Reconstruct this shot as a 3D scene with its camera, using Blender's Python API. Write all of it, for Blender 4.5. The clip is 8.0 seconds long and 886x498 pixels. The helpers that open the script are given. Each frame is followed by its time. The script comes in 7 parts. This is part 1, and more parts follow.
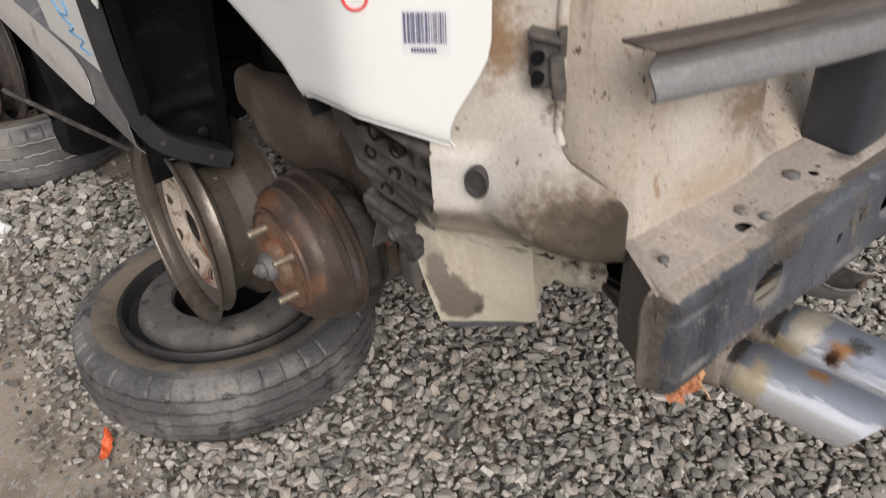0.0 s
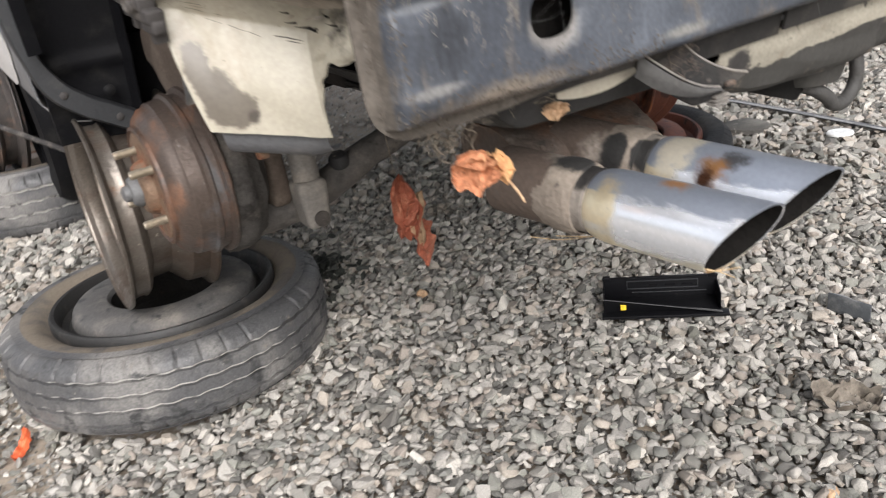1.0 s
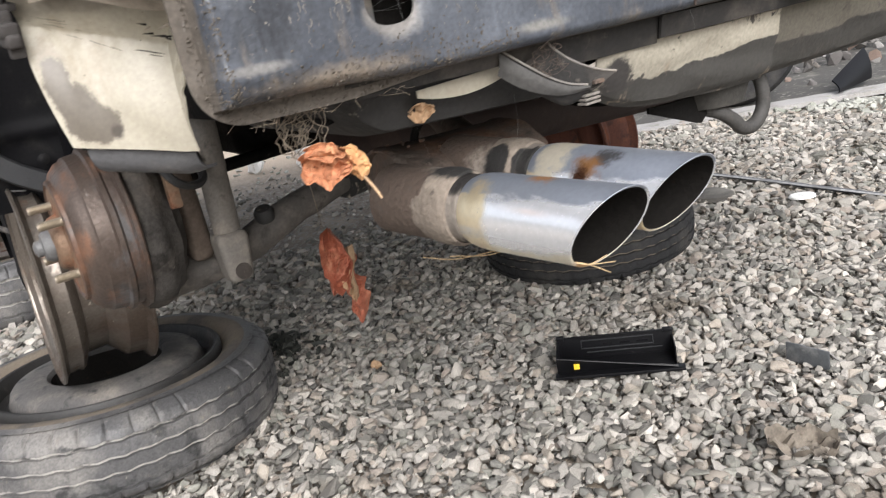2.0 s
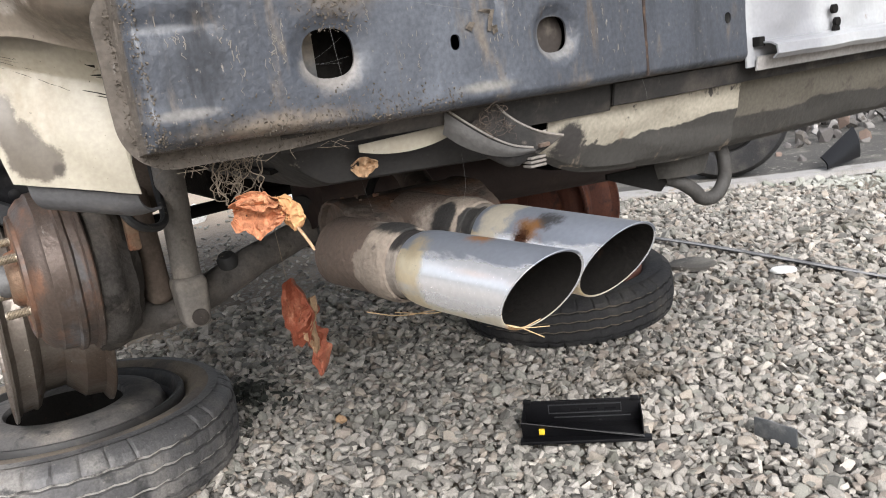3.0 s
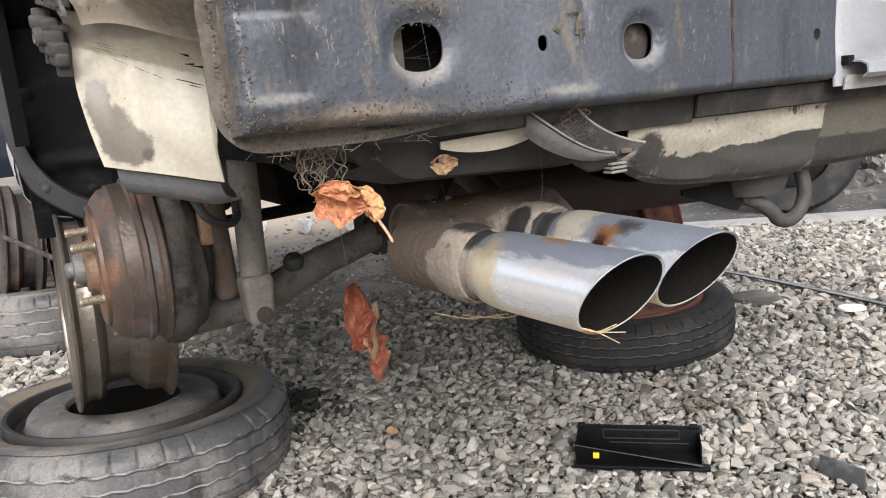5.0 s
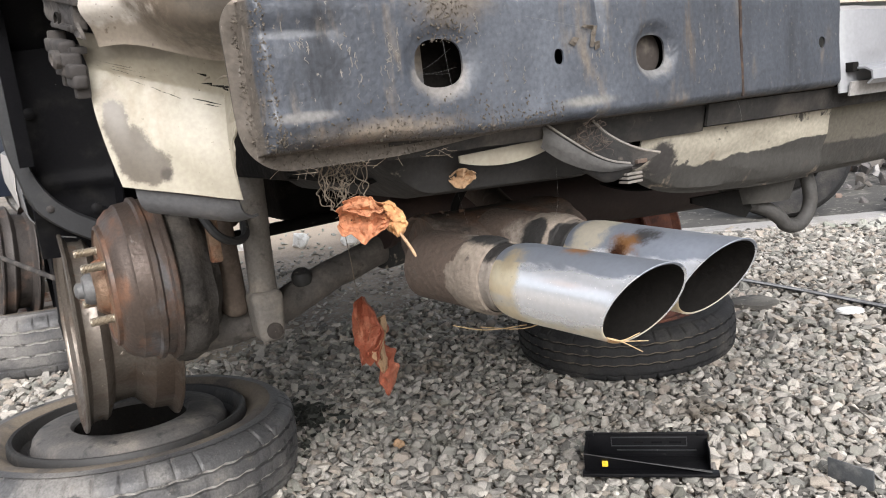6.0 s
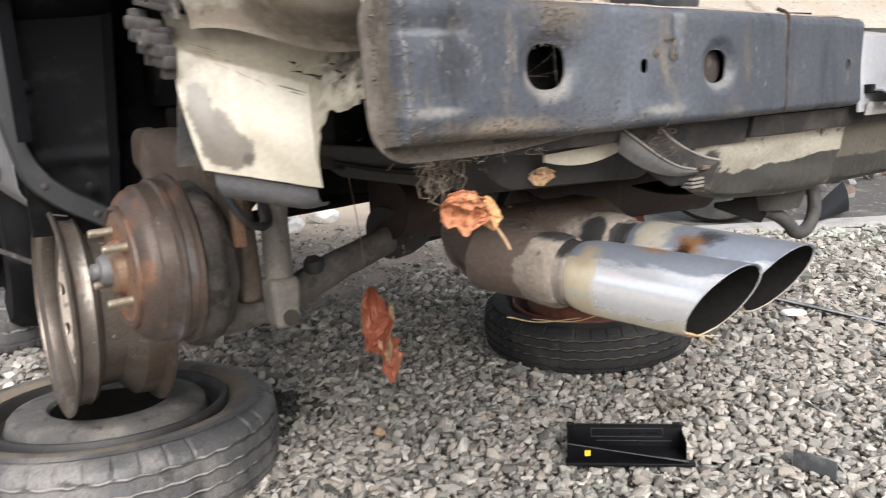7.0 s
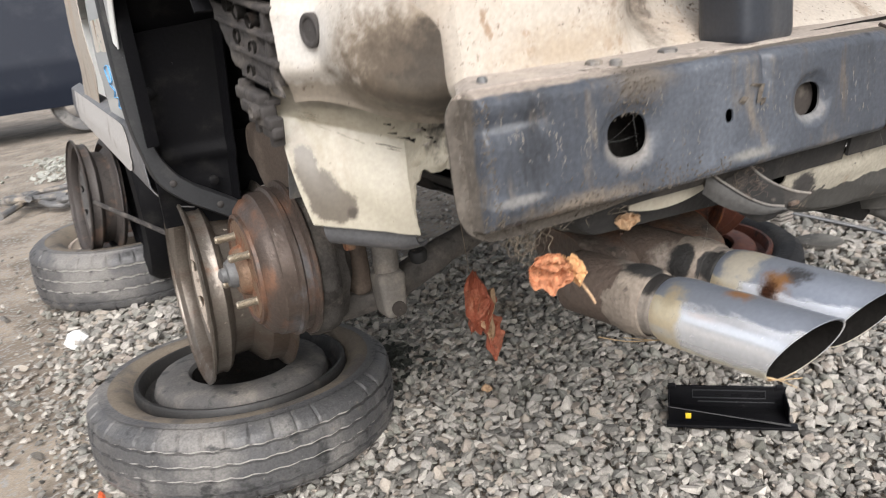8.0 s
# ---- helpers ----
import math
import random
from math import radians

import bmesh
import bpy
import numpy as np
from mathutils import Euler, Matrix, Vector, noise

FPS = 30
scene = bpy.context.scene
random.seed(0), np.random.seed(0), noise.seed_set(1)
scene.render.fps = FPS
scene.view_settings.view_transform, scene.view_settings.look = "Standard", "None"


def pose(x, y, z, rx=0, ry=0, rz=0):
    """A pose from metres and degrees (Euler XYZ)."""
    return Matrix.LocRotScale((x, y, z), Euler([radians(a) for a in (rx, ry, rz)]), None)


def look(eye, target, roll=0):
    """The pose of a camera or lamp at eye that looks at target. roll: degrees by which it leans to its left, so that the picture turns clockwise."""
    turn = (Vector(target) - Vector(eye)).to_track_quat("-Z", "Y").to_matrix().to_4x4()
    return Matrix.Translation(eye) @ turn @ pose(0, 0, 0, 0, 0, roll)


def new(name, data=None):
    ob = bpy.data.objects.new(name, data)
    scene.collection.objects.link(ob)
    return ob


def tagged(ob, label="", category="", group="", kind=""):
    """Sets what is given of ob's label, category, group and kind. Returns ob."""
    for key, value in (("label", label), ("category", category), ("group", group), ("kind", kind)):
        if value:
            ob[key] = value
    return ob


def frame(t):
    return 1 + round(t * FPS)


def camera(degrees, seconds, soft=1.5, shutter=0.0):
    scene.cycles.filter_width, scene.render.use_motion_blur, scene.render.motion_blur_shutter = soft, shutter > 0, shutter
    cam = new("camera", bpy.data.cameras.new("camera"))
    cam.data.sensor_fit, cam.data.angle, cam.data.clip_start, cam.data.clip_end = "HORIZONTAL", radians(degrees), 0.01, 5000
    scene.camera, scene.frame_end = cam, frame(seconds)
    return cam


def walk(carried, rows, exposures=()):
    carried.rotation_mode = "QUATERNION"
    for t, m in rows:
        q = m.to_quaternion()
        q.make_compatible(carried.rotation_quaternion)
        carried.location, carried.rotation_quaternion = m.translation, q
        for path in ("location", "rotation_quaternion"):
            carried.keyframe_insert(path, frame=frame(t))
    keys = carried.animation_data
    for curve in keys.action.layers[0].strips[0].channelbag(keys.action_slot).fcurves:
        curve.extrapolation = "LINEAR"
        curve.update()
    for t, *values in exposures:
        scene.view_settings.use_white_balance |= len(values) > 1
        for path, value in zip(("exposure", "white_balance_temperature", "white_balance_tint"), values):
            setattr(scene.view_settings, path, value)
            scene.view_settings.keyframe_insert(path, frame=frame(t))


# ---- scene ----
cam = camera(59.4, 8.0, soft=1.0, shutter=0.4)
PATH = [
    (0, (-0.5000, -0.2550, 1.1170), (0.4530, 1.0560, -0.0540), -4.2),
    (0.3, (-0.4970, -0.3160, 1.0510), (0.4140, 1.0520, -0.0880), -4.5),
    (0.5, (-0.4490, -0.3650, 0.9810), (0.4150, 1.0750, -0.1050), -5.6),
    (1, (-0.3430, -0.4280, 0.7900), (0.5660, 1.1310, -0.0730), -9.0),
    (1.5, (-0.2940, -0.4650, 0.6990), (0.6720, 1.1440, 0.0080), -9.8),
    (2, (-0.2690, -0.4890, 0.6890), (0.7180, 1.1400, 0.0810), -10.7),
    (2.2, (-0.2500, -0.4890, 0.6890), (0.7540, 1.1390, 0.1050), -11.1),
    (3.3, (-0.2240, -0.5140, 0.6720), (0.7970, 1.1490, 0.2310), -6.5),
    (3.5, (-0.2230, -0.5110, 0.6670), (0.7850, 1.1620, 0.2400), -6.3),
    (4, (-0.2300, -0.5110, 0.6660), (0.7530, 1.1830, 0.2580), -5.8),
    (4.5, (-0.2380, -0.5070, 0.6640), (0.7190, 1.2040, 0.2680), -5.4),
    (5, (-0.2460, -0.5000, 0.6620), (0.6900, 1.2230, 0.2670), -5.4),
    (5.2, (-0.2500, -0.4990, 0.6630), (0.6780, 1.2290, 0.2720), -5.7),
    (6.3, (-0.2710, -0.4810, 0.6720), (0.7390, 1.2060, 0.3070), -7.5),
    (6.5, (-0.2780, -0.4680, 0.6830), (0.8070, 1.1710, 0.3140), -6.8),
    (7, (-0.3900, -0.4400, 0.6830), (0.7380, 1.1610, 0.2770), -3.3),
    (7.5, (-0.4320, -0.4370, 0.7050), (0.5820, 1.2260, 0.2510), -3.7),
    (8, (-0.3780, -0.4670, 0.8110), (0.4650, 1.2400, 0.1970), -7.2),
]
walk(cam, [(t, look(eye, target, roll)) for t, eye, target, roll in PATH], [(0.0, -0.81, 6600, 12.5), (0.4, -0.62, 6600, 12.5), (0.8, -0.22, 6420, 11), (1.2, -0.05, 6350, 10.5), (2.0, 0.0, 6350, 10.5), (6.5, 0.0, 6380, 10.5), (7.0, 0.09, 6400, 10.5), (7.5, 0.08, 6400, 10.5), (8.0, -0.11, 6400, 10.5)])

# ---- light ----
world = bpy.data.worlds.new("sky")
scene.world = world
world.use_nodes = True
wn = world.node_tree
sky = wn.nodes.new("ShaderNodeTexSky")
sky.sky_type, sky.sun_disc = "NISHITA", False
sky.sun_elevation, sky.sun_rotation = radians(39), radians(201)
sky.air_density, sky.dust_density, sky.ozone_density = 1.0, 6.0, 1.0
grey = wn.nodes.new("ShaderNodeHueSaturation")
grey.inputs["Saturation"].default_value = 0.3
wn.links.new(sky.outputs[0], grey.inputs["Color"])
wn.links.new(grey.outputs[0], wn.nodes["Background"].inputs[0])
wn.nodes["Background"].inputs[1].default_value = 0.28
sun = new("sun", bpy.data.lights.new("sun", "SUN"))
sun.data.energy, sun.data.angle, sun.data.color = 1.65, radians(40), (0.98, 0.975, 1.0)
sun.matrix_world = look((-2.0, -5.1, 4.5), (0, 0, 0))


# ---- materials ----
def nodes_of(name):
    m = bpy.data.materials.new(name)
    m.use_nodes = True
    return m, m.node_tree, m.node_tree.nodes["Principled BSDF"]


def surface(name, base, layers=(), rough=0.6, metal=0.0, bump=(60, 0.3), grain=0.15, grain_scale=250, rough_to=None, random=0.0, island=0.0, coat=0.0, spots=(), all_metal=False, ramp=None, spec=0.5):
    """base colour, then layers (colour, scale, low, high, stretch xyz, band or None); band: (axis, from, to) limits a
    layer in metres.
    spots: stains and painted patches of light (colour, centre, radii, core, fray), a ring where core is negative."""
    m, t, b = nodes_of(name)
    N, L = t.nodes.new, t.links.new
    co = N("ShaderNodeTexCoord").outputs["Object"]
    rgb = N("ShaderNodeRGB")
    rgb.outputs[0].default_value = (*base, 1)
    col, rgh = rgb.outputs[0], None
    if random or island:
        hsv = N("ShaderNodeHueSaturation")
        rnd = N("ShaderNodeObjectInfo").outputs["Random"] if random else N("ShaderNodeNewGeometry").outputs["Random Per Island"]
        mr = N("ShaderNodeMapRange")
        L(rnd, mr.inputs[0])
        mr.inputs[3].default_value, mr.inputs[4].default_value = 1 - (random or island), 1 + (random or island)
        L(mr.outputs[0], hsv.inputs["Value"])
        if ramp:
            cr = N("ShaderNodeValToRGB")
            cr.color_ramp.interpolation = "CONSTANT"
            for k, c in enumerate(ramp):
                e = cr.color_ramp.elements[k] if k < 2 else cr.color_ramp.elements.new(k / len(ramp))
                e.position, e.color = k / len(ramp), (*c, 1)
            ml = N("ShaderNodeMath")
            ml.operation = "MULTIPLY"
            ml.inputs[1].default_value = 7.31
            fr_ = N("ShaderNodeMath")
            fr_.operation = "FRACT"
            L(rnd, ml.inputs[0])
            L(ml.outputs[0], fr_.inputs[0])
            L(fr_.outputs[0], cr.inputs[0])
            col = cr.outputs[0]
        L(col, hsv.inputs["Color"])
        col = hsv.outputs[0]
    total = None
    for colour, scale, low, high, stretch, band in layers:
        mp = N("ShaderNodeMapping")
        mp.inputs["Scale"].default_value = stretch
        L(co, mp.inputs[0])
        no = N("ShaderNodeTexNoise")
        no.inputs["Scale"].default_value, no.inputs["Detail"].default_value, no.inputs["Roughness"].default_value = scale, 6, 0.62
        L(mp.outputs[0], no.inputs["Vector"])
        r = N("ShaderNodeMapRange")
        r.interpolation_type = "SMOOTHSTEP"
        r.inputs[1].default_value, r.inputs[2].default_value = low, high
        fac = no.outputs[0]
        if band:
            sx = N("ShaderNodeSeparateXYZ")
            L(co, sx.inputs[0])
            bm_ = N("ShaderNodeMapRange")
            bm_.inputs[1].default_value, bm_.inputs[2].default_value = band[1], band[2]
            bm_.inputs[3].default_value, bm_.inputs[4].default_value = -0.5, 0.5
            L(sx.outputs["XYZ".index(band[0])], bm_.inputs[0])
            ad = N("ShaderNodeMath")
            L(fac, ad.inputs[0])
            L(bm_.outputs[0], ad.inputs[1])
            fac = ad.outputs[0]
        L(fac, r.inputs[0])
        mx = N("ShaderNodeMix")
        mx.data_type = "RGBA"
        L(r.outputs[0], mx.inputs[0])
        L(col, mx.inputs[6])
        mx.inputs[7].default_value = (*colour, 1)
        col = mx.outputs[2]
        if total is None:
            total = r.outputs[0]
        else:
            mxm = N("ShaderNodeMath")
            mxm.operation = "MAXIMUM"
            L(total, mxm.inputs[0])
            L(r.outputs[0], mxm.inputs[1])
            total = mxm.outputs[0]
    for colour, centre, radii, core, fray in spots:
        mp = N("ShaderNodeMapping")
        mp.vector_type = "TEXTURE"
        mp.inputs["Location"].default_value, mp.inputs["Scale"].default_value = centre, radii
        L(co, mp.inputs[0])
        ln = N("ShaderNodeVectorMath")
        ln.operation = "LENGTH"
        L(mp.outputs[0], ln.inputs[0])
        no = N("ShaderNodeTexNoise")
        no.inputs["Scale"].default_value, no.inputs["Detail"].default_value, no.inputs["Roughness"].default_value = 80, 7, 0.7
        L(co, no.inputs["Vector"])
        ma = N("ShaderNodeMath")
        ma.operation = "MULTIPLY_ADD"
        L(no.outputs[0], ma.inputs[0])
        ma.inputs[1].default_value = fray * 2
        sb = N("ShaderNodeMath")
        sb.operation = "SUBTRACT"
        L(ln.outputs["Value"], sb.inputs[0])
        sb.inputs[1].default_value = fray
        L(sb.outputs[0], ma.inputs[2])
        r = N("ShaderNodeMapRange")
        r.interpolation_type = "SMOOTHSTEP"
        r.inputs[1].default_value, r.inputs[2].default_value = 1.0, abs(core)
        L(ma.outputs[0], r.inputs[0])
        mx = N("ShaderNodeMix")
        mx.data_type = "RGBA"
        L(r.outputs[0], mx.inputs[0])
        L(col, mx.inputs[6])
        mx.inputs[7].default_value = (*colour, 1)
        col = mx.outputs[2]
    fine = N("ShaderNodeTexNoise")
    fine.inputs["Scale"].default_value, fine.inputs["Detail"].default_value = grain_scale, 4
    L(co, fine.inputs["Vector"])
    fr = N("ShaderNodeMapRange")
    fr.inputs[1].default_value, fr.inputs[2].default_value = 0.3, 0.7
    fr.inputs[3].default_value, fr.inputs[4].default_value = 1 - grain, 1 + grain
    L(fine.outputs[0], fr.inputs[0])
    hv = N("ShaderNodeHueSaturation")
    L(fr.outputs[0], hv.inputs["Value"])
    L(col, hv.inputs["Color"])
    L(hv.outputs[0], b.inputs["Base Color"])
    b.inputs["Roughness"].default_value, b.inputs["Metallic"].default_value = rough, metal
    b.inputs["Coat Weight"].default_value, b.inputs["Specular IOR Level"].default_value = coat, spec
    if rough_to is not None and total is not None:
        rr = N("ShaderNodeMapRange")
        rr.inputs[3].default_value, rr.inputs[4].default_value = rough, rough_to
        L(total, rr.inputs[0])
        L(rr.outputs[0], b.inputs["Roughness"])
        if metal and not all_metal:
            rm = N("ShaderNodeMapRange")
            rm.inputs[3].default_value, rm.inputs[4].default_value = metal, 0.1
            L(total, rm.inputs[0])
            L(rm.outputs[0], b.inputs["Metallic"])
    if bump[1]:
        bn = N("ShaderNodeTexNoise")
        bn.inputs["Scale"].default_value, bn.inputs["Detail"].default_value = bump[0], 5
        L(co, bn.inputs["Vector"])
        bp = N("ShaderNodeBump")
        bp.inputs["Strength"].default_value, bp.inputs["Distance"].default_value = bump[1], 0.004
        L(bn.outputs[0], bp.inputs["Height"])
        L(bp.outputs[0], b.inputs["Normal"])
    return m


ONE, DOWN = (1, 1, 1), (1, 1, 0.12)
DUST, RUST = (0.34, 0.29, 0.23), (0.22, 0.075, 0.03)
white_paint = surface("white_paint", (0.7, 0.715, 0.7), [((0.6, 0.6, 0.57), 5, 0.55, 0.8, ONE, None)], 0.25, bump=(8, 0.02), grain=0.01, coat=0.4)
cream_paint = surface("cream_paint", (0.43, 0.385, 0.33), [((0.42, 0.32, 0.23), 6, 0.46, 0.7, (1, 1, 0.4), None), ((0.25, 0.2, 0.155), 16, 0.58, 0.72, (1.6, 1, 0.2), None), ((0.29, 0.21, 0.145), 40, 0.635, 0.7, (1, 1, 0.6), None), ((0.17, 0.12, 0.085), 100, 0.64, 0.7, (1, 1, 0.6), None), ((0.08, 0.055, 0.04), 130, 0.635, 0.68, (1, 1, 0.5), None), ((0.06, 0.045, 0.035), 320, 0.64, 0.68, (1, 1, 0.7), None)], 0.5, bump=(50, 0.25), grain=0.1,
                      spots=[((0.36, 0.3, 0.23), (0.02, 0.05, 0.76), (0.1, 0.1, 0.03), 0.1, 0.8), ((0.5, 0.46, 0.4), (-0.02, 0.06, 0.83), (0.05, 0.1, 0.05), 0.05, 1.0), ((0.13, 0.105, 0.08), (0.128, 0.06, 0.79), (0.03, 0.12, 0.07), 0.1, 0.7), ((0.09, 0.07, 0.055), (0.145, 0.1, 0.83), (0.016, 0.12, 0.09), 0.1, 0.9), ((0.2, 0.15, 0.11), (0.06, 0.06, 0.82), (0.05, 0.1, 0.05), 0.05, 1.1), ((0.14, 0.115, 0.09), (-0.118, 0.09, 0.79), (0.02, 0.08, 0.06), 0.1, 0.7)])
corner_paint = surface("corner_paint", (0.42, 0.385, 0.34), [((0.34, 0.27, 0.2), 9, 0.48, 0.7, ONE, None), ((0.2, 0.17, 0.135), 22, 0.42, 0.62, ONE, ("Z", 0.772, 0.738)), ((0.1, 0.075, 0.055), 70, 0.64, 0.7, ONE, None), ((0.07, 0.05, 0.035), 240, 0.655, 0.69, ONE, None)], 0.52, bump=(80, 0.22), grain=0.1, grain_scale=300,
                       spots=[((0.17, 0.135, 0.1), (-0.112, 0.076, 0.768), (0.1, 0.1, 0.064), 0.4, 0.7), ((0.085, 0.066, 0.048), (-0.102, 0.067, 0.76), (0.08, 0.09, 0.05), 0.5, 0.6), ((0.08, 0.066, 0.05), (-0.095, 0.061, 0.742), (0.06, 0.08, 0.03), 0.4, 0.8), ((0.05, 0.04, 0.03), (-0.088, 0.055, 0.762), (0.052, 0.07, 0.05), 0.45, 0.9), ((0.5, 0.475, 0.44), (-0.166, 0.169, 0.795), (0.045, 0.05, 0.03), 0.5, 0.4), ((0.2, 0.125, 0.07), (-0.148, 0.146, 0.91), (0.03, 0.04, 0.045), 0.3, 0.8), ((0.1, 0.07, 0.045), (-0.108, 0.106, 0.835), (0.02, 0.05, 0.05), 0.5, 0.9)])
flap_paint = surface("flap_paint", (0.35, 0.32, 0.255), [((0.28, 0.24, 0.18), 14, 0.5, 0.68, (1, 1, 0.35), None), ((0.27, 0.245, 0.2), 26, 0.45, 0.62, ONE, ("Z", 0.716, 0.742)), ((0.1, 0.08, 0.06), 60, 0.66, 0.74, (1, 1, 0.3), None), ((0.1, 0.08, 0.06), 260, 0.68, 0.71, ONE, None)], 0.42, bump=(30, 0.12), grain=0.08,
                     spots=[((0.22, 0.19, 0.145), (-0.172, 0.215, 0.69), (0.013, 0.08, 0.03), 0.5, 0.6), ((0.12, 0.103, 0.082), (-0.171, 0.215, 0.676), (0.011, 0.08, 0.028), 0.75, 0.5), ((0.115, 0.098, 0.078), (-0.163, 0.207, 0.653), (0.016, 0.08, 0.027), 0.75, 0.45), ((0.12, 0.103, 0.082), (-0.152, 0.195, 0.641), (0.018, 0.08, 0.017), 0.75, 0.45), ((0.06, 0.05, 0.04), (-0.142, 0.19, 0.633), (0.006, 0.05, 0.009), 0.4, 0.6), ((0.03, 0.025, 0.02), (-0.094, 0.101, 0.706), (0.026, 0.05, 0.034), 0.3, 1.0), ((0.16, 0.135, 0.1), (-0.201, 0.235, 0.712), (0.012, 0.03, 0.025), 0.7, 0.8)])
# the first three spots paint highlights along the pressed dents
beam_paint = surface("beam_paint", (0.046, 0.052, 0.064), [((0.093, 0.103, 0.122), 6, 0.45, 0.7, (1, 1, 0.3), None), ((0.016, 0.018, 0.022), 11, 0.52, 0.68, (1, 1, 0.2), None), ((0.08, 0.066, 0.054), 28, 0.6, 0.7, (1.5, 1, 0.15), None), ((0.12, 0.105, 0.09), 45, 0.56, 0.72, (1, 1, 0.25), None), ((0.088, 0.075, 0.062), 18, 0.4, 0.66, ONE, ("Y", -0.014, 0.008)), ((0.26, 0.22, 0.185), 22, 0.45, 0.6, (0.6, 1, 1), ("Z", 0.7345, 0.7475)), ((0.14, 0.13, 0.12), 150, 0.66, 0.74, (1, 1, 0.3), None), ((0.17, 0.155, 0.135), 330, 0.63, 0.7, (1, 1, 0.5), None)], 0.4, bump=(160, 0.28), grain=0.22, rough_to=0.85,
                     spots=[((0.13, 0.125, 0.12), (-0.09, -0.01, 0.667), (0.033, 0.05, 0.005), 0.3, 0.25), ((0.11, 0.115, 0.125), (-0.09, -0.01, 0.719), (0.028, 0.05, 0.004), 0.3, 0.2), ((0.14, 0.135, 0.125), (0.145, -0.01, 0.655), (0.04, 0.05, 0.006), 0.2, 0.4), ((0.15, 0.14, 0.13), (0.0175, -0.01, 0.686), (0.027, 0.05, 0.023), 0.6, 0.3), ((0.13, 0.13, 0.13), (0.223, -0.01, 0.684), (0.02, 0.05, 0.0205), 0.7, 0.3), ((0.1, 0.085, 0.07), (0.03, -0.01, 0.735), (0.05, 0.05, 0.025), 0.1, 0.6), ((0.14, 0.115, 0.09), (-0.03, -0.01, 0.652), (0.08, 0.05, 0.012), 0.1, 0.7)])
grey_metal = surface("grey_metal", (0.13, 0.13, 0.13), [(DUST, 12, 0.45, 0.7, ONE, None), ((0.05, 0.045, 0.04), 26, 0.58, 0.7, ONE, None), (RUST, 40, 0.68, 0.75, ONE, None)], 0.6, 0.3, bump=(90, 0.35), rough_to=0.85)
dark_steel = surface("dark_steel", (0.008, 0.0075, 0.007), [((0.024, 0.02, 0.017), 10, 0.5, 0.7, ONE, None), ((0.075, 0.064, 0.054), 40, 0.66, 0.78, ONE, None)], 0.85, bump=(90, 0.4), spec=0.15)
valance = surface("valance", (0.31, 0.285, 0.23), [((0.042, 0.04, 0.036), 9, 0.485, 0.515, (0.5, 1, 1), ("Z", 0.612, 0.552)), ((0.25, 0.2, 0.15), 40, 0.58, 0.72, DOWN, None), ((0.05, 0.045, 0.04), 30, 0.62, 0.66, ONE, None)], 0.75, bump=(80, 0.4), spots=[((0.035, 0.032, 0.03), (0.262, 0.03, 0.592), (0.022, 0.03, 0.022), 0.6, 0.6)])
drum_steel = surface("drum_steel", (0.092, 0.07, 0.058), [((0.1, 0.098, 0.1), 10, 0.56, 0.7, (2, 1, 1), None), ((0.17, 0.085, 0.05), 14, 0.5, 0.72, (2, 1, 1), None), ((0.035, 0.03, 0.028), 20, 0.54, 0.7, (0.3, 1, 1), None), ((0.19, 0.17, 0.15), 60, 0.62, 0.75, (3, 1, 1), None)], 0.42, 0.45, bump=(160, 0.22), rough_to=0.6,
                     spots=[((0.19, 0.08, 0.035), (-0.155, 0.62, 0.56), (0.016, 0.06, 0.05), 0.2, 0.6), ((0.14, 0.07, 0.04), (-0.165, 0.59, 0.476), (0.014, 0.1, 0.1), 0.5, 0.5)])
hub_steel = surface("hub_steel", (0.2, 0.13, 0.085), [(RUST, 30, 0.45, 0.7, ONE, None), ((0.06, 0.04, 0.03), 60, 0.55, 0.7, ONE, None)], 0.6, 0.4, bump=(200, 0.5), rough_to=0.85)
bolt_steel = surface("bolt_steel", (0.36, 0.31, 0.24), [(RUST, 80, 0.6, 0.75, ONE, None)], 0.4, 0.7, bump=(300, 0.3), rough_to=0.7)
rim_steel = surface("rim_steel", (0.16, 0.14, 0.12), [((0.1, 0.075, 0.058), 9, 0.46, 0.66, (0.4, 1, 1), None), ((0.15, 0.08, 0.045), 24, 0.6, 0.74, ONE, None), ((0.5, 0.45, 0.38), 90, 0.66, 0.74, ONE, None)], 0.34, 0.6, bump=(120, 0.25), rough_to=0.55, all_metal=True)
rim_dark = surface("rim_dark", (0.06, 0.052, 0.048), [((0.13, 0.09, 0.07), 14, 0.52, 0.7, ONE, None), ((0.03, 0.027, 0.025), 24, 0.54, 0.7, ONE, None)], 0.6, 0.3, bump=(120, 0.3))
rim_face = surface("rim_face", (0.48, 0.41, 0.34), [(RUST, 14, 0.5, 0.66, ONE, None), ((0.12, 0.09, 0.07), 25, 0.55, 0.7, ONE, None)], 0.65, 0.2, bump=(70, 0.5), rough_to=0.85)
red_rim = surface("red_rim", (0.12, 0.042, 0.026), [(RUST, 16, 0.5, 0.72, ONE, None), ((0.04, 0.022, 0.018), 30, 0.5, 0.7, ONE, None)], 0.7, 0.1, bump=(90, 0.4))
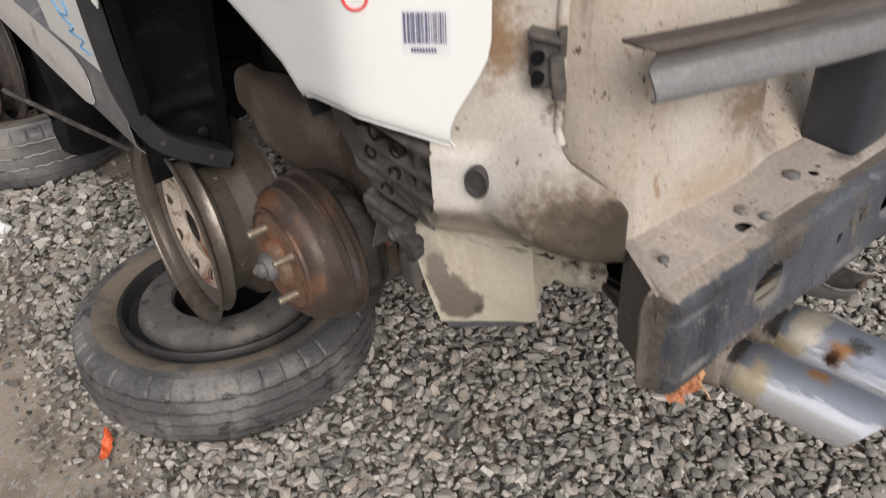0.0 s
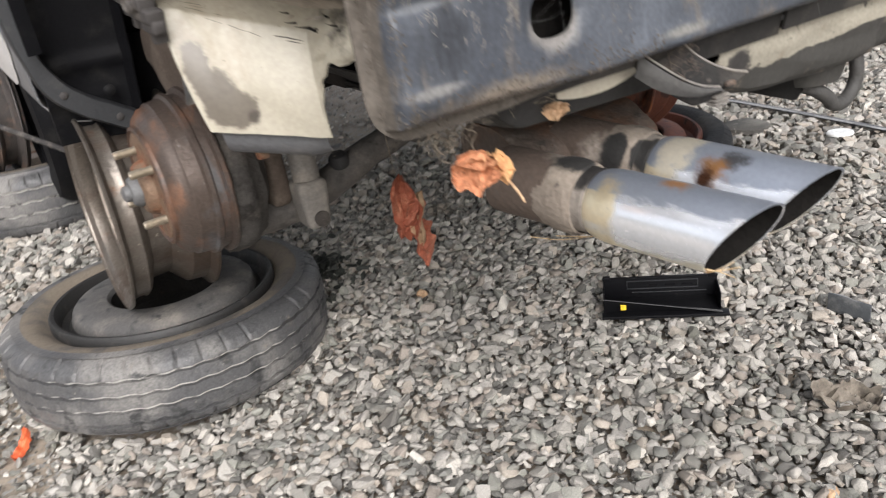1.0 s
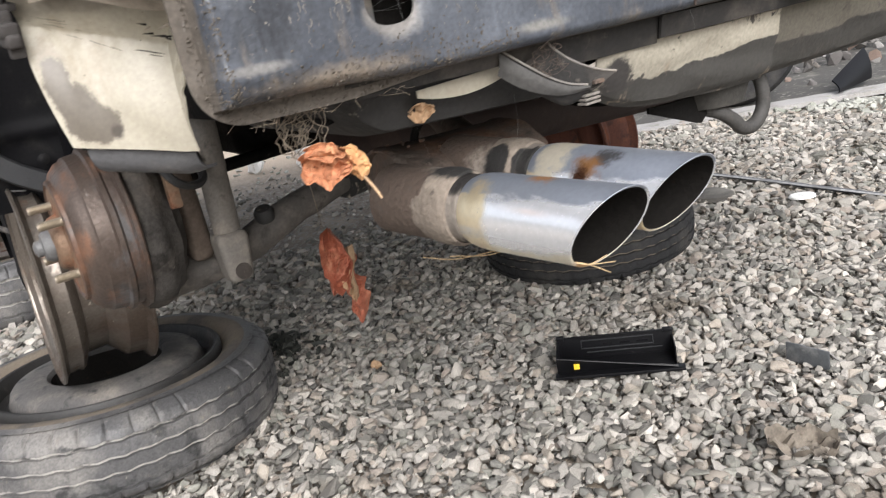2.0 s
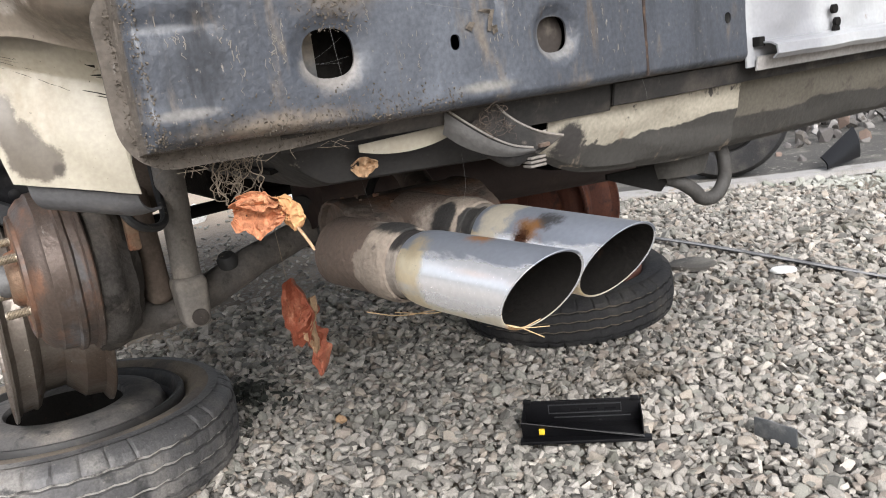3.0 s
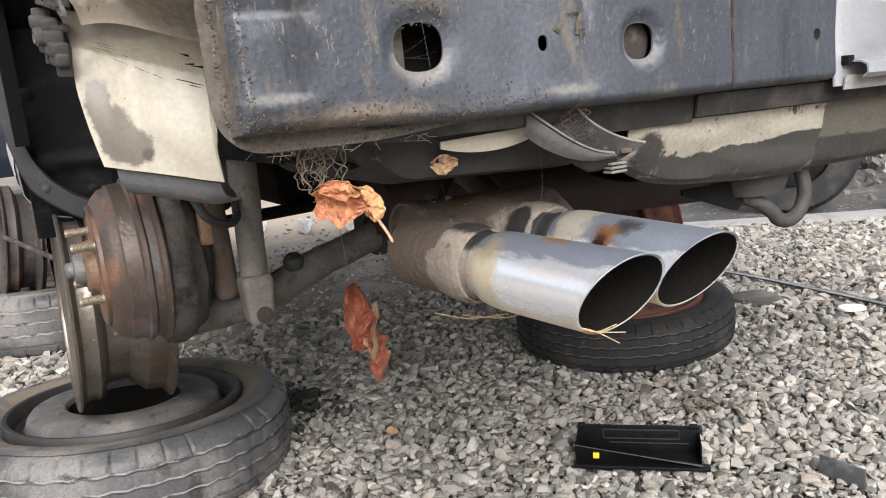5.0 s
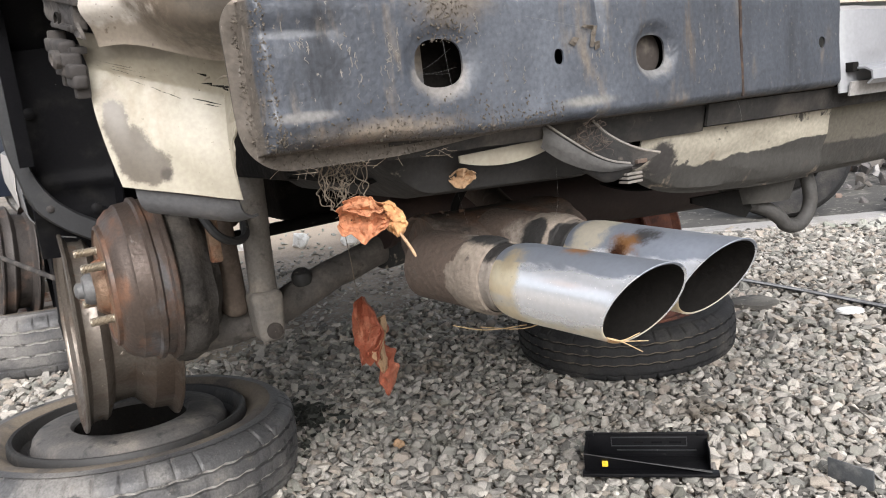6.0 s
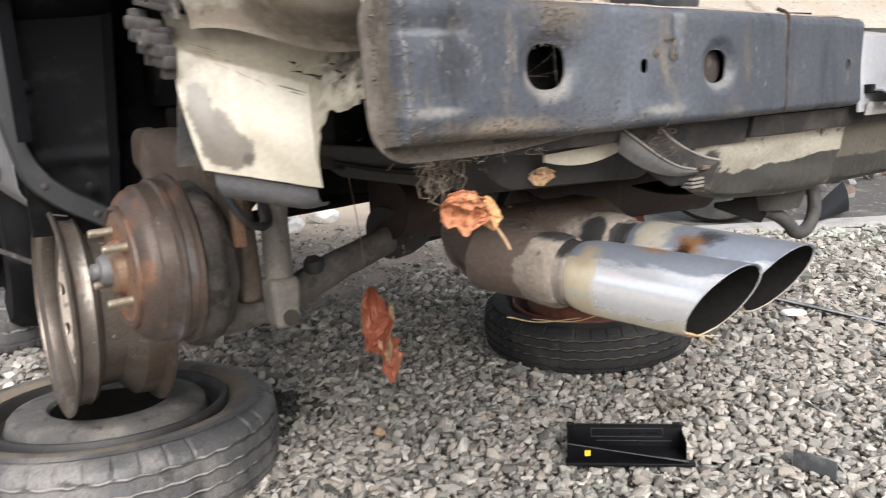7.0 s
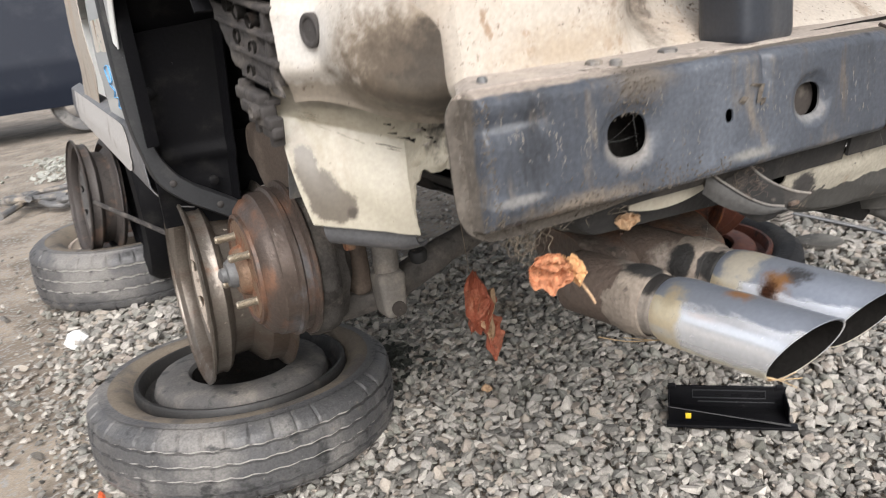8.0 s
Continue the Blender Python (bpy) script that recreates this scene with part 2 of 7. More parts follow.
rubber = surface("rubber", (0.075, 0.074, 0.075), [((0.18, 0.171, 0.16), 7, 0.42, 0.66, ONE, None), ((0.034, 0.034, 0.034), 22, 0.54, 0.68, ONE, None), ((0.22, 0.19, 0.155), 30, 0.62, 0.78, ONE, None), ((0.21, 0.195, 0.175), 110, 0.64, 0.74, ONE, None)], 0.48, bump=(130, 0.4), grain=0.25, rough_to=0.75)
rubber_black = surface("rubber_black", (0.024, 0.024, 0.025), [((0.055, 0.052, 0.048), 9, 0.45, 0.68, ONE, None), ((0.11, 0.1, 0.085), 40, 0.64, 0.76, ONE, None)], 0.8, bump=(130, 0.6), grain=0.2, spec=0.3)
rubber_dust = surface("rubber_dust", (0.16, 0.132, 0.1), [((0.09, 0.08, 0.07), 11, 0.46, 0.66, ONE, None)], 0.9, bump=(180, 0.3))
groove_dust = surface("groove_dust", (0.4, 0.385, 0.36), [((0.07, 0.068, 0.066), 16, 0.5, 0.6, ONE, None)], 0.9, bump=(180, 0.3))
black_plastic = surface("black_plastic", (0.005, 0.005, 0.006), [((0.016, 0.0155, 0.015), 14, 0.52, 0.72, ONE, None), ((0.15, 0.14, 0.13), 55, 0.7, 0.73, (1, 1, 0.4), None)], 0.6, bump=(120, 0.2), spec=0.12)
dusty_plastic = surface("dusty_plastic", (0.046, 0.042, 0.04), [((0.115, 0.102, 0.09), 22, 0.48, 0.7, ONE, None), ((0.16, 0.14, 0.12), 70, 0.66, 0.74, ONE, None)], 0.7, bump=(120, 0.25), spec=0.25)
glossy_black = surface("glossy_black", (0.005, 0.005, 0.006), [((0.025, 0.025, 0.025), 60, 0.64, 0.72, ONE, None)], 0.4, bump=(200, 0.1), spec=0.25)
navy_paint = surface("navy_paint", (0.006, 0.009, 0.017), [((0.015, 0.018, 0.026), 3, 0.5, 0.7, ONE, None)], 0.55, bump=(10, 0.03), spec=0.2)
sill_paint = surface("sill_paint", (0.13, 0.13, 0.135), [((0.24, 0.225, 0.2), 14, 0.5, 0.7, ONE, None), ((0.06, 0.055, 0.05), 22, 0.6, 0.72, ONE, None)], 0.55, bump=(60, 0.2))
# blue-grey Z bands paint the sky's reflection on top; Y band is heat tan
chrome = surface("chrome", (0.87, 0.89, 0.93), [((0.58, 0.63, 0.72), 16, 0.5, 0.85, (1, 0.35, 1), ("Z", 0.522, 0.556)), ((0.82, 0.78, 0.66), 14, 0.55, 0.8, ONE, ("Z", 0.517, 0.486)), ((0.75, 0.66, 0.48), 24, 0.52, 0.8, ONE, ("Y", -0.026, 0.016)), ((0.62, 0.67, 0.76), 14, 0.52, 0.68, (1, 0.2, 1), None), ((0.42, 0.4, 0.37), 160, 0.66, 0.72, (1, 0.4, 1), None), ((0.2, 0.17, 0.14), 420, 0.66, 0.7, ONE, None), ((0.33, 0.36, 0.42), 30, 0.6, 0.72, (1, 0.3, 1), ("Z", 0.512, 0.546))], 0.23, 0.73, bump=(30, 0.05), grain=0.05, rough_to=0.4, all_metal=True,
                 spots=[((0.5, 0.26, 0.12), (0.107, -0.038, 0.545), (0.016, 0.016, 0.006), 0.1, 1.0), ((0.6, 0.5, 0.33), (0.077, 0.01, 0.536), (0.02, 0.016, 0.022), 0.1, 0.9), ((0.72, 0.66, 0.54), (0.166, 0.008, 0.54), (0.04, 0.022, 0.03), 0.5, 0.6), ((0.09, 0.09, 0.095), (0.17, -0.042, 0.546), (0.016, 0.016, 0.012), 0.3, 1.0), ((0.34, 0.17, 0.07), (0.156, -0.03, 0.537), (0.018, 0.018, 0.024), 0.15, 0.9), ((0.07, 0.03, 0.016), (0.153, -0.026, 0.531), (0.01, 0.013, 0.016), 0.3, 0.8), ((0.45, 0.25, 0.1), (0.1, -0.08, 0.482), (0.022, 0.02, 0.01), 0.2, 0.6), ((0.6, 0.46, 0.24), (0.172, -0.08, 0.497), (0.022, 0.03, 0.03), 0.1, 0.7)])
neck_grey = surface("neck_grey", (0.2, 0.175, 0.15), [((0.3, 0.265, 0.22), 30, 0.5, 0.7, ONE, None), ((0.07, 0.055, 0.045), 40, 0.55, 0.7, ONE, None)], 0.75, 0.15, bump=(160, 0.5),
                    spots=[((0.016, 0.014, 0.013), (0.082, 0.04, 0.546), (0.03, 0.022, 0.018), 0.6, 0.5), ((0.03, 0.024, 0.02), (0.074, 0.025, 0.488), (0.026, 0.014, 0.016), 0.4, 0.7), ((0.014, 0.013, 0.012), (0.148, 0.032, 0.543), (0.022, 0.018, 0.02), 0.75, 0.4)])
straw_tan = surface("straw_tan", (0.5, 0.36, 0.2), [((0.35, 0.22, 0.1), 90, 0.5, 0.7, ONE, None)], 0.7)
shelf_dust = surface("shelf_dust", (0.31, 0.27, 0.235), [((0.42, 0.365, 0.31), 8, 0.45, 0.65, ONE, None), ((0.12, 0.105, 0.095), 16, 0.55, 0.7, ONE, None), ((0.07, 0.05, 0.04), 120, 0.64, 0.69, ONE, None)], 0.85, bump=(120, 0.4))
# dirt, plus the overhang's shade: its cream is far darker than on valance
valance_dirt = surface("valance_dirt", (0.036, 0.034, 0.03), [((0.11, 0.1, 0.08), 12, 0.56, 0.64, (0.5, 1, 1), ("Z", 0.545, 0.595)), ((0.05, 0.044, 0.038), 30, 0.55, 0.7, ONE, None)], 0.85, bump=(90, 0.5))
post_paint = surface("post_paint", (0.026, 0.03, 0.038), [((0.06, 0.06, 0.062), 8, 0.52, 0.72, DOWN, None), ((0.2, 0.175, 0.15), 40, 0.66, 0.75, DOWN, None)], 0.42, bump=(120, 0.15))
pipe_rust = surface("pipe_rust", (0.085, 0.065, 0.052), [((0.13, 0.065, 0.036), 11, 0.5, 0.7, ONE, None), ((0.17, 0.14, 0.115), 24, 0.56, 0.72, ONE, None), ((0.045, 0.036, 0.03), 40, 0.56, 0.7, ONE, None)], 0.85, 0.1, bump=(110, 0.5), grain=0.2)
# soot inside the tips; elsewhere it stands for shade in holes and hollows
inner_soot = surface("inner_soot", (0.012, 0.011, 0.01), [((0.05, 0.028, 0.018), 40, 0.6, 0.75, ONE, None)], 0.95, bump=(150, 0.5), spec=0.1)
leaf_orange = surface("leaf_orange", (0.44, 0.19, 0.1), [((0.52, 0.28, 0.15), 40, 0.45, 0.7, ONE, None), ((0.2, 0.075, 0.04), 90, 0.55, 0.72, ONE, None), ((0.08, 0.04, 0.025), 260, 0.64, 0.7, ONE, None)], 0.85, bump=(160, 1.0), grain=0.25, spec=0.2)
leaf_red = surface("leaf_red", (0.33, 0.1, 0.055), [((0.5, 0.22, 0.13), 35, 0.48, 0.7, ONE, None), ((0.14, 0.05, 0.03), 70, 0.58, 0.72, ONE, None)], 0.65, bump=(200, 0.6))
leaf_tan = surface("leaf_tan", (0.45, 0.3, 0.18), [((0.25, 0.15, 0.08), 80, 0.5, 0.7, ONE, None)], 0.7, bump=(200, 0.4))
twig_bark = surface("twig_bark", (0.2, 0.165, 0.125), [((0.12, 0.09, 0.06), 120, 0.5, 0.7, ONE, None)], 0.8)
# the spot paints sunlit ground beyond the car as paler soil
soil = surface("soil", (0.19, 0.155, 0.12), [((0.3, 0.25, 0.195), 3, 0.42, 0.62, ONE, None), ((0.13, 0.105, 0.08), 8, 0.5, 0.7, ONE, None), ((0.28, 0.27, 0.25), 60, 0.52, 0.6, ONE, None)], 0.95, bump=(35, 0.9), grain=0.25, grain_scale=300, spots=[((0.4, 0.33, 0.26), (1.35, 4.3, 0), (1.9, 1.5, 1), 0.3, 0.5)])
STONES = ((0.127, 0.12, 0.108), (0.29, 0.271, 0.24), (0.335, 0.314, 0.284), (0.234, 0.229, 0.199), (0.381, 0.354, 0.315), (0.272, 0.236, 0.201), (0.195, 0.19, 0.17), (0.451, 0.422, 0.375), (0.325, 0.305, 0.273), (0.214, 0.203, 0.179), (0.335, 0.296, 0.249))
stone_mix = [((0.17, 0.145, 0.115), 2.6, 0.56, 0.7, ONE, None), ((0.1, 0.1, 0.078), 4.0, 0.6, 0.72, ONE, None), ((0.24, 0.235, 0.215), 60, 0.6, 0.72, ONE, None), ((0.42, 0.41, 0.38), 110, 0.64, 0.74, ONE, None)]
gravel_joined = surface("gravel_joined", (0.3, 0.3, 0.3), stone_mix, 0.8, bump=(260, 0.5), island=0.12, grain=0.15, grain_scale=500, ramp=STONES)
# grit darker than the stones: gap shade is put into its colour
grit_dark = surface("grit_dark", (0.1, 0.095, 0.085), (), 0.9, bump=(260, 0.4), island=0.2, grain=0.15, grain_scale=500, ramp=((0.06, 0.056, 0.05), (0.11, 0.104, 0.094), (0.16, 0.15, 0.135), (0.08, 0.075, 0.066)))
gravel_piece = surface("gravel_piece", (0.3, 0.3, 0.3), stone_mix, 0.8, bump=(260, 0.5), random=0.12, grain=0.15, grain_scale=500, ramp=STONES)
far_stone = surface("far_stone", (0.33, 0.33, 0.295), [((0.24, 0.25, 0.21), 9, 0.5, 0.62, ONE, None)], 0.9, bump=(260, 0.3), island=0.2)
shelf_white = surface("shelf_white", (0.5, 0.48, 0.46), [((0.3, 0.27, 0.24), 12, 0.55, 0.7, ONE, None)], 0.5)
trim_grey = surface("trim_grey", (0.02, 0.021, 0.023), [((0.042, 0.041, 0.04), 16, 0.5, 0.7, ONE, None), ((0.2, 0.19, 0.18), 90, 0.7, 0.73, ONE, None)], 0.6, bump=(90, 0.2))
hanger_grey = surface("hanger_grey", (0.05, 0.048, 0.045), [((0.13, 0.118, 0.103), 16, 0.52, 0.72, ONE, None), ((0.03, 0.028, 0.025), 26, 0.56, 0.7, ONE, None)], 0.7, 0.1, bump=(90, 0.4))
pan_grey = surface("pan_grey", (0.024, 0.023, 0.022), [((0.05, 0.046, 0.041), 16, 0.52, 0.72, ONE, None), ((0.14, 0.125, 0.105), 60, 0.66, 0.74, ONE, None)], 0.7, bump=(90, 0.4), spec=0.3)
bell_pale = surface("bell_pale", (0.19, 0.158, 0.128), [((0.27, 0.23, 0.185), 14, 0.48, 0.68, ONE, None), ((0.13, 0.085, 0.06), 36, 0.62, 0.72, ONE, None), ((0.085, 0.062, 0.048), 34, 0.46, 0.53, ONE, ("Y", 0.05, 0.1)), ((0.075, 0.06, 0.05), 60, 0.6, 0.72, ONE, None)], 0.8, 0.1, bump=(140, 0.6),
                   spots=[((0.016, 0.015, 0.014), (0.088, 0.058, 0.55), (0.022, 0.03, 0.014), 0.6, 0.5), ((0.014, 0.013, 0.012), (0.137, 0.064, 0.542), (0.02, 0.016, 0.024), 0.8, 0.35), ((0.014, 0.013, 0.012), (0.146, 0.038, 0.542), (0.02, 0.01, 0.024), 0.8, 0.35), ((0.3, 0.26, 0.22), (0.112, 0.085, 0.545), (0.04, 0.02, 0.03), 0.2, 0.8)])
rubble_mix = surface("rubble_mix", (0.25, 0.23, 0.21), (), 0.9, bump=(60, 0.5), island=0.3, ramp=((0.1, 0.09, 0.08), (0.2, 0.19, 0.18), (0.15, 0.11, 0.09), (0.06, 0.056, 0.052), (0.24, 0.23, 0.22), (0.13, 0.12, 0.115)))
lip_grey = surface("lip_grey", (0.09, 0.09, 0.094), [((0.14, 0.133, 0.127), 14, 0.5, 0.7, ONE, None), ((0.07, 0.065, 0.06), 30, 0.6, 0.72, ONE, None)], 0.6, bump=(90, 0.2))
plug_brown = surface("plug_brown", (0.032, 0.026, 0.022), [((0.07, 0.06, 0.05), 60, 0.5, 0.7, ONE, None)], 0.9)
caked_grey = surface("caked_grey", (0.05, 0.046, 0.042), [((0.1, 0.088, 0.076), 14, 0.48, 0.68, ONE, None), ((0.02, 0.018, 0.016), 24, 0.54, 0.7, ONE, None), ((0.17, 0.15, 0.13), 70, 0.66, 0.74, ONE, None)], 0.85, bump=(80, 0.7), grain=0.2, spec=0.2)
flange_black = surface("flange_black", (0.018, 0.017, 0.016), [((0.06, 0.052, 0.045), 20, 0.52, 0.7, ONE, None)], 0.6, bump=(120, 0.3))
rail_grey = surface("rail_grey", (0.17, 0.168, 0.17), [((0.25, 0.235, 0.22), 9, 0.48, 0.72, (0.4, 1, 1), None), ((0.09, 0.08, 0.075), 16, 0.56, 0.7, (0.4, 1, 1), None), ((0.07, 0.055, 0.047), 12, 0.4, 0.56, (0.5, 1, 1), ("Z", 0.91, 0.935)), ((0.14, 0.075, 0.045), 60, 0.68, 0.74, (0.6, 1, 1), None)], 0.42, 0.25, bump=(90, 0.2), rough_to=0.7)
axle_grey = surface("axle_grey", (0.075, 0.068, 0.062), [((0.13, 0.115, 0.1), 20, 0.45, 0.68, ONE, None), ((0.04, 0.036, 0.032), 30, 0.56, 0.7, ONE, None)], 0.8, bump=(90, 0.5))
primer_patch = surface("primer_patch", (0.5, 0.46, 0.4), [((0.25, 0.17, 0.11), 14, 0.5, 0.62, (1, 1, 0.4), None), ((0.3, 0.42, 0.36), 18, 0.62, 0.68, ONE, None)], 0.7)
fork_grey = surface("fork_grey", (0.15, 0.138, 0.123), [((0.22, 0.195, 0.165), 20, 0.46, 0.68, ONE, None), ((0.1, 0.09, 0.08), 40, 0.58, 0.7, ONE, None)], 0.75, bump=(120, 0.4))
arm_brown = surface("arm_brown", (0.085, 0.066, 0.053), [((0.13, 0.105, 0.085), 12, 0.48, 0.7, ONE, None)], 0.85, bump=(80, 0.4), spec=0.2)
strip_pale = surface("strip_pale", (0.3, 0.3, 0.3), [((0.1, 0.1, 0.1), 9, 0.45, 0.6, (1, 0.3, 1), None)], 0.5)
# dirty dark steel; on the hanger web it also stands for shade
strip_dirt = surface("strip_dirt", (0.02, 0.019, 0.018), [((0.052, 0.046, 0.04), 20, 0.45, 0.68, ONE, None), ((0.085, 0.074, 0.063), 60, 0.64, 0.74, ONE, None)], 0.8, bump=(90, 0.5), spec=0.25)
kerb_stone = surface("kerb_stone", (0.34, 0.33, 0.32), [((0.25, 0.24, 0.22), 9, 0.5, 0.7, ONE, None)], 0.9)
web_silk = surface("web_silk", (0.13, 0.13, 0.125), (), 0.6, bump=(100, 0.0))
crust = surface("crust", (0.095, 0.082, 0.068), [((0.16, 0.14, 0.118), 150, 0.5, 0.7, ONE, None)], 0.95, bump=(300, 0.5), spec=0.2)
scurf = surface("scurf", (0.16, 0.15, 0.138), [((0.2, 0.18, 0.15), 150, 0.5, 0.7, ONE, None)], 0.9)
sheet_grey = surface("sheet_grey", (0.3, 0.29, 0.28), [((0.15, 0.14, 0.13), 5, 0.5, 0.7, ONE, None)], 0.75)
tarmac = surface("tarmac", (0.07, 0.066, 0.06), [((0.16, 0.15, 0.13), 6, 0.5, 0.7, ONE, None), ((0.3, 0.28, 0.25), 40, 0.6, 0.68, ONE, None)], 0.9, bump=(80, 0.6))
white_litter = surface("white_litter", (0.75, 0.75, 0.73), [((0.5, 0.48, 0.44), 40, 0.5, 0.7, ONE, None)], 0.6)
yellow_mark = surface("yellow_mark", (0.75, 0.5, 0.03), (), 0.5, bump=(100, 0.05))
red_ink = surface("red_ink", (0.7, 0.05, 0.05), (), 0.5, bump=(100, 0.0))
blue_ink = surface("blue_ink", (0.12, 0.35, 0.6), (), 0.5, bump=(100, 0.0))
label_ink = surface("label_ink", (0.12, 0.12, 0.2), (), 0.5, bump=(100, 0.0))
label_paper = surface("label_paper", (0.62, 0.625, 0.64), (), 0.5, bump=(100, 0.02), grain=0.02)
dull_white = surface("dull_white", (0.37, 0.38, 0.39), [((0.24, 0.245, 0.26), 6, 0.42, 0.66, (1, 1, 0.15), None), ((0.2, 0.17, 0.14), 40, 0.66, 0.75, ONE, None)], 0.35, bump=(60, 0.1), grain=0.06)
disc_grey = surface("disc_grey", (0.075, 0.071, 0.068), [((0.165, 0.148, 0.13), 12, 0.45, 0.7, ONE, None), ((0.03, 0.03, 0.03), 30, 0.56, 0.7, ONE, None)], 0.8, bump=(120, 0.4))
brown_tank = surface("brown_tank", (0.022, 0.012, 0.01), [((0.042, 0.025, 0.019), 12, 0.5, 0.7, ONE, None)], 0.7, bump=(60, 0.3))
seam_rust = surface("seam_rust", (0.03, 0.02, 0.016), [((0.08, 0.05, 0.034), 90, 0.5, 0.7, ONE, None)], 0.9)
hose_rubber = surface("hose_rubber", (0.02, 0.02, 0.02), [(DUST, 60, 0.6, 0.75, ONE, None)], 0.7)


# ---- builders ----
def thing(name, at, label, category, group="", kind=""):
    e = new(name)
    e.empty_display_size = 0.05
    e.location = at
    bpy.context.view_layer.update()
    return tagged(e, label, category, group, kind)


def part(name, bm, material, parent=None, label="", smooth=40):
    me = bpy.data.meshes.new(name)
    bmesh.ops.recalc_face_normals(bm, faces=bm.faces)
    bm.to_mesh(me)
    bm.free()
    for m in material if isinstance(material, (list, tuple)) else [material]:
        me.materials.append(m)
    if smooth:
        me.polygons.foreach_set("use_smooth", [True] * len(me.polygons))
        me.set_sharp_from_angle(angle=radians(smooth))
    ob = new(name, me)
    if parent is not None:
        ob.parent = parent
        root = parent
        off = Vector((0, 0, 0))
        while root is not None:
            off += Vector(root.location)
            root = root.parent
        ob.matrix_parent_inverse = Matrix.Translation(-off) if parent.parent is None else Matrix.Identity(4)
    if label:
        ob["label"] = label
    return ob


def cut(ob, cutters):
    """Take the volumes of the bmeshes in cutters out of ob's mesh."""
    bm = bmesh.new()
    for c in cutters:
        tmp = bpy.data.meshes.new("c")
        bmesh.ops.recalc_face_normals(c, faces=c.faces)
        c.to_mesh(tmp)
        c.free()
        bm.from_mesh(tmp)
        bpy.data.meshes.remove(tmp)
    cm = bpy.data.meshes.new("cutter")
    bm.to_mesh(cm)
    bm.free()
    co = new("cutter", cm)
    mod = ob.modifiers.new("cut", "BOOLEAN")
    mod.operation, mod.object, mod.solver = "DIFFERENCE", co, "EXACT"
    bpy.context.view_layer.update()
    me = bpy.data.meshes.new_from_object(ob.evaluated_get(bpy.context.evaluated_depsgraph_get()))
    ob.modifiers.clear()
    old = ob.data
    ob.data = me
    me.name = old.name
    bpy.data.meshes.remove(old)
    bpy.data.objects.remove(co)
    bpy.data.meshes.remove(cm)
    me.set_sharp_from_angle(angle=radians(40))


def box(bm, x0, x1, y0, y1, z0, z1, bevel=0.0, m=None, seg=2):
    r = bmesh.ops.create_cube(bm, size=1)
    vs = r["verts"]
    bmesh.ops.transform(bm, matrix=Matrix.Translation(((x0 + x1) / 2, (y0 + y1) / 2, (z0 + z1) / 2)) @ Matrix.Diagonal((x1 - x0, y1 - y0, z1 - z0, 1)), verts=vs)
    if bevel:
        es = list({e for v in vs for e in v.link_edges})
        out = bmesh.ops.bevel(bm, geom=es, offset=bevel, segments=seg, profile=0.6, affect="EDGES")
        vs = list({v for f in out["faces"] for v in f.verts} | {v for v in vs if v.is_valid})
    if m is not None:
        bmesh.ops.transform(bm, matrix=m, verts=vs)
    return bm


def frame_of(axis):
    a = Vector(axis).normalized()
    u = a.cross(Vector((0, 0, 1)) if abs(a.z) < 0.9 else Vector((1, 0, 0))).normalized()
    return a, u, a.cross(u)


def lathe(bm, profile, origin, axis, seg=64, closed=False, wave=None, mats=None):
    """Revolve (radius, height) pairs round an axis. wave(i, angle) -> (dr, dh) bends the rings."""
    a, u, w = frame_of(axis)
    o = Vector(origin)
    rings = []
    for i, (r, h) in enumerate(profile):
        ring = []
        for k in range(seg):
            t = 2 * math.pi * k / seg
            dr, dh = wave(i, t) if wave else (0, 0)
            ring.append(bm.verts.new(o + a * (h + dh) + (u * math.cos(t) + w * math.sin(t)) * (r + dr)))
        rings.append(ring)
    n = len(rings)
    for i in range(n if closed else n - 1):
        p, q = rings[i], rings[(i + 1) % n]
        for k in range(seg):
            f = bm.faces.new((p[k], p[(k + 1) % seg], q[(k + 1) % seg], q[k]))
            if mats:
                f.material_index = mats[i]
    return bm


def tube(bm, path, radius, seg=10, caps=True):
    """Sweep a circle along points; radius: a number or one a point."""
    pts = [Vector(p) for p in path]
    rings, last = [], None
    for i, p in enumerate(pts):
        d = (pts[min(i + 1, len(pts) - 1)] - pts[max(i - 1, 0)]).normalized()
        if last is None:
            _, u, _ = frame_of(d)
        else:
            u = (last - d * last.dot(d)).normalized()
        last, w = u, d.cross(u)
        r = radius[i] if isinstance(radius, (list, tuple)) else radius
        rings.append([bm.verts.new(p + (u * math.cos(2 * math.pi * k / seg) + w * math.sin(2 * math.pi * k / seg)) * r) for k in range(seg)])
    for p, q in zip(rings, rings[1:]):
        for k in range(seg):
            bm.faces.new((p[k], p[(k + 1) % seg], q[(k + 1) % seg], q[k]))
    if caps:
        bm.faces.new(rings[0][::-1])
        bm.faces.new(rings[-1])
    return bm


def smooth_path(pts, n=8):
    """Catmull-Rom through the points."""
    P = [Vector(p) for p in pts]
    P = [P[0] * 2 - P[1]] + P + [P[-1] * 2 - P[-2]]
    out = []
    for i in range(1, len(P) - 2):
        for k in range(n):
            t = k / n
            a, b, c, d = P[i - 1:i + 3]
            out.append(0.5 * ((2 * b) + (c - a) * t + (2 * a - 5 * b + 4 * c - d) * t * t + (3 * b - a - 3 * c + d) * t ** 3))
    return out + [P[-2]]


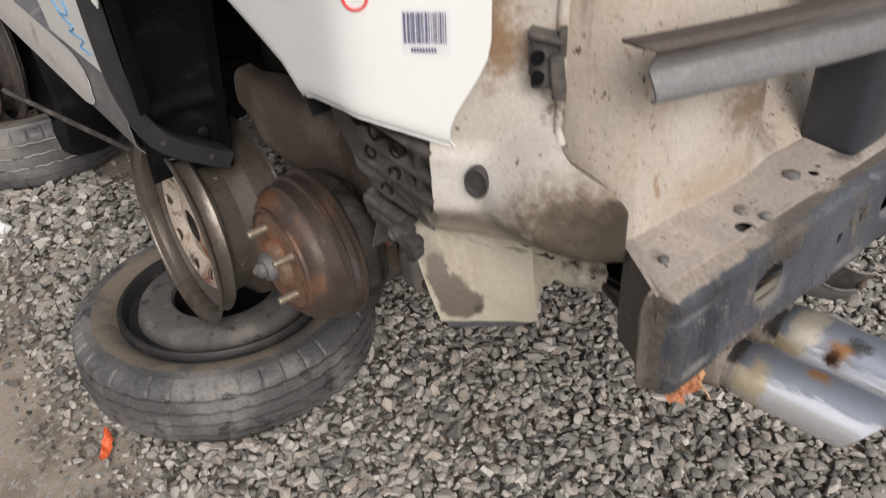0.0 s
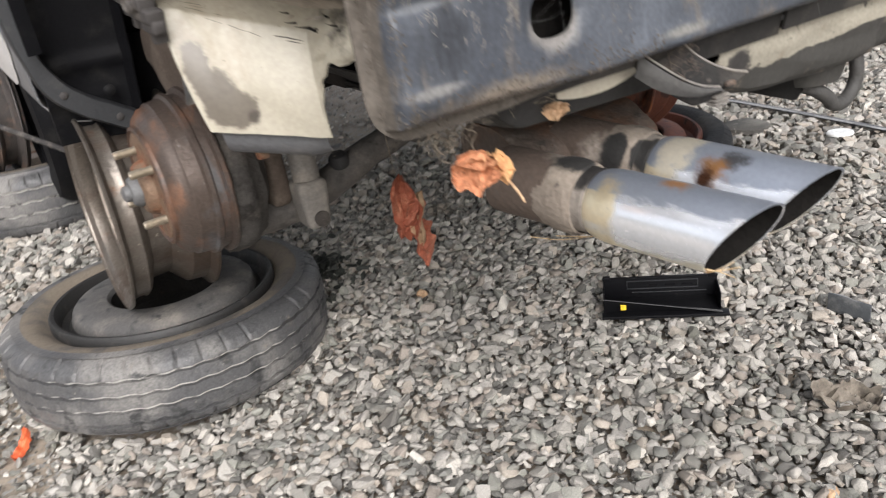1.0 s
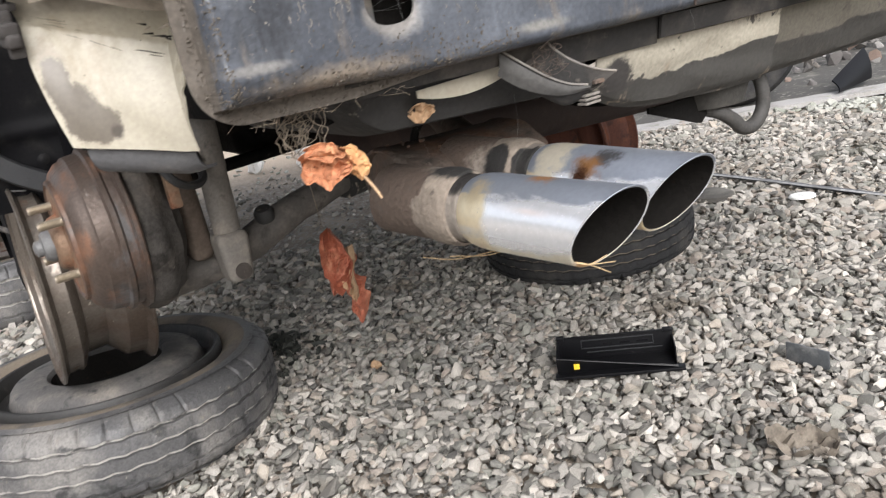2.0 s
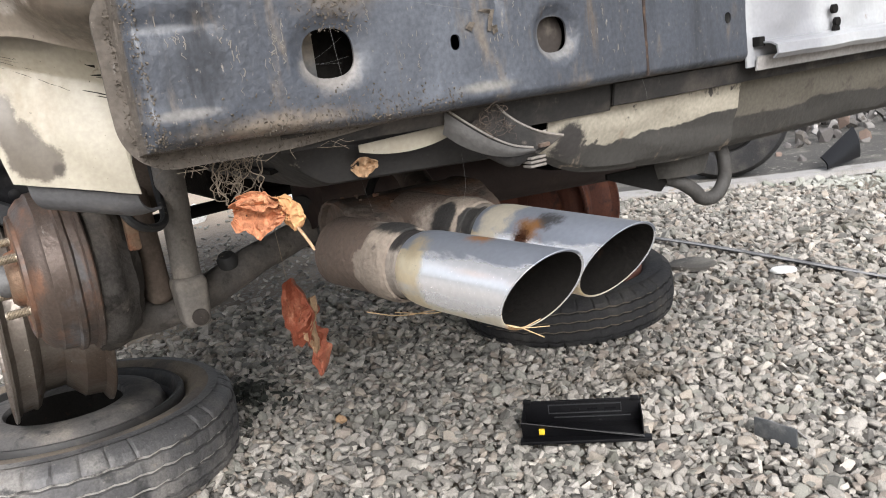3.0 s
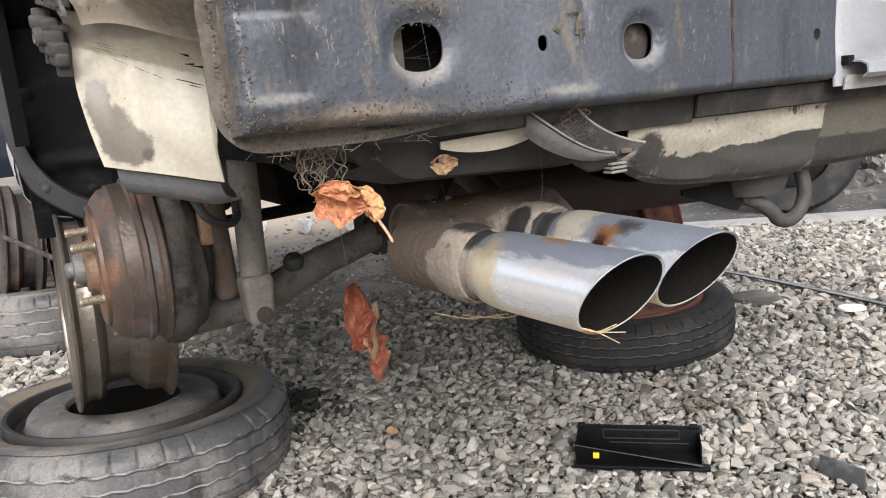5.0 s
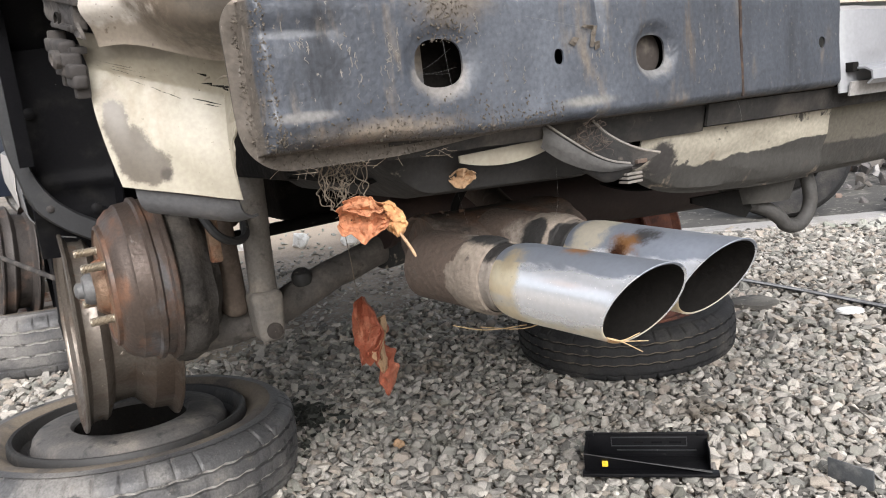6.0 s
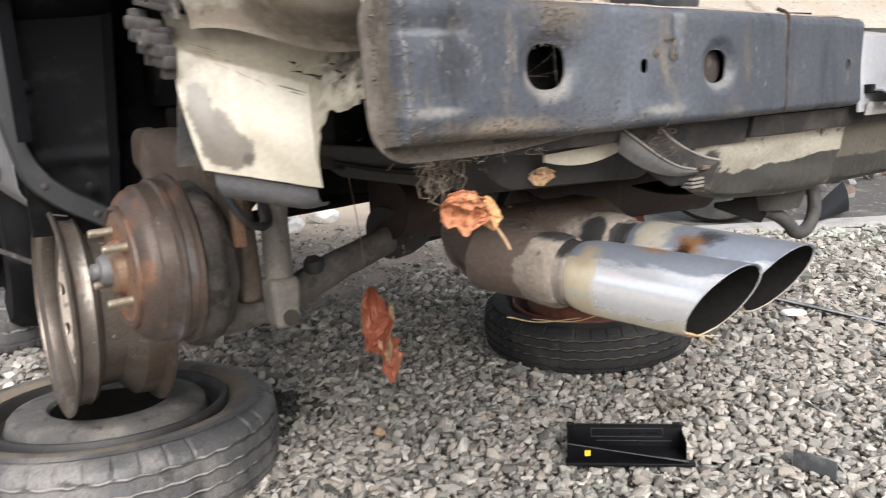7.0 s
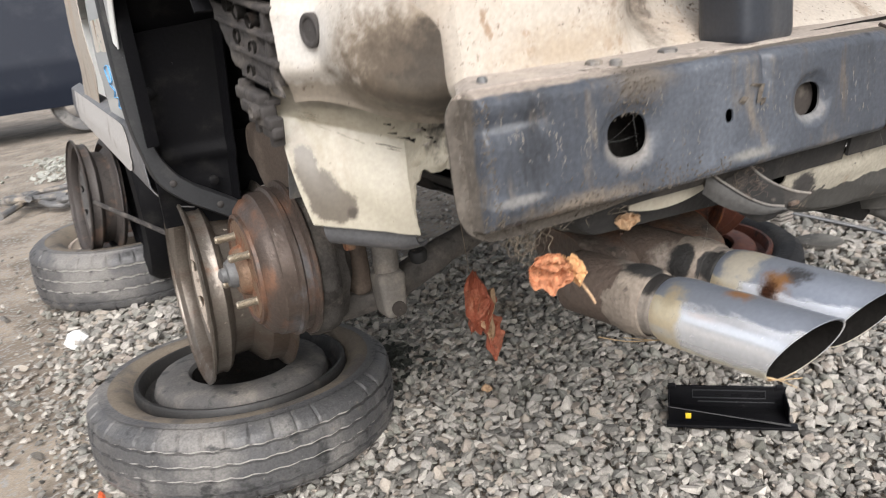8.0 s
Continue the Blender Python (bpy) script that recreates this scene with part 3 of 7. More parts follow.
def sheet(bm, fn, us, vs, thick=0.0015, keep=None):
    """A bent plate over fn(u, v), with thickness; keep(u, v) tells which cells stay."""
    us, vs = list(us), list(vs)
    g = [[bm.verts.new(fn(u, v)) for v in vs] for u in us]
    fs = []
    for i in range(len(us) - 1):
        for j in range(len(vs) - 1):
            if keep is None or keep((us[i] + us[i + 1]) / 2, (vs[j] + vs[j + 1]) / 2):
                fs.append(bm.faces.new((g[i][j], g[i + 1][j], g[i + 1][j + 1], g[i][j + 1])))
    loose = [v for row in g for v in row if not v.link_faces]
    bmesh.ops.delete(bm, geom=loose, context="VERTS")
    if thick:
        bmesh.ops.solidify(bm, geom=fs, thickness=thick)
    return bm


def span(a, b, n):
    return [a + (b - a) * i / n for i in range(n + 1)]


def ease(a, b, x):
    t = min(1, max(0, (x - a) / (b - a)))
    return t * t * (3 - 2 * t)


def mixp(a, b, t):
    return Vector(a).lerp(Vector(b), t)


def disc(bm, c, axis, r, depth, seg=32):
    return lathe(bm, [(0.0005, -depth / 2), (r, -depth / 2), (r, depth / 2), (0.0005, depth / 2)], c, axis, seg)


def rough(bm, amount, scale, seed=0.0):
    for v in bm.verts:
        v.co += Vector(noise.noise_vector(v.co * scale + Vector((seed, 0, 0)))) * amount
    return bm

# ---- ground ----
def lie(x, y):
    """Height of the gravel bed."""
    return 0.012 * noise.noise(Vector((x * 1.3, y * 1.3, 0))) - 0.006


bm = bmesh.new()
near = span(-3, 5, 80)
sheet(bm, lambda u, v: (u, v, lie(u, v) - 0.01), [-60, -20, -8] + near + [9, 20, 60], [-60, -20, -6] + span(-2, 6, 80) + [10, 20, 60], 0)
ground = tagged(part("ground", bm, soil), "brown trodden soil with scattered grey gravel", "ground", kind="structure")

# ---- the stripped car ----
car = thing("wrecked_car", (0.48, 1.4, 0), "stripped white small car propped up on old wheels, bumper missing", "car")


def drop(x):
    """The car hangs a little lower towards its far side."""
    return -0.024 * (x + 0.12)


# rear crossmember: a pressed box with rounded rim, dents and holes
def rim_depth(d, flat, w, deep):
    """A flat outer rim, then a rounded shoulder up to the face."""
    if d >= flat + w:
        return 0
    k = min(1, max(0, (flat + w - d) / w))
    return deep * (1 - math.sqrt(max(0, 1 - k * k))) if k < 0.8 else deep * (0.4 + 0.6 * math.sqrt(max(0, 1 - ((1 - k) / 0.2) ** 2)))


def beam_fn(x0, x1, y_face, deep, closed_left):
    def f(x, v):
        zt, zb = 0.748 + drop(x), 0.633 + 0.35 * drop(x) + 0.008 * ease(-0.03, 0.09, x)
        z = zb + (zt - zb) * v
        # round the outer corners at the free end
        if closed_left:
            for zc, r, up in ((zt - 0.022, 0.022, 1), (zb + 0.034, 0.034, -1)):
                if (z - zc) * up > 0 and x < x0 + r:
                    q = Vector((x - x0 - r, z - zc))
                    m_ = max(abs(q.x), abs(q.y))
                    if q.length > 1e-6:
                        q = q.normalized() * m_
                        x, z = x0 + r + q.x, zc + q.y
        dl = (x - x0) if closed_left else 9
        depth = max(rim_depth(dl, 0.011, 0.009, deep), rim_depth(zt - z, 0.0, 0.012, deep), rim_depth(z - zb, 0.011 * (1 - ease(-0.04, 0.08, x)), 0.010, deep))
        y = y_face + depth
        for cx, cz, half, d, r in ((-0.09, 0.7215, 0.024, 0.004, 0.008), (-0.09, 0.663, 0.026, -0.004, 0.009), (0.135, 0.657, 0.035, -0.003, 0.009)):
            px = max(0, abs(x - cx) - half)
            y += d * math.exp(-(px * px + (z - cz - drop(x)) ** 2) / (r * r))
        for cx, cz, rx, rz, d in ((0.0175, 0.694, 0.024, 0.0205, 0.005), (0.223, 0.688, 0.019, 0.019, 0.006)):
            q = math.sqrt(((x - cx) / rx) ** 2 + ((z - cz) / rz) ** 2)
            y += d * (1 - ease(0.75, 1.45, q))
        # creased notch in the upper half
        y += 0.006 * math.exp(-((x - 0.165) / 0.005) ** 2) * ease(0.69, 0.73, z)
        y += 0.0012 * noise.noise(Vector((x * 22, z * 22, 3)))
        return (x, y, z)
    return f


V_ROWS = span(0, 0.22, 26)[:-1] + span(0.22, 0.84, 38) + [0.87, 0.9, 0.925, 0.95, 0.965, 0.98, 0.99, 1]
bm = bmesh.new()
U = span(-0.127, -0.1, 22)[:-1] + span(-0.1, 0.3265, 130)
sheet(bm, beam_fn(-0.127, 0.327, -0.012, 0.024, True), U, V_ROWS, 0.0018)
beam = part("rear_crossmember", bm, beam_paint, car, "dark blue steel crossmember, dusty and scuffed, with punched holes")
cutters = []
for cx, cz, rx, rz in ((0.0175, 0.694, 0.0195, 0.0168), (0.121, 0.691, 0.0045, 0.0058), (0.223, 0.688, 0.0155, 0.0145)):
    c = lathe(bmesh.new(), [(0.0005, -0.06), (1, -0.06), (1, 0.06), (0.0005, 0.06)], (0, 0, 0), (0, 1, 0), 40)
    bmesh.ops.remove_doubles(c, verts=c.verts, dist=0.0006)
    # squarish oval
    for v in c.verts:
        q = Vector((v.co.x, v.co.z))
        if q.length > 0.5:
            k = (abs(q.x) ** 2.6 + abs(q.y) ** 2.6) ** (-1 / 2.6)
            v.co.x, v.co.z = q.x * k, q.y * k
    bmesh.ops.transform(c, matrix=Matrix.Translation((cx, 0, cz)) @ Matrix.Diagonal((rx, 1, rz, 1)), verts=c.verts)
    cutters.append(c)
cut(beam, cutters)

bm = bmesh.new()
sheet(bm, beam_fn(0.33, 0.479, -0.008, 0.024, False), span(0.3295, 0.479, 40), V_ROWS, 0.0018)
beam2 = part("crossmember_end", bm, beam_paint, car, "dusty blue-grey end plate of the crossmember")
c = lathe(bmesh.new(), [(0.0005, -0.05), (0.0055, -0.05), (0.0055, 0.05), (0.0005, 0.05)], (0.45, 0, 0.683), (0, 1, 0), 20)
bmesh.ops.remove_doubles(c, verts=c.verts, dist=0.0006)
cut(beam2, [c])

bm = bmesh.new()
tube(bm, [(0.3282, -0.0118 + 0.014 * ease(0.733, 0.741, z), z) for z in span(0.642, 0.739, 30)], 0.0017, 6)
rough(bm, 0.0008, 120)
part("weld_seam", bm, seam_rust, beam2, "rusty weld seam")

# top shelf of the crossmember, up to the rear panel, with drain holes
bm = bmesh.new()
def shelf_fn(u, v):
    """The left end is cut on the slant and rolls down a little at its border."""
    x0 = -0.121 + 0.033 * v
    x = x0 + (0.46 - x0) * u
    return (x, 0.002 + 0.064 * v, 0.7475 + drop(x) + 0.004 * v - 0.004 * ease(0.012, 0.0, x - x0) + 0.0012 * noise.noise(Vector((x * 25, v * 2, 0))))
sheet(bm, shelf_fn, span(0, 0.06, 12)[:-1] + span(0.06, 1, 84), span(0.1, 1, 12), 0.0015)
shelf = part("crossmember_shelf", bm, shelf_dust, car, "dust-covered top of the crossmember with bolt holes")
holes = []
for hx, hy, hr in ((0.002, 0.015, 0.0085), (0.122, 0.026, 0.005), (0.124, 0.011, 0.004), (0.136, 0.03, 0.003), (0.114, 0.009, 0.0045)):
    c = lathe(bmesh.new(), [(0.0005, -0.03), (hr, -0.03), (hr, 0.03), (0.0005, 0.03)], (hx, hy, 0.745), (0, 0, 1), 16)
    bmesh.ops.remove_doubles(c, verts=c.verts, dist=0.0006)
    holes.append(c)
cut(shelf, holes)
for hx, hy, hr in ((0.101, 0.035, 0.0085), (0.019, 0.03, 0.007), (-0.085, 0.028, 0.004), (0.026, 0.012, 0.005)):
    bm = bmesh.new()
    lathe(bm, [(hr, -0.001), (hr, 0.003), (hr * 0.7, 0.0045), (0.0005, 0.0048)], (hx, hy, 0.749 + drop(hx)), (0, 0, 1), 6 if hr > 0.005 else 14)
    part("bolt", bm, grey_metal, shelf)

# black sheet added for the darkness seen through the holes
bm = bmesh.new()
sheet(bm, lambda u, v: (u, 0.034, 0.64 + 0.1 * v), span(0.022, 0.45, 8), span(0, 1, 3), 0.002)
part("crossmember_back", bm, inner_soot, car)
bm = bmesh.new()
sheet(bm, lambda u, v: (-0.113 + 0.03 * u + 0.0015 * noise.noise(Vector((u * 6, v * 6, 0))), 0.006 + 0.06 * u, 0.648 + 0.098 * v), span(0, 1, 10), span(0, 1, 14), 0.002)
part("crossmember_side", bm, beam_paint, car, "dusty closed end of the crossmember")
# disc added in place of the inner back plate seen through the hole
bm = bmesh.new()
disc(bm, (0.223, 0.004, 0.688), (0, 1, 0), 0.019, 0.002, 28)
part("hole_plug", bm, plug_brown, beam, "brown disc added for the dusty back plate behind a hole")
bm = bmesh.new()
box(bm, 0.002, 0.021, 0.022, 0.033, 0.645, 0.735, 0.003)
part("inner_web", bm, grey_metal, beam)
rng = random.Random(29)
threads = [((0.018, -0.014, 0.712), (0.02, -0.0145, 0.69), (0.024, -0.014, 0.66), (0.025, -0.0135, 0.648)), ((0.09, -0.0145, 0.722), (0.13, -0.015, 0.714), (0.155, -0.0145, 0.708)), ((0.32, -0.012, 0.64), (0.323, -0.013, 0.628), (0.325, -0.012, 0.618)), ((0.15, 0.04, 0.6), (0.153, 0.045, 0.57), (0.145, 0.05, 0.54)), ((0.06, 0.06, 0.6), (0.068, 0.06, 0.565))]
for _ in range(3):
    a, c = rng.uniform(0, 6.3), rng.uniform(1.8, 4.2)
    threads.append(tuple((0.0175 + 0.02 * math.cos(q), 0.002 + rng.uniform(-0.004, 0.008), 0.694 + 0.017 * math.sin(q)) for q in (a, a + c)))
for pts in threads:
    bm = bmesh.new()
    mid_ = [mixp(pts[0], pts[-1], 0.5) + Vector((0, 0, -0.002))] if len(pts) == 2 else []
    tube(bm, smooth_path([pts[0]] + mid_ + list(pts[1:]), 4), 0.00005 if mid_ else 0.00009, 4)
    part("cobweb", bm, web_silk, beam, "thin cobweb thread")
for cx, cz, w, h, tilt in ((0.1545, 0.704, 0.0035, 0.016, 10), (0.15, 0.7115, 0.012, 0.0025, 15), (0.135, 0.7015, 0.006, 0.006, 30), (0.158, 0.697, 0.005, 0.006, -20)):
    bm = bmesh.new()
    sheet(bm, lambda u, v: Vector((cx, -0.0135 - 0.004 * u * v, cz)) + Matrix.Rotation(radians(tilt), 3, "Y") @ Vector(((u - 0.5) * w * (1 - 0.5 * v), 0, (v - 0.5) * h)), span(0, 1, 3), span(0, 1, 4), 0.0004)
    part("paint_flake", bm, crust, beam, "peeling flake of old tape")


def crumbs(spots_, seed):
    """Small dirt crumbs as one mesh."""
    r_ = random.Random(seed)
    bm = bmesh.new()
    for p, size in spots_:
        g = bmesh.ops.create_icosphere(bm, subdivisions=1, radius=size)
        q = Euler((r_.uniform(0, 6), r_.uniform(0, 6), r_.uniform(0, 6))).to_matrix()
        k = Vector((r_.uniform(0.6, 1.8), r_.uniform(0.5, 1), r_.uniform(0.4, 1)))
        for v in g["verts"]:
            c_ = q @ Vector((v.co.x * k.x, v.co.y * k.y, v.co.z * k.z))
            v.co = c_ * r_.uniform(0.8, 1.2) + Vector(p)
    return bm


rng = random.Random(17)
face_at = beam_fn(-0.127, 0.327, -0.012, 0.024, True)
pick = []
for _ in range(2600):
    z = rng.random()
    if z < 0.45:
        p = face_at(rng.uniform(-0.122, 0.12), abs(rng.gauss(0.08, 0.06)))
    elif z < 0.7:
        p = face_at(rng.uniform(-0.121, -0.105), rng.uniform(0.05, 0.95))
    elif z < 0.85:
        p = face_at(rng.gauss(0.0, 0.05), abs(rng.gauss(0.2, 0.08)))
    else:
        p = face_at(rng.gauss(0.022, 0.012), rng.uniform(0.66, 0.98))
    pick.append((Vector(p) + Vector((0, -0.0003, 0)), rng.choice((0.00025, 0.0003, 0.0004, 0.0005, 0.0006, 0.001))))
ob = part("dirt_crust", crumbs(pick, 1), crust, beam, "crumbs of dried mud")
ob["kind"] = "stuff"
# flaking pale scurf in hanging dribbles
bm = bmesh.new()
for cx, cv, wx, wv, n in ((-0.085, 0.72, 0.012, 0.1, 12), (-0.05, 0.6, 0.005, 0.14, 12), (-0.022, 0.62, 0.007, 0.14, 28), (0.045, 0.75, 0.008, 0.1, 10), (0.075, 0.4, 0.02, 0.18, 12), (0.16, 0.5, 0.02, 0.2, 24), (0.28, 0.5, 0.02, 0.25, 20)):
    for _ in range(n):
        u0, v0, fall = rng.gauss(cx, wx * 0.6), min(0.97, max(0.05, rng.gauss(cv, wv * 0.6))), rng.uniform(0.004, 0.02)
        pts = [Vector(face_at(u0 + rng.gauss(0, 0.0006), max(0.01, v0 - fall * i))) + Vector((0, -0.0002, 0)) for i in range(4)]
        tube(bm, smooth_path(pts, 2), rng.choice((0.00016, 0.0002, 0.0003, 0.0004)), 4)
part("scurf", bm, scurf, beam, "pale flaking scurf")["kind"] = "stuff"

# white end bracket with a folded tray
bm = bmesh.new()
sheet(bm, lambda u, v: (u, -0.006 + 0.004 * math.sin((u - 0.45) * 55) * ease(0.3, 0.5, v) + 0.026 * ease(0.93, 1, v), 0.637 + 0.4 * drop(u) + v * (0.097 + 0.6 * drop(u))), span(0.48, 0.95, 58), span(0, 1, 24), 0.0018)
end_plate = part("end_bracket", bm, dull_white, car, "white painted bracket with folded edges")
def tray_fn(u, v):
    out = (-0.006, -0.012, -0.022, -0.028, -0.029, -0.024)
    up = (0.024, 0.0225, 0.022, 0.019, 0.012, 0.008)
    k = v * 5
    i = min(int(k), 4)
    return (u, out[i] + (out[i + 1] - out[i]) * (k - i), 0.637 + 0.4 * drop(u) + up[i] + (up[i + 1] - up[i]) * (k - i) + 0.0015 * noise.noise(Vector((u * 18, 0, 0))))
bm = bmesh.new()
sheet(bm, tray_fn, span(0.497, 0.95, 50), span(0, 1, 15), 0.0018)
part("tray", bm, dull_white, end_plate, "white folded lip with grime under it")
bm = bmesh.new()
sheet(bm, lambda u, v: (u, -0.0085 - 0.003 * v, 0.633 + 0.4 * drop(u) + 0.014 * v), span(0.492, 0.95, 40), span(0, 1, 4), 0.0018)
part("tray", bm, sheet_grey, end_plate, "grey lower flange")
# dark box added to stand for a small notch in the plate
bm = bmesh.new()
box(bm, 0.4905, 0.5, -0.014, -0.004, 0.651, 0.6605, 0.001)
part("tab", bm, dark_steel, end_plate)
for sx in (0.625, 0.63, 0.628):
    bm = bmesh.new()
    disc(bm, (sx, -0.0135, {0.625: 0.678, 0.63: 0.664, 0.628: 0.656}[sx]), (0, 1, 0), 0.005, 0.004, 14)
    part("rivet", bm, dark_steel, end_plate)

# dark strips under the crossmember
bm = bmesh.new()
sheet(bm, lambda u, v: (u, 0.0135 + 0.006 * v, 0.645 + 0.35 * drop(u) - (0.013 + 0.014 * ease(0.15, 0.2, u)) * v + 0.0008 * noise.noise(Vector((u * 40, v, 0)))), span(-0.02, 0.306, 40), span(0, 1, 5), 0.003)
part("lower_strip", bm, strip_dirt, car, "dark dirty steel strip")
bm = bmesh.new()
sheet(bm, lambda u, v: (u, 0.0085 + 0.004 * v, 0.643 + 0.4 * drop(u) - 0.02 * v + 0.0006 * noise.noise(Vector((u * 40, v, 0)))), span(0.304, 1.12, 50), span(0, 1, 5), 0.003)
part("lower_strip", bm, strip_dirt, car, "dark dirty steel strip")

# cream lower valance with a torn, dirty lower half
def valance_fn(x0, back):
    def f(u, v):
        z0 = 0.621 + 0.4 * drop(u)
        h = 0.064 + 0.008 * ease(0.3, 0.45, u)
        if u < 0.34 and x0 < 0.3:
            h *= 0.3 + 0.7 * math.sqrt(max(0, 1 - ((0.34 - u) / 0.105) ** 2))
        return (u, 0.022 + back + 0.012 * v + 0.012 * v * v + 0.006 * (v > 0.9) + 0.004 * noise.noise(Vector((u * 14, v * 3, 5))), z0 - h * v)
    return f


bm = bmesh.new()
sheet(bm, valance_fn(0.235, 0), span(0.236, 0.506, 50), span(0, 1, 20), 0.002)
part("lower_valance", bm, valance, car, "cream valance crusted with brown dirt")
bm = bmesh.new()
sheet(bm, valance_fn(0.51, 0.008), span(0.507, 1.12, 60), span(0, 1, 20), 0.002)
part("lower_valance", bm, valance_dirt, car, "cream valance, grey with dirt and with the overhang's shade in its colour")
bm = bmesh.new()
sheet(bm, lambda u, v: (u, 0.056 + 0.1 * v, 0.565 + 0.25 * drop(u) - 0.006 * math.sin(v * 3)), span(0.3, 1.12, 30), span(0, 1, 8), 0.002)
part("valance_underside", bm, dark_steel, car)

# spare-wheel pan edge: a shallow grey dish
def pan_fn(u, v):
    x = -0.012 + 0.245 * u
    edge = ease(-0.02, 0.2, u) ** 0.7 * (1 - 0.5 * ease(0.85, 1, u))
    return (x, 0.045 + 0.3 * v, 0.636 + 0.5 * drop(x) - (0.036 + 0.008 * u) * edge * ease(0, 0.05, v) - 0.006 * ease(0.02, 0.2, v) * edge)


bm = bmesh.new()
sheet(bm, pan_fn, span(0, 1, 40), [0, 0.01, 0.02, 0.03, 0.045, 0.06, 0.1, 0.2, 0.4, 0.7, 1], 0.002)
part("floor_pan", bm, pan_grey, car, "grey pressed floor pan with dusty edge")
bm = bmesh.new()
sheet(bm, lambda u, v: (0.05 + 0.1 * u, 0.034, 0.624 + 0.004 * u - 0.014 * v * (1 - 0.6 * abs(2 * u - 1) ** 2)), span(0, 1, 16), span(0, 1, 4), 0.0015)
part("patch", bm, flap_paint, car, "cream paint patch on a bent flange")

# hook-shaped hanger bracket
def rail_of(pts):
    line = smooth_path(pts, 8)
    return lambda u: line[min(len(line) - 1, int(round(u * (len(line) - 1))))]


LEFT_UP = rail_of([(0.119, 0.014, 0.643), (0.133, 0.002, 0.628), (0.15, -0.006, 0.614), (0.166, -0.012, 0.605), (0.181, -0.018, 0.601)])
LEFT_LOW = rail_of([(0.116, 0.014, 0.622), (0.128, 0.004, 0.61), (0.146, -0.004, 0.6005), (0.163, -0.012, 0.5965), (0.181, -0.018, 0.597)])
RIGHT_UP = rail_of([(0.17, 0.014, 0.64), (0.177, 0.004, 0.627), (0.188, -0.006, 0.6165), (0.2, -0.014, 0.61), (0.213, -0.02, 0.606)])
bm = bmesh.new()
sheet(bm, lambda u, v: LEFT_LOW(u).lerp(LEFT_UP(u), v) + Vector((0, -0.003 * math.sin(v * 3.1), 0)), span(0, 1, 32), span(0, 1, 6), 0.002)
flange = part("hanger_flange", bm, hanger_grey, car, "curved grey flange of a hanger bracket")
for edge in (LEFT_UP, RIGHT_UP):
    bm = bmesh.new()
    tube(bm, [edge(u) for u in span(0, 1, 32)], 0.0012, 6)
    part("folded_lip", bm, fork_grey, flange, "pale folded lip")
# the web is coloured dark for the shade under the crossmember
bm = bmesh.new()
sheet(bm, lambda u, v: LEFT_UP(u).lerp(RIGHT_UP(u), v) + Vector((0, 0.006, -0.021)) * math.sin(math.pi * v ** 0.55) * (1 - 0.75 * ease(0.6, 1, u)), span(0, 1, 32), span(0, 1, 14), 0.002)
part("hanger_web", bm, strip_dirt, car, "hollow grey steel hanger bracket with rusty tip, shade put into its web colour")
bm = bmesh.new()
box(bm, 0.186, 0.197, -0.0215, -0.0175, 0.6, 0.6035, 0.001)
part("rust_edge", bm, pipe_rust, car, "rusty worn tip")
rng = random.Random(41)
for k in range(34):
    p = Vector((0.152 + rng.uniform(-0.012, 0.016), 0.002 + rng.uniform(-0.01, 0.01), 0.624 + rng.uniform(-0.008, 0.01)))
    pts = [p]
    for _ in range(4):
        p = p + Vector((rng.uniform(-0.007, 0.007), rng.uniform(-0.005, 0.005), rng.uniform(-0.005, 0.005)))
        pts.append(p)
    bm = bmesh.new()
    tube(bm, smooth_path(pts, 3), rng.choice((0.00015, 0.00025)), 4)
    part("root", bm, arm_brown, car, "fine dry root")
for k in range(3):
    bm = bmesh.new()
    box(bm, 0.178, 0.195, -0.017, -0.006, 0.591 - k * 0.0034, 0.5932 - k * 0.0034, 0.0008)
    part("shim", bm, fork_grey, car)

# towing eye and its bracket
bm = bmesh.new()
ring = [(0.455, 0.09, 0.518), (0.468, 0.078, 0.511)]
for k in range(9):
    a = radians(212 + k * 20)
    ring.append((0.514 + 0.03 * math.cos(a), 0.074, 0.512 + 0.029 * math.sin(a)))
ring += [(0.543, 0.076, 0.53), (0.536, 0.08, 0.556)]
tube(bm, smooth_path(ring, 4), 0.0082, 12)
part("towing_eye", bm, hanger_grey, car, "grey steel towing eye, dusty")
bm = bmesh.new()
def eye_bracket(u, v):
    a = u * 2 * math.pi
    return (0.492 + (0.068 - 0.034 * v) * math.cos(a) - 0.02 * v, 0.095 + 0.035 * math.sin(a), 0.586 - 0.07 * v)
sheet(bm, eye_bracket, span(0, 1, 24), span(0, 1, 8), 0)
bmesh.ops.remove_doubles(bm, verts=bm.verts, dist=0.0005)
bmesh.ops.holes_fill(bm, edges=bm.edges)
rough(bm, 0.009, 17)
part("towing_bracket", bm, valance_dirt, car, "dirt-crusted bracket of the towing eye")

bm = bmesh.new()
sheet(bm, lambda u, v: mixp((0.375, 0.1, 0.536), (0.458, 0.085, 0.536), u) + Vector((0, 0, -(0.006 + 0.032 * u * (1 - 0.6 * ease(0.8, 1, u))) * v)), span(0, 1, 12), span(0, 1, 4), 0.004)
part("eye_gusset", bm, dark_steel, car, "dark gusset plate beside the towing eye")

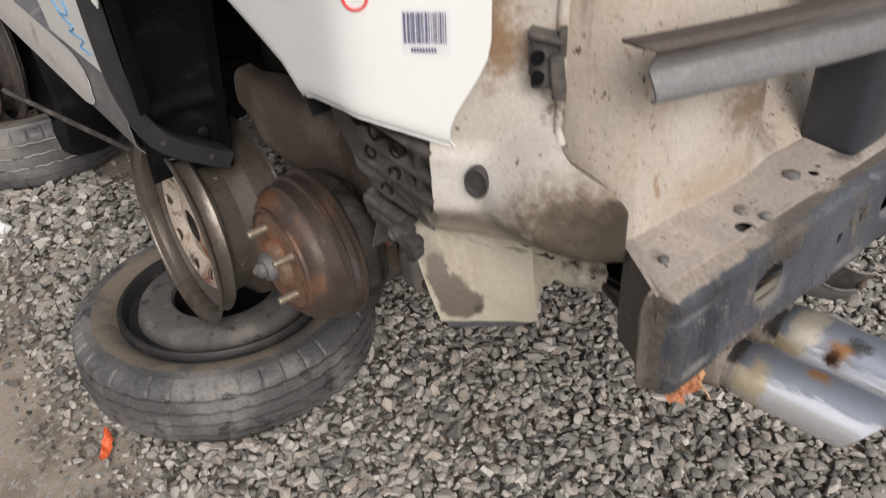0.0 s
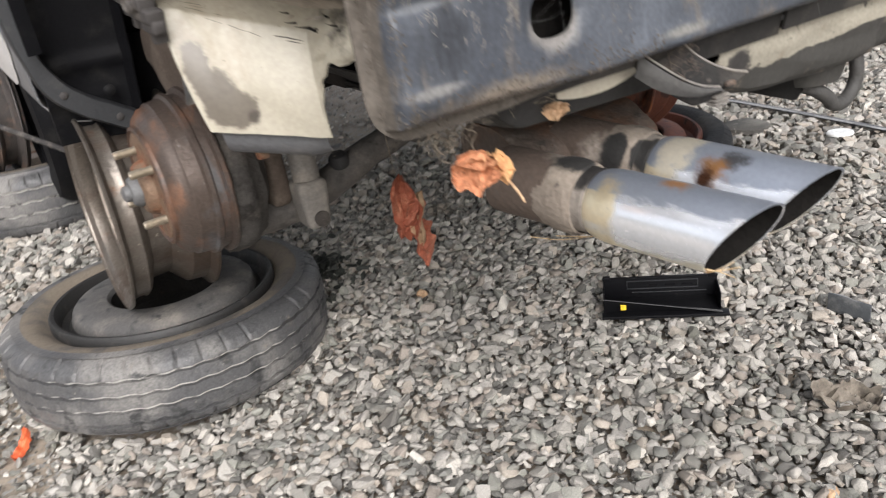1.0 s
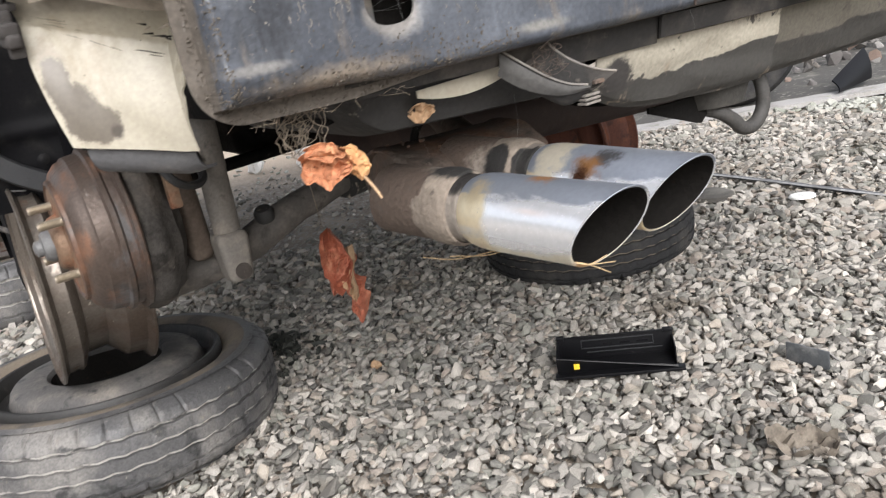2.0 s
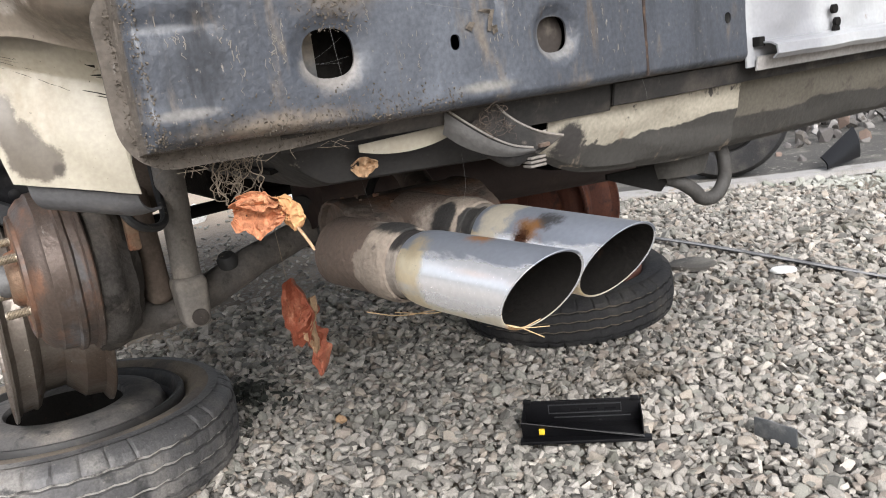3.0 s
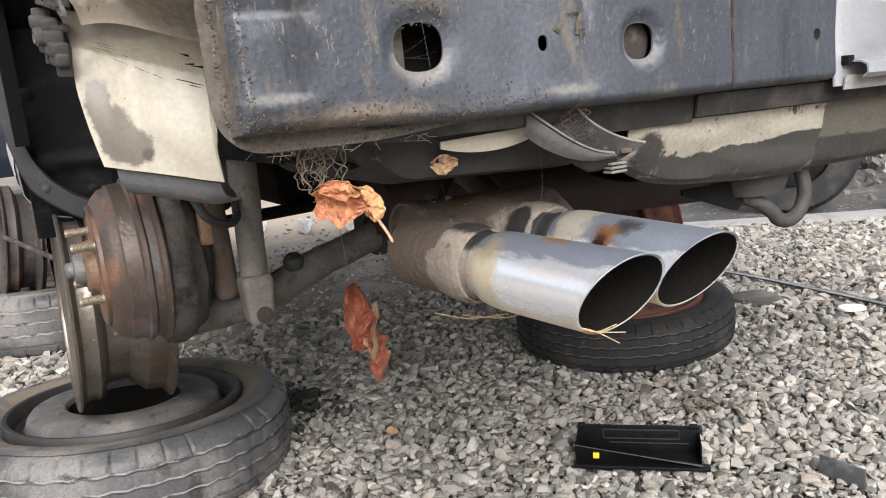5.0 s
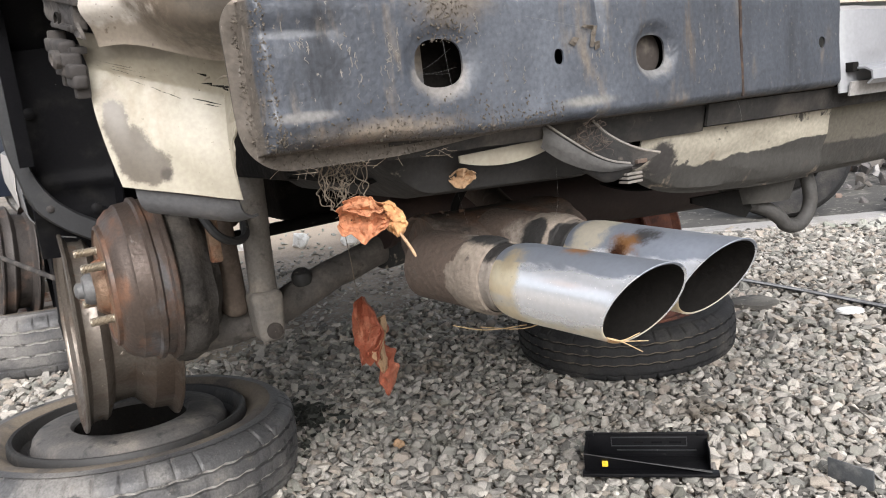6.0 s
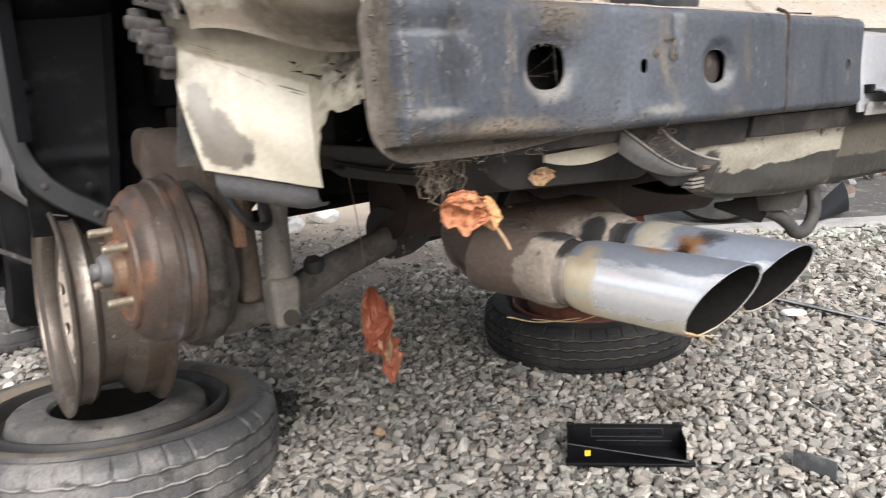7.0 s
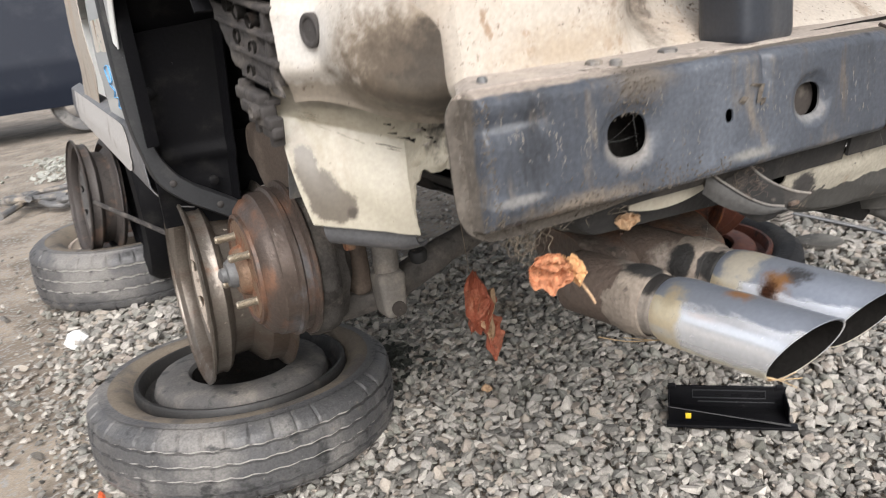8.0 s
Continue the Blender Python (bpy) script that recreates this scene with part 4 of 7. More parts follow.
# ---- rear panel, post and rail above the crossmember ----
def rear_fn(u, v):
    x, z = u, 0.735 + v
    y = 0.06 + 0.05 * (1 - ease(-0.135, -0.075, x)) + 0.05 * ease(0.06, 0.14, x) * ease(0.0, 0.05, v) - 0.01 * math.exp(-((x - 0.085) / 0.02) ** 2) * ease(0.01, 0.08, v)
    y += 0.05 * v + 0.002 * noise.noise(Vector((x * 12, z * 12, 1)))
    y += 1.5 * max(0, -0.088 - x)
    y += 0.0035 * math.sin((x - 0.1 + 0.02 * v) * 230) * ease(0.095, 0.115, x) * (1 - ease(0.16, 0.18, x)) * ease(0.03, 0.08, v)
    return (x, y, z + drop(x) * 0.5)


bm = bmesh.new()
sheet(bm, rear_fn, span(-0.112, 1.1, 114), span(0, 0.38, 40), 0.0015)
part("rear_panel", bm, cream_paint, car, "cream inner rear panel spotted with rust and dirt")
bm = bmesh.new()
box(bm, 0.172, 0.238, 0.016, 0.075, 0.736, 1.1, 0.014, seg=4)
part("post", bm, post_paint, car, "dark blue upright post")
def rail_fn(u, v):
    x = -0.124 + 1.214 * u
    prof = ((0.006, 0.0215), (-0.002, 0.022), (-0.007, 0.021), (-0.009, 0.018), (-0.002, 0.009), (0.0, 0.002), (-0.007, -0.011), (-0.0085, -0.0165), (-0.005, -0.0175))
    k = v * (len(prof) - 1)
    i = min(int(k), len(prof) - 2)
    py, pz = (prof[i][j] + (prof[i + 1][j] - prof[i][j]) * (k - i) for j in (0, 1))
    x += 0.014 * ease(0.2, 0.45, v) * (1 - ease(0, 0.04, u))
    return (x, 0.292 * (x - 0.5) ** 2 - 0.066 + py, 0.906 + pz + 0.3 * drop(x))
bm = bmesh.new()
sheet(bm, rail_fn, span(0, 1, 60), span(0, 1, 28), 0.0025)
part("upper_rail", bm, rail_grey, car, "bowed grey steel reinforcement rail")

# ---- rear corner ----
NORM = Vector((-0.757, -0.653, 0))
def diag(s):
    return Vector((-0.215 + 0.14 * s, 0.23 - 0.162 * s, 0))


def corner_low(s):
    """The lower border sinks towards the bulge."""
    return 0.74 - 0.026 * ease(0.3, 0.85, s)


def corner_fn(u, z):
    # the edge towards the rear panel swings out where the pocket bulges
    s = 0.244 + (0.496 + 0.27 * (1 - ease(0.785, 0.845, z))) * u
    p = diag(s)
    q = ((s - 0.86) / 0.46) ** 2 + ((z - 0.788) / (0.075 if z > 0.788 else 0.076)) ** 2
    bulge = 0.03 * ease(0.0, 0.75, 1 - q)
    plate = 0.007 * (1 - ease(0.44, 0.58, s)) * (1 - ease(0.812, 0.83, z)) * ease(0.754, 0.77, z)
    tuck = -0.008 * (1 - ease(0.0, 0.026, z - corner_low(s)))
    seat = -0.006 * ease(0.845, 0.875, z) * ease(0.45, 0.6, s)
    edge = -0.03 * ease(0.93, 1.0, u)
    p += NORM * (bulge + plate + tuck + seat + 0.0015 * noise.noise(Vector((s * 5, z * 20, 0)))) + Vector((0.004, 0.03, 0)) * ease(0.95, 1, u)
    p.z = z
    return p


bm = bmesh.new()
def corner_at(u, v):
    low = corner_low(0.244 + 0.766 * u)
    return corner_fn(u, low + (1.05 - low) * v)
sheet(bm, corner_at, span(0, 0.92, 60)[:-1] + span(0.92, 1, 14), span(0, 1, 100), 0.0015)
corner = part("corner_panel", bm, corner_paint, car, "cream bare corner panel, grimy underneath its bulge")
bm = bmesh.new()
ridge = [corner_fn(0.955, z) - NORM * (0.007 * max(0, 0.86 - z) / 0.025) for z in span(0.835, 0.945, 12)] + [corner_fn(u, 0.948 + 0.004 * math.sin(u * 9)) for u in span(0.93, 0.5, 10)]
tube(bm, smooth_path([p + NORM * 0.0005 for p in ridge], 2), 0.0042, 10)
rough(bm, 0.0012, 40)
part("folded_edge", bm, corner_paint, corner, "raised folded edge beside the lamp bracket")
bm = bmesh.new()
gp = corner_fn(0.243, 0.798)
lathe(bm, [(0.0104, -0.008), (0.0104, 0.002), (0.0092, 0.0032), (0.0074, 0.0026), (0.0066, 0.0008), (0.0005, 0.0012)], gp + NORM * 0.0035, NORM + Vector((-0.25, 0.15, 0.02)), 28)
for v in bm.verts:
    v.co.z = gp.z + (v.co.z - gp.z) * 1.35
part("grommet", bm, dusty_plastic, car, "black rubber grommet")

# lamp bracket, dark plastic
LB = Matrix.LocRotScale(diag(0.66) + Vector((0, 0, 0.897)), Euler((0, 0, radians(-49.3))), (0.85, 0.85, 0.85))
bm = bmesh.new()
box(bm, -0.011, 0.012, -0.01, 0.006, -0.024, 0.024, 0.004, LB, 3)
box(bm, -0.019, 0.012, -0.014, 0.006, 0.018, 0.0245, 0.003, LB @ Matrix.Rotation(radians(14), 4, "Y"), 3)
box(bm, 0.005, 0.016, -0.017, 0.004, -0.032, 0.008, 0.003, LB @ Matrix.Rotation(radians(-5), 4, "Y"), 3)
box(bm, 0.011, 0.018, -0.009, 0.006, 0.004, 0.028, 0.003, LB, 3)
box(bm, -0.013, -0.007, -0.008, 0.006, -0.012, 0.016, 0.002, LB, 3)
rough(bm, 0.0012, 60)
lamp_bracket = part("lamp_bracket", bm, dusty_plastic, car, "dark grey plastic lamp bracket")
for dz in (-0.012, 0.006):
    bm = bmesh.new()
    disc(bm, LB @ Vector((-0.005, -0.013, dz)), NORM, 0.005, 0.004, 14)
    part("clip", bm, black_plastic, lamp_bracket)

# hanging lower flap of the corner
def flap_fn(u, v):
    k, past = min(u, 1), max(0, u - 1) / 0.3
    top = mixp((-0.188, 0.224, 0.757), (-0.08, 0.146, 0.729), k) + Vector((0.006, -0.05, -0.002)) * past
    crease = mixp((-0.181, 0.234, 0.728), (-0.087, 0.171, 0.692), k) + Vector((0.013, -0.08, 0.01)) * past
    bot = mixp((-0.175, 0.204, 0.627), (-0.089, 0.160, 0.605), k) + Vector((0.02, -0.06, 0.03)) * past
    if v < 0.3:
        p = top.lerp(crease, v / 0.3)
    else:
        w = (v - 0.3) / 0.7
        p = crease.lerp(bot, w) + NORM * 0.006 * math.sin(math.pi * w)
    p += NORM * (0.003 * noise.noise(Vector((u * 4, v * 3, 2))) + 0.002 * noise.noise(Vector((u * 14, v * 8, 2))) * (1 - ease(0.2, 0.5, v)))
    return p


def flap_edge(u, v):
    """Past the free edge only a torn upper strip goes on, cut by an arc."""
    k = max(0, min(1, (u - 1.0) / 0.15))
    low = 1 - 0.5 * math.sqrt(1 - (1 - k) ** 2) + 0.05 * ease(1.06, 1.2, u) if k > 0 else 1
    low += 0.03 * noise.noise(Vector((u * 30, 0, 4))) * ease(1.0, 1.05, u)
    w = v * low
    crumple = ease(0.99, 1.06, u) * ease(0.12, 0.3, w)
    return flap_fn(u, w) + Vector(noise.noise_vector(Vector((u * 16, w * 14, 3)))) * 0.004 * crumple + NORM * 0.004 * ease(1.02, 1.15, u) * ease(0.25, 0.5, w)


bm = bmesh.new()
sheet(bm, flap_edge, span(0, 0.98, 40)[:-1] + span(0.98, 1.06, 24)[:-1] + span(1.06, 1.3, 26), span(0, 1, 54), 0.0016)
flap = part("corner_flap", bm, flap_paint, car, "cream sheet-metal flap, stained and torn at its edge")
for v0, bend, ua, ub, w in ((0.26, 0.08, 0.05, 0.62, 0.0004), (0.3, 0.15, 0.1, 0.95, 0.0005), (0.24, 0.07, 0.12, 0.5, 0.0003), (0.28, 0.1, 0.2, 0.6, 0.0003), (0.36, 0.02, 0.72, 0.97, 0.0011), (0.385, -0.02, 0.8, 0.96, 0.0008), (0.22, 0.06, 0.1, 0.4, 0.0004)):
    bm = bmesh.new()
    tube(bm, [flap_fn(u, v0 + bend * (u - ua) ** 1.3 + 0.004 * noise.noise(Vector((u * 12, v0 * 40, 0)))) + NORM * 0.0016 for u in span(ua, ub, 24)], [w * (0.12 + 0.45 * math.sin(math.pi * k / 24)) for k in range(25)], 5)
    part("scratch", bm, dark_steel, flap, "dark scratch")
rng = random.Random(3)
for k in range(14):
    bm = bmesh.new()
    p = mixp((-0.105, 0.178, 0.702), (-0.078, 0.1, 0.695), rng.random()) + Vector((0, 0, rng.uniform(-0.008, 0.01)))
    q = p + Vector((rng.uniform(-0.012, 0.004), rng.uniform(0, 0.01), rng.uniform(-0.003, 0.004)))
    sheet(bm, lambda u, v: p.lerp(q, u) + NORM * (0.002 + 0.002 * math.sin(u * 3)) + Vector((0, 0, 0.0018 * (1 - u) * (v - 0.5))), span(0, 1, 5), span(0, 1, 2), 0.001)
    part("shred", bm, rng.choice((dark_steel, dark_steel, grey_metal)), flap)
def lip_fn(u, v):
    p = mixp((-0.171, 0.203, 0.624), (-0.089, 0.163, 0.602), u)
    return p + Vector((0.006 + 0.02 * v * v, 0.004 + 0.02 * v * v, -0.022 * math.sin(v * 1.7) * (1 - 0.35 * ease(0.7, 1, u))))
bm = bmesh.new()
sheet(bm, lip_fn, span(0, 0.92, 24), span(0, 1, 8), 0.0025)
part("flap_lip", bm, lip_grey, car, "grey rolled lip under the flap")

# ribbed black bumper bracket between wing and corner
BL, BR = Vector((-0.206, 0.312, 0)), Vector((-0.186, 0.183, 0))
ALONG_D = (BR - BL).normalized()
OUT_D = Vector((ALONG_D.y, -ALONG_D.x, 0))


def bracket_at(s, z, o=0.0):
    return BL.lerp(BR, (s + 0.1) / 0.33) + OUT_D * o + Vector((0, 0, z))


bm = bmesh.new()
sheet(bm, lambda u, v: bracket_at(-0.08 + 0.22 * u + 0.08 * v, 0.835 - 0.03 * u - 0.06 * v, -0.002 + 0.002 * noise.noise(Vector((u * 6, v * 6, 0)))), span(0, 1, 18), span(0, 1, 18), 0.003)
bracket = part("bumper_bracket", bm, dusty_plastic, car, "ribbed black plastic bumper bracket, dusty")
def bar_frame(s, z, slope):
    """Local x along the corner's diagonal and down by slope, y inwards."""
    x_ = (ALONG_D - Vector((0, 0, slope))).normalized()
    y_ = -OUT_D
    z_ = x_.cross(y_).normalized()
    m_ = Matrix((x_, y_, z_)).transposed().to_4x4()
    m_.translation = bracket_at(s, z)
    return m_


for k, (z0, s0, s1) in enumerate(((0.842, -0.06, 0.23), (0.819, -0.06, 0.23), (0.793, 0.0, 0.23), (0.768, 0.04, 0.18), (0.747, 0.07, 0.15))):
    length = (s1 - s0) * 0.395
    M = bar_frame(s0, z0, 0.22)
    bm = bmesh.new()
    box(bm, 0, length, -0.003, 0.01, -0.0028, 0.0028, 0.0012, M, 2)
    rib = part("rib", bm, dusty_plastic, bracket)
    bm = bmesh.new()
    box(bm, 0.004, length * 0.94, -0.0045, -0.0025, -0.0018, 0.0018, 0.0008, M)
    part("edge", bm, dusty_plastic, rib)
    for q in (0.45, 0.9) if k < 3 else ():
        bm = bmesh.new()
        box(bm, length * q - 0.003, length * q + 0.003, -0.002, 0.008, -0.021, -0.003, 0.001, M)
        part("web", bm, dusty_plastic, rib)
for k, (z0, s0, s1, o) in enumerate(((0.752, 0.02, 0.14, 0.004), (0.741, 0.05, 0.16, 0.006), (0.73, 0.08, 0.18, 0.004), (0.719, 0.12, 0.18, 0.002))):
    M = bar_frame(s0, z0, 0.2)
    bm = bmesh.new()
    box(bm, 0, (s1 - s0) * 0.395, -o - 0.006, 0.004, -0.006, 0.006, 0.0035, M, 3)
    rough(bm, 0.0012, 70, k)
    foot = part("rib", bm, dusty_plastic, bracket)
    bm = bmesh.new()
    box(bm, 0.004 + 0.006 * (k % 2), 0.012 + 0.006 * (k % 2), -o - 0.004, 0.006, -0.014, 0.012, 0.002, M)
    part("web", bm, dusty_plastic, foot)
bm = bmesh.new()
lathe(bm, [(0.0075, 0), (0.0075, 0.004), (0.005, 0.006), (0.003, 0.004), (0.0005, 0.0035)], bracket_at(0.13, 0.735, 0.011), OUT_D, 16)
part("clip", bm, dusty_plastic, bracket)
# dark discs stand for the shade in the bracket's open holes
for s, z in ((0.02, 0.828), (0.07, 0.82), (0.13, 0.811), (0.05, 0.8), (0.12, 0.788), (0.09, 0.768)):
    bm = bmesh.new()
    lathe(bm, [(0.0068, -0.004), (0.0068, 0.0035), (0.0058, 0.004), (0.0052, 0.0), (0.0005, -0.002)], bracket_at(s, z, 0.0), OUT_D, 18)
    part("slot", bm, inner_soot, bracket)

# ---- white wing with the wheel arch ----
def wing_x(y):
    d = -0.215 + 0.14 * (0.23 - y) / 0.162 - 0.005
    return 0.008 * math.log(math.exp((d + 0.222) / 0.008) + 1) - 0.224 - 0.014 * ease(0.4, 0.9, y)


WING_EDGE = ((0.16, 0.823), (0.174, 0.8245), (0.207, 0.8375), (0.2256, 0.8435), (0.2531, 0.8475), (0.298, 0.844), (0.3156, 0.8384), (0.3255, 0.847), (0.3397, 0.858), (0.386, 0.877), (0.436, 0.896))


def wing_low(y):
    """Lower border: a slanted cut up to the pointed tip, then the wheel arch."""
    for (y0, z0), (y1, z1) in zip(WING_EDGE, WING_EDGE[1:]):
        if y < y1:
            return z0 + (z1 - z0) * max(0, y - y0) / (y1 - y0)
    return 0.645 + math.sqrt(max(0.0085, 0.09 - (y - 0.6) ** 2))


bm = bmesh.new()
def wing_fn(u, v):
    y = 0.174 + 0.686 * u
    y -= 0.025 * ease(0.03, 0.3, v) * (1 - ease(0, 0.2, u))
    z = wing_low(y) + (1.12 - wing_low(y)) * v
    return (wing_x(y) + 0.006 * ease(0.02, 0.0, v) + 0.02 * v * v, y, z)
sheet(bm, wing_fn, span(0, 0.4, 90)[:-1] + span(0.4, 1, 50), [0, 0.012, 0.03, 0.06] + span(0.1, 1, 18), 0.0016)
wing = part("wing", bm, white_paint, car, "glossy white rear wing with cut wheel arch")
bm = bmesh.new()
tube(bm, [Vector((wing_x(y) + 0.004, y, wing_low(y))) for y in span(0.176, 0.44, 90)[:-1] + span(0.44, 0.86, 50)], 0.0018, 8)
part("arch_edge", bm, white_paint, wing)


def on_wing(y, z):
    v = (z - wing_low(y)) / (1.12 - wing_low(y))
    return Vector((wing_x(y) + 0.02 * v * v - 0.0022, y, z))


# printed bar label, its bars and a red ring drawn on the paint
bm = bmesh.new()
sheet(bm, lambda u, v: on_wing(0.1975 - 0.027 * u, 0.9 + 0.0345 * v) , span(0, 1, 6), span(0, 1, 4), 0.0003)
label = part("sticker", bm, label_paper, wing, "white paper sticker with dark bars")
rng = random.Random(11)
u = 0.06
while u < 0.93:
    w = rng.choice((0.012, 0.02, 0.035, 0.05))
    bm = bmesh.new()
    a, b = u, min(u + w, 0.95)
    sheet(bm, lambda s, v: on_wing(0.1975 - 0.027 * (a + (b - a) * s), 0.9095 + 0.0225 * v) + Vector((-0.0006, -0.0003, 0)), span(0, 1, 1), span(0, 1, 3), 0.0002)
    part("bar", bm, label_ink, label)
    u += w + rng.choice((0.014, 0.022, 0.03))
for k in range(9):
    bm = bmesh.new()
    a = 0.2 + 0.06 * k
    sheet(bm, lambda s, v: on_wing(0.1975 - 0.027 * (a + 0.042 * s), 0.9028 + 0.0035 * v) + Vector((-0.0006, -0.0003, 0)), span(0, 1, 1), span(0, 1, 1), 0.0002)
    part("bar", bm, label_ink, label)
bm = bmesh.new()
tube(bm, [on_wing(0.2245 + 0.0085 * math.cos(t), 0.942 + 0.0095 * math.sin(t)) for t in span(0.5, 6.4, 24)], 0.0012, 6)
part("ink_ring", bm, red_ink, wing, "red marker ring")

# white strip in front of the arch, with pen scrawl
bm = bmesh.new()
def strip_fn(u, v):
    z = 0.674 + 0.444 * v
    back = 0.876 + 0.018 * math.sin(min(1, v / 0.5) * math.pi) - 0.05 * max(0, v - 0.3)
    ahead = 1.225 + 0.05 * ease(0, 0.25, v) - 0.17 * max(0, v - 0.3)
    return (-0.234 + 0.02 * v * v, back + (ahead - back) * u, z)
sheet(bm, strip_fn, span(0, 1, 10), span(0, 1, 24), 0.0016)
strip = part("pillar_strip", bm, white_paint, car, "white pillar foot with blue pen scrawl")
bm = bmesh.new()
tube(bm, smooth_path([(-0.2365, 1.1, 0.735), (-0.2365, 1.13, 0.76), (-0.2365, 1.06, 0.765), (-0.2365, 1.05, 0.74), (-0.2365, 1.1, 0.732), (-0.2365, 1.04, 0.722), (-0.2365, 1.07, 0.71), (-0.2365, 1.0, 0.712), (-0.2365, 1.03, 0.695), (-0.2365, 0.98, 0.694)], 4), 0.0013, 6)
part("scrawl", bm, blue_ink, strip)
bm = bmesh.new()
sheet(bm, lambda u, v: Vector(strip_fn(0.05 + 0.85 * u, 0.26 + 0.13 * v)) + Vector((-0.0012 + 0.0006 * noise.noise(Vector((u * 8, v * 8, 0))), 0, 0.004 * noise.noise(Vector((u * 5, 0, v))))), span(0, 1, 10), span(0, 1, 10), 0.0006)
part("bare_patch", bm, primer_patch, strip, "patch of bare beige primer and rust")
bm = bmesh.new()
sheet(bm, lambda u, v: (-0.229 + 0.02 * u, 0.836 + 0.006 * u, 0.64 + 0.46 * v), span(0, 1, 3), span(0, 1, 20), 0.002)
part("seal", bm, black_plastic, car)
# foot of the next pillar, beige, further on
bm = bmesh.new()
def pillar_fn(u, v):
    z = 0.648 + 0.5 * v
    back = 1.7 - 0.1 * math.exp(-((z - 0.74) / 0.06) ** 2)
    return (-0.217 + 0.03 * v * v, back + (0.46 - 0.04 * v) * u, z)
sheet(bm, pillar_fn, span(0, 1, 8), span(0, 1, 24), 0.0016)
part("pillar_strip", bm, cream_paint, car, "beige door pillar")

# sill
def sill_fn(u, v):
    y = 0.912 + 1.7 * u
    prof = ((0.03, 0.665), (0.0, 0.652), (-0.006, 0.6), (-0.004, 0.56), (0.02, 0.525), (0.06, 0.515))
    k = v * (len(prof) - 1)
    i = min(int(k), len(prof) - 2)
    px, pz = (prof[i][j] + (prof[i + 1][j] - prof[i][j]) * (k - i) for j in (0, 1))
    return (-0.227 + px, y, pz + 0.012 * u)
bm = bmesh.new()
sheet(bm, sill_fn, span(0, 1, 50), span(0, 1, 24), 0.002)
sill = part("sill", bm, sill_paint, car, "grey sill, paint worn and dusty")
bm = bmesh.new()
sheet(bm, lambda u, v: Vector(sill_fn(0.093 + 0.787 * u, 0.4 + (v - 0.5) * 0.4 * math.sqrt(1 - (1 - min(1, u / 0.08)) ** 2 * 0.9))) + Vector((-0.003, 0, 0)), span(0, 0.1, 12)[:-1] + span(0.1, 1, 16), span(0, 1, 8), 0.0008)
part("sill_patch", bm, shelf_white, sill, "pale patch on the sill")

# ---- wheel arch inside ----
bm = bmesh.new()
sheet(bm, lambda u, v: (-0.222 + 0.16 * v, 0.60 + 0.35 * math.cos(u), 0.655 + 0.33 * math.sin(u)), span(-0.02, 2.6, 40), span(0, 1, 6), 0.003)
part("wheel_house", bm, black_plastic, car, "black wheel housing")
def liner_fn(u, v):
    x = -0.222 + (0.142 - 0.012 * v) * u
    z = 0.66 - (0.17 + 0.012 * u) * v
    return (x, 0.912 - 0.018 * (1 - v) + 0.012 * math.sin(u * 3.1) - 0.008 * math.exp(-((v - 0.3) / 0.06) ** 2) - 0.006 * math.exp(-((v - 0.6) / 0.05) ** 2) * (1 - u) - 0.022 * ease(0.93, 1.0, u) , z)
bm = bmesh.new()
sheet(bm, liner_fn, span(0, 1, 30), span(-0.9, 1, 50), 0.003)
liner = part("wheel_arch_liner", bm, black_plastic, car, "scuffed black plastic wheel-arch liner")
# dark edge trim that runs down the arch and turns in under the liner
TRIM = smooth_path([(-0.215, 0, 1.05), (-0.222, 0, 0.85), (-0.222, 0, 0.72), (-0.215, 0, 0.645), (-0.196, 0, 0.585), (-0.164, 0, 0.55), (-0.13, 0, 0.527), (-0.088, 0, 0.5)], 6)
def trim_fn(u, v):
    k = u * (len(TRIM) - 1)
    i = min(int(k), len(TRIM) - 2)
    p = TRIM[i].lerp(TRIM[i + 1], k - i)
    d = (TRIM[i + 1] - TRIM[i]).normalized()
    side = Vector((-d.z, 0, d.x))
    off, back = ((-0.017, 0.04), (-0.017, 0.004), (-0.014, 0.0), (0.014, 0.0), (0.017, 0.004), (0.017, 0.04))[int(round(v * 5))]
    wide = 0.7 + 0.3 * ease(0.45, 0.6, u)
    return p + side * off * wide + Vector((-0.012, 0.872 + back, 0))
bm = bmesh.new()
sheet(bm, trim_fn, span(0, 1, 60), span(0, 1, 5), 0.002)
part("arch_trim", bm, trim_grey, liner, "dark grey edge trim of the wheel arch")
for q in (0.62, 0.9):
    bm = bmesh.new()
    lathe(bm, [(0.006, 0), (0.006, 0.002), (0.004, 0.0035), (0.0005, 0.004)], mixp(trim_fn(q, 0.4), trim_fn(q, 0.6), 0.5), (0, -1, 0), 14)
    part("clip", bm, dusty_plastic, liner)
for px, pz in ((-0.205, 0.635), (-0.12, 0.56), (-0.1, 0.515), (-0.19, 0.72)):
    bm = bmesh.new()
    lathe(bm, [(0.009, 0), (0.009, 0.003), (0.006, 0.005), (0.0005, 0.0055)], (px - 0.01, 0.888, pz), (0, -1, 0), 16)
    part("clip", bm, black_plastic, liner)
# black sheet added to hide the bright gap past the housing
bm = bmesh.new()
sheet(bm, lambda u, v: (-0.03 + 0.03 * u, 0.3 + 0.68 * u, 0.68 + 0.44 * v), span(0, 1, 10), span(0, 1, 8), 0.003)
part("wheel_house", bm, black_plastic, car)
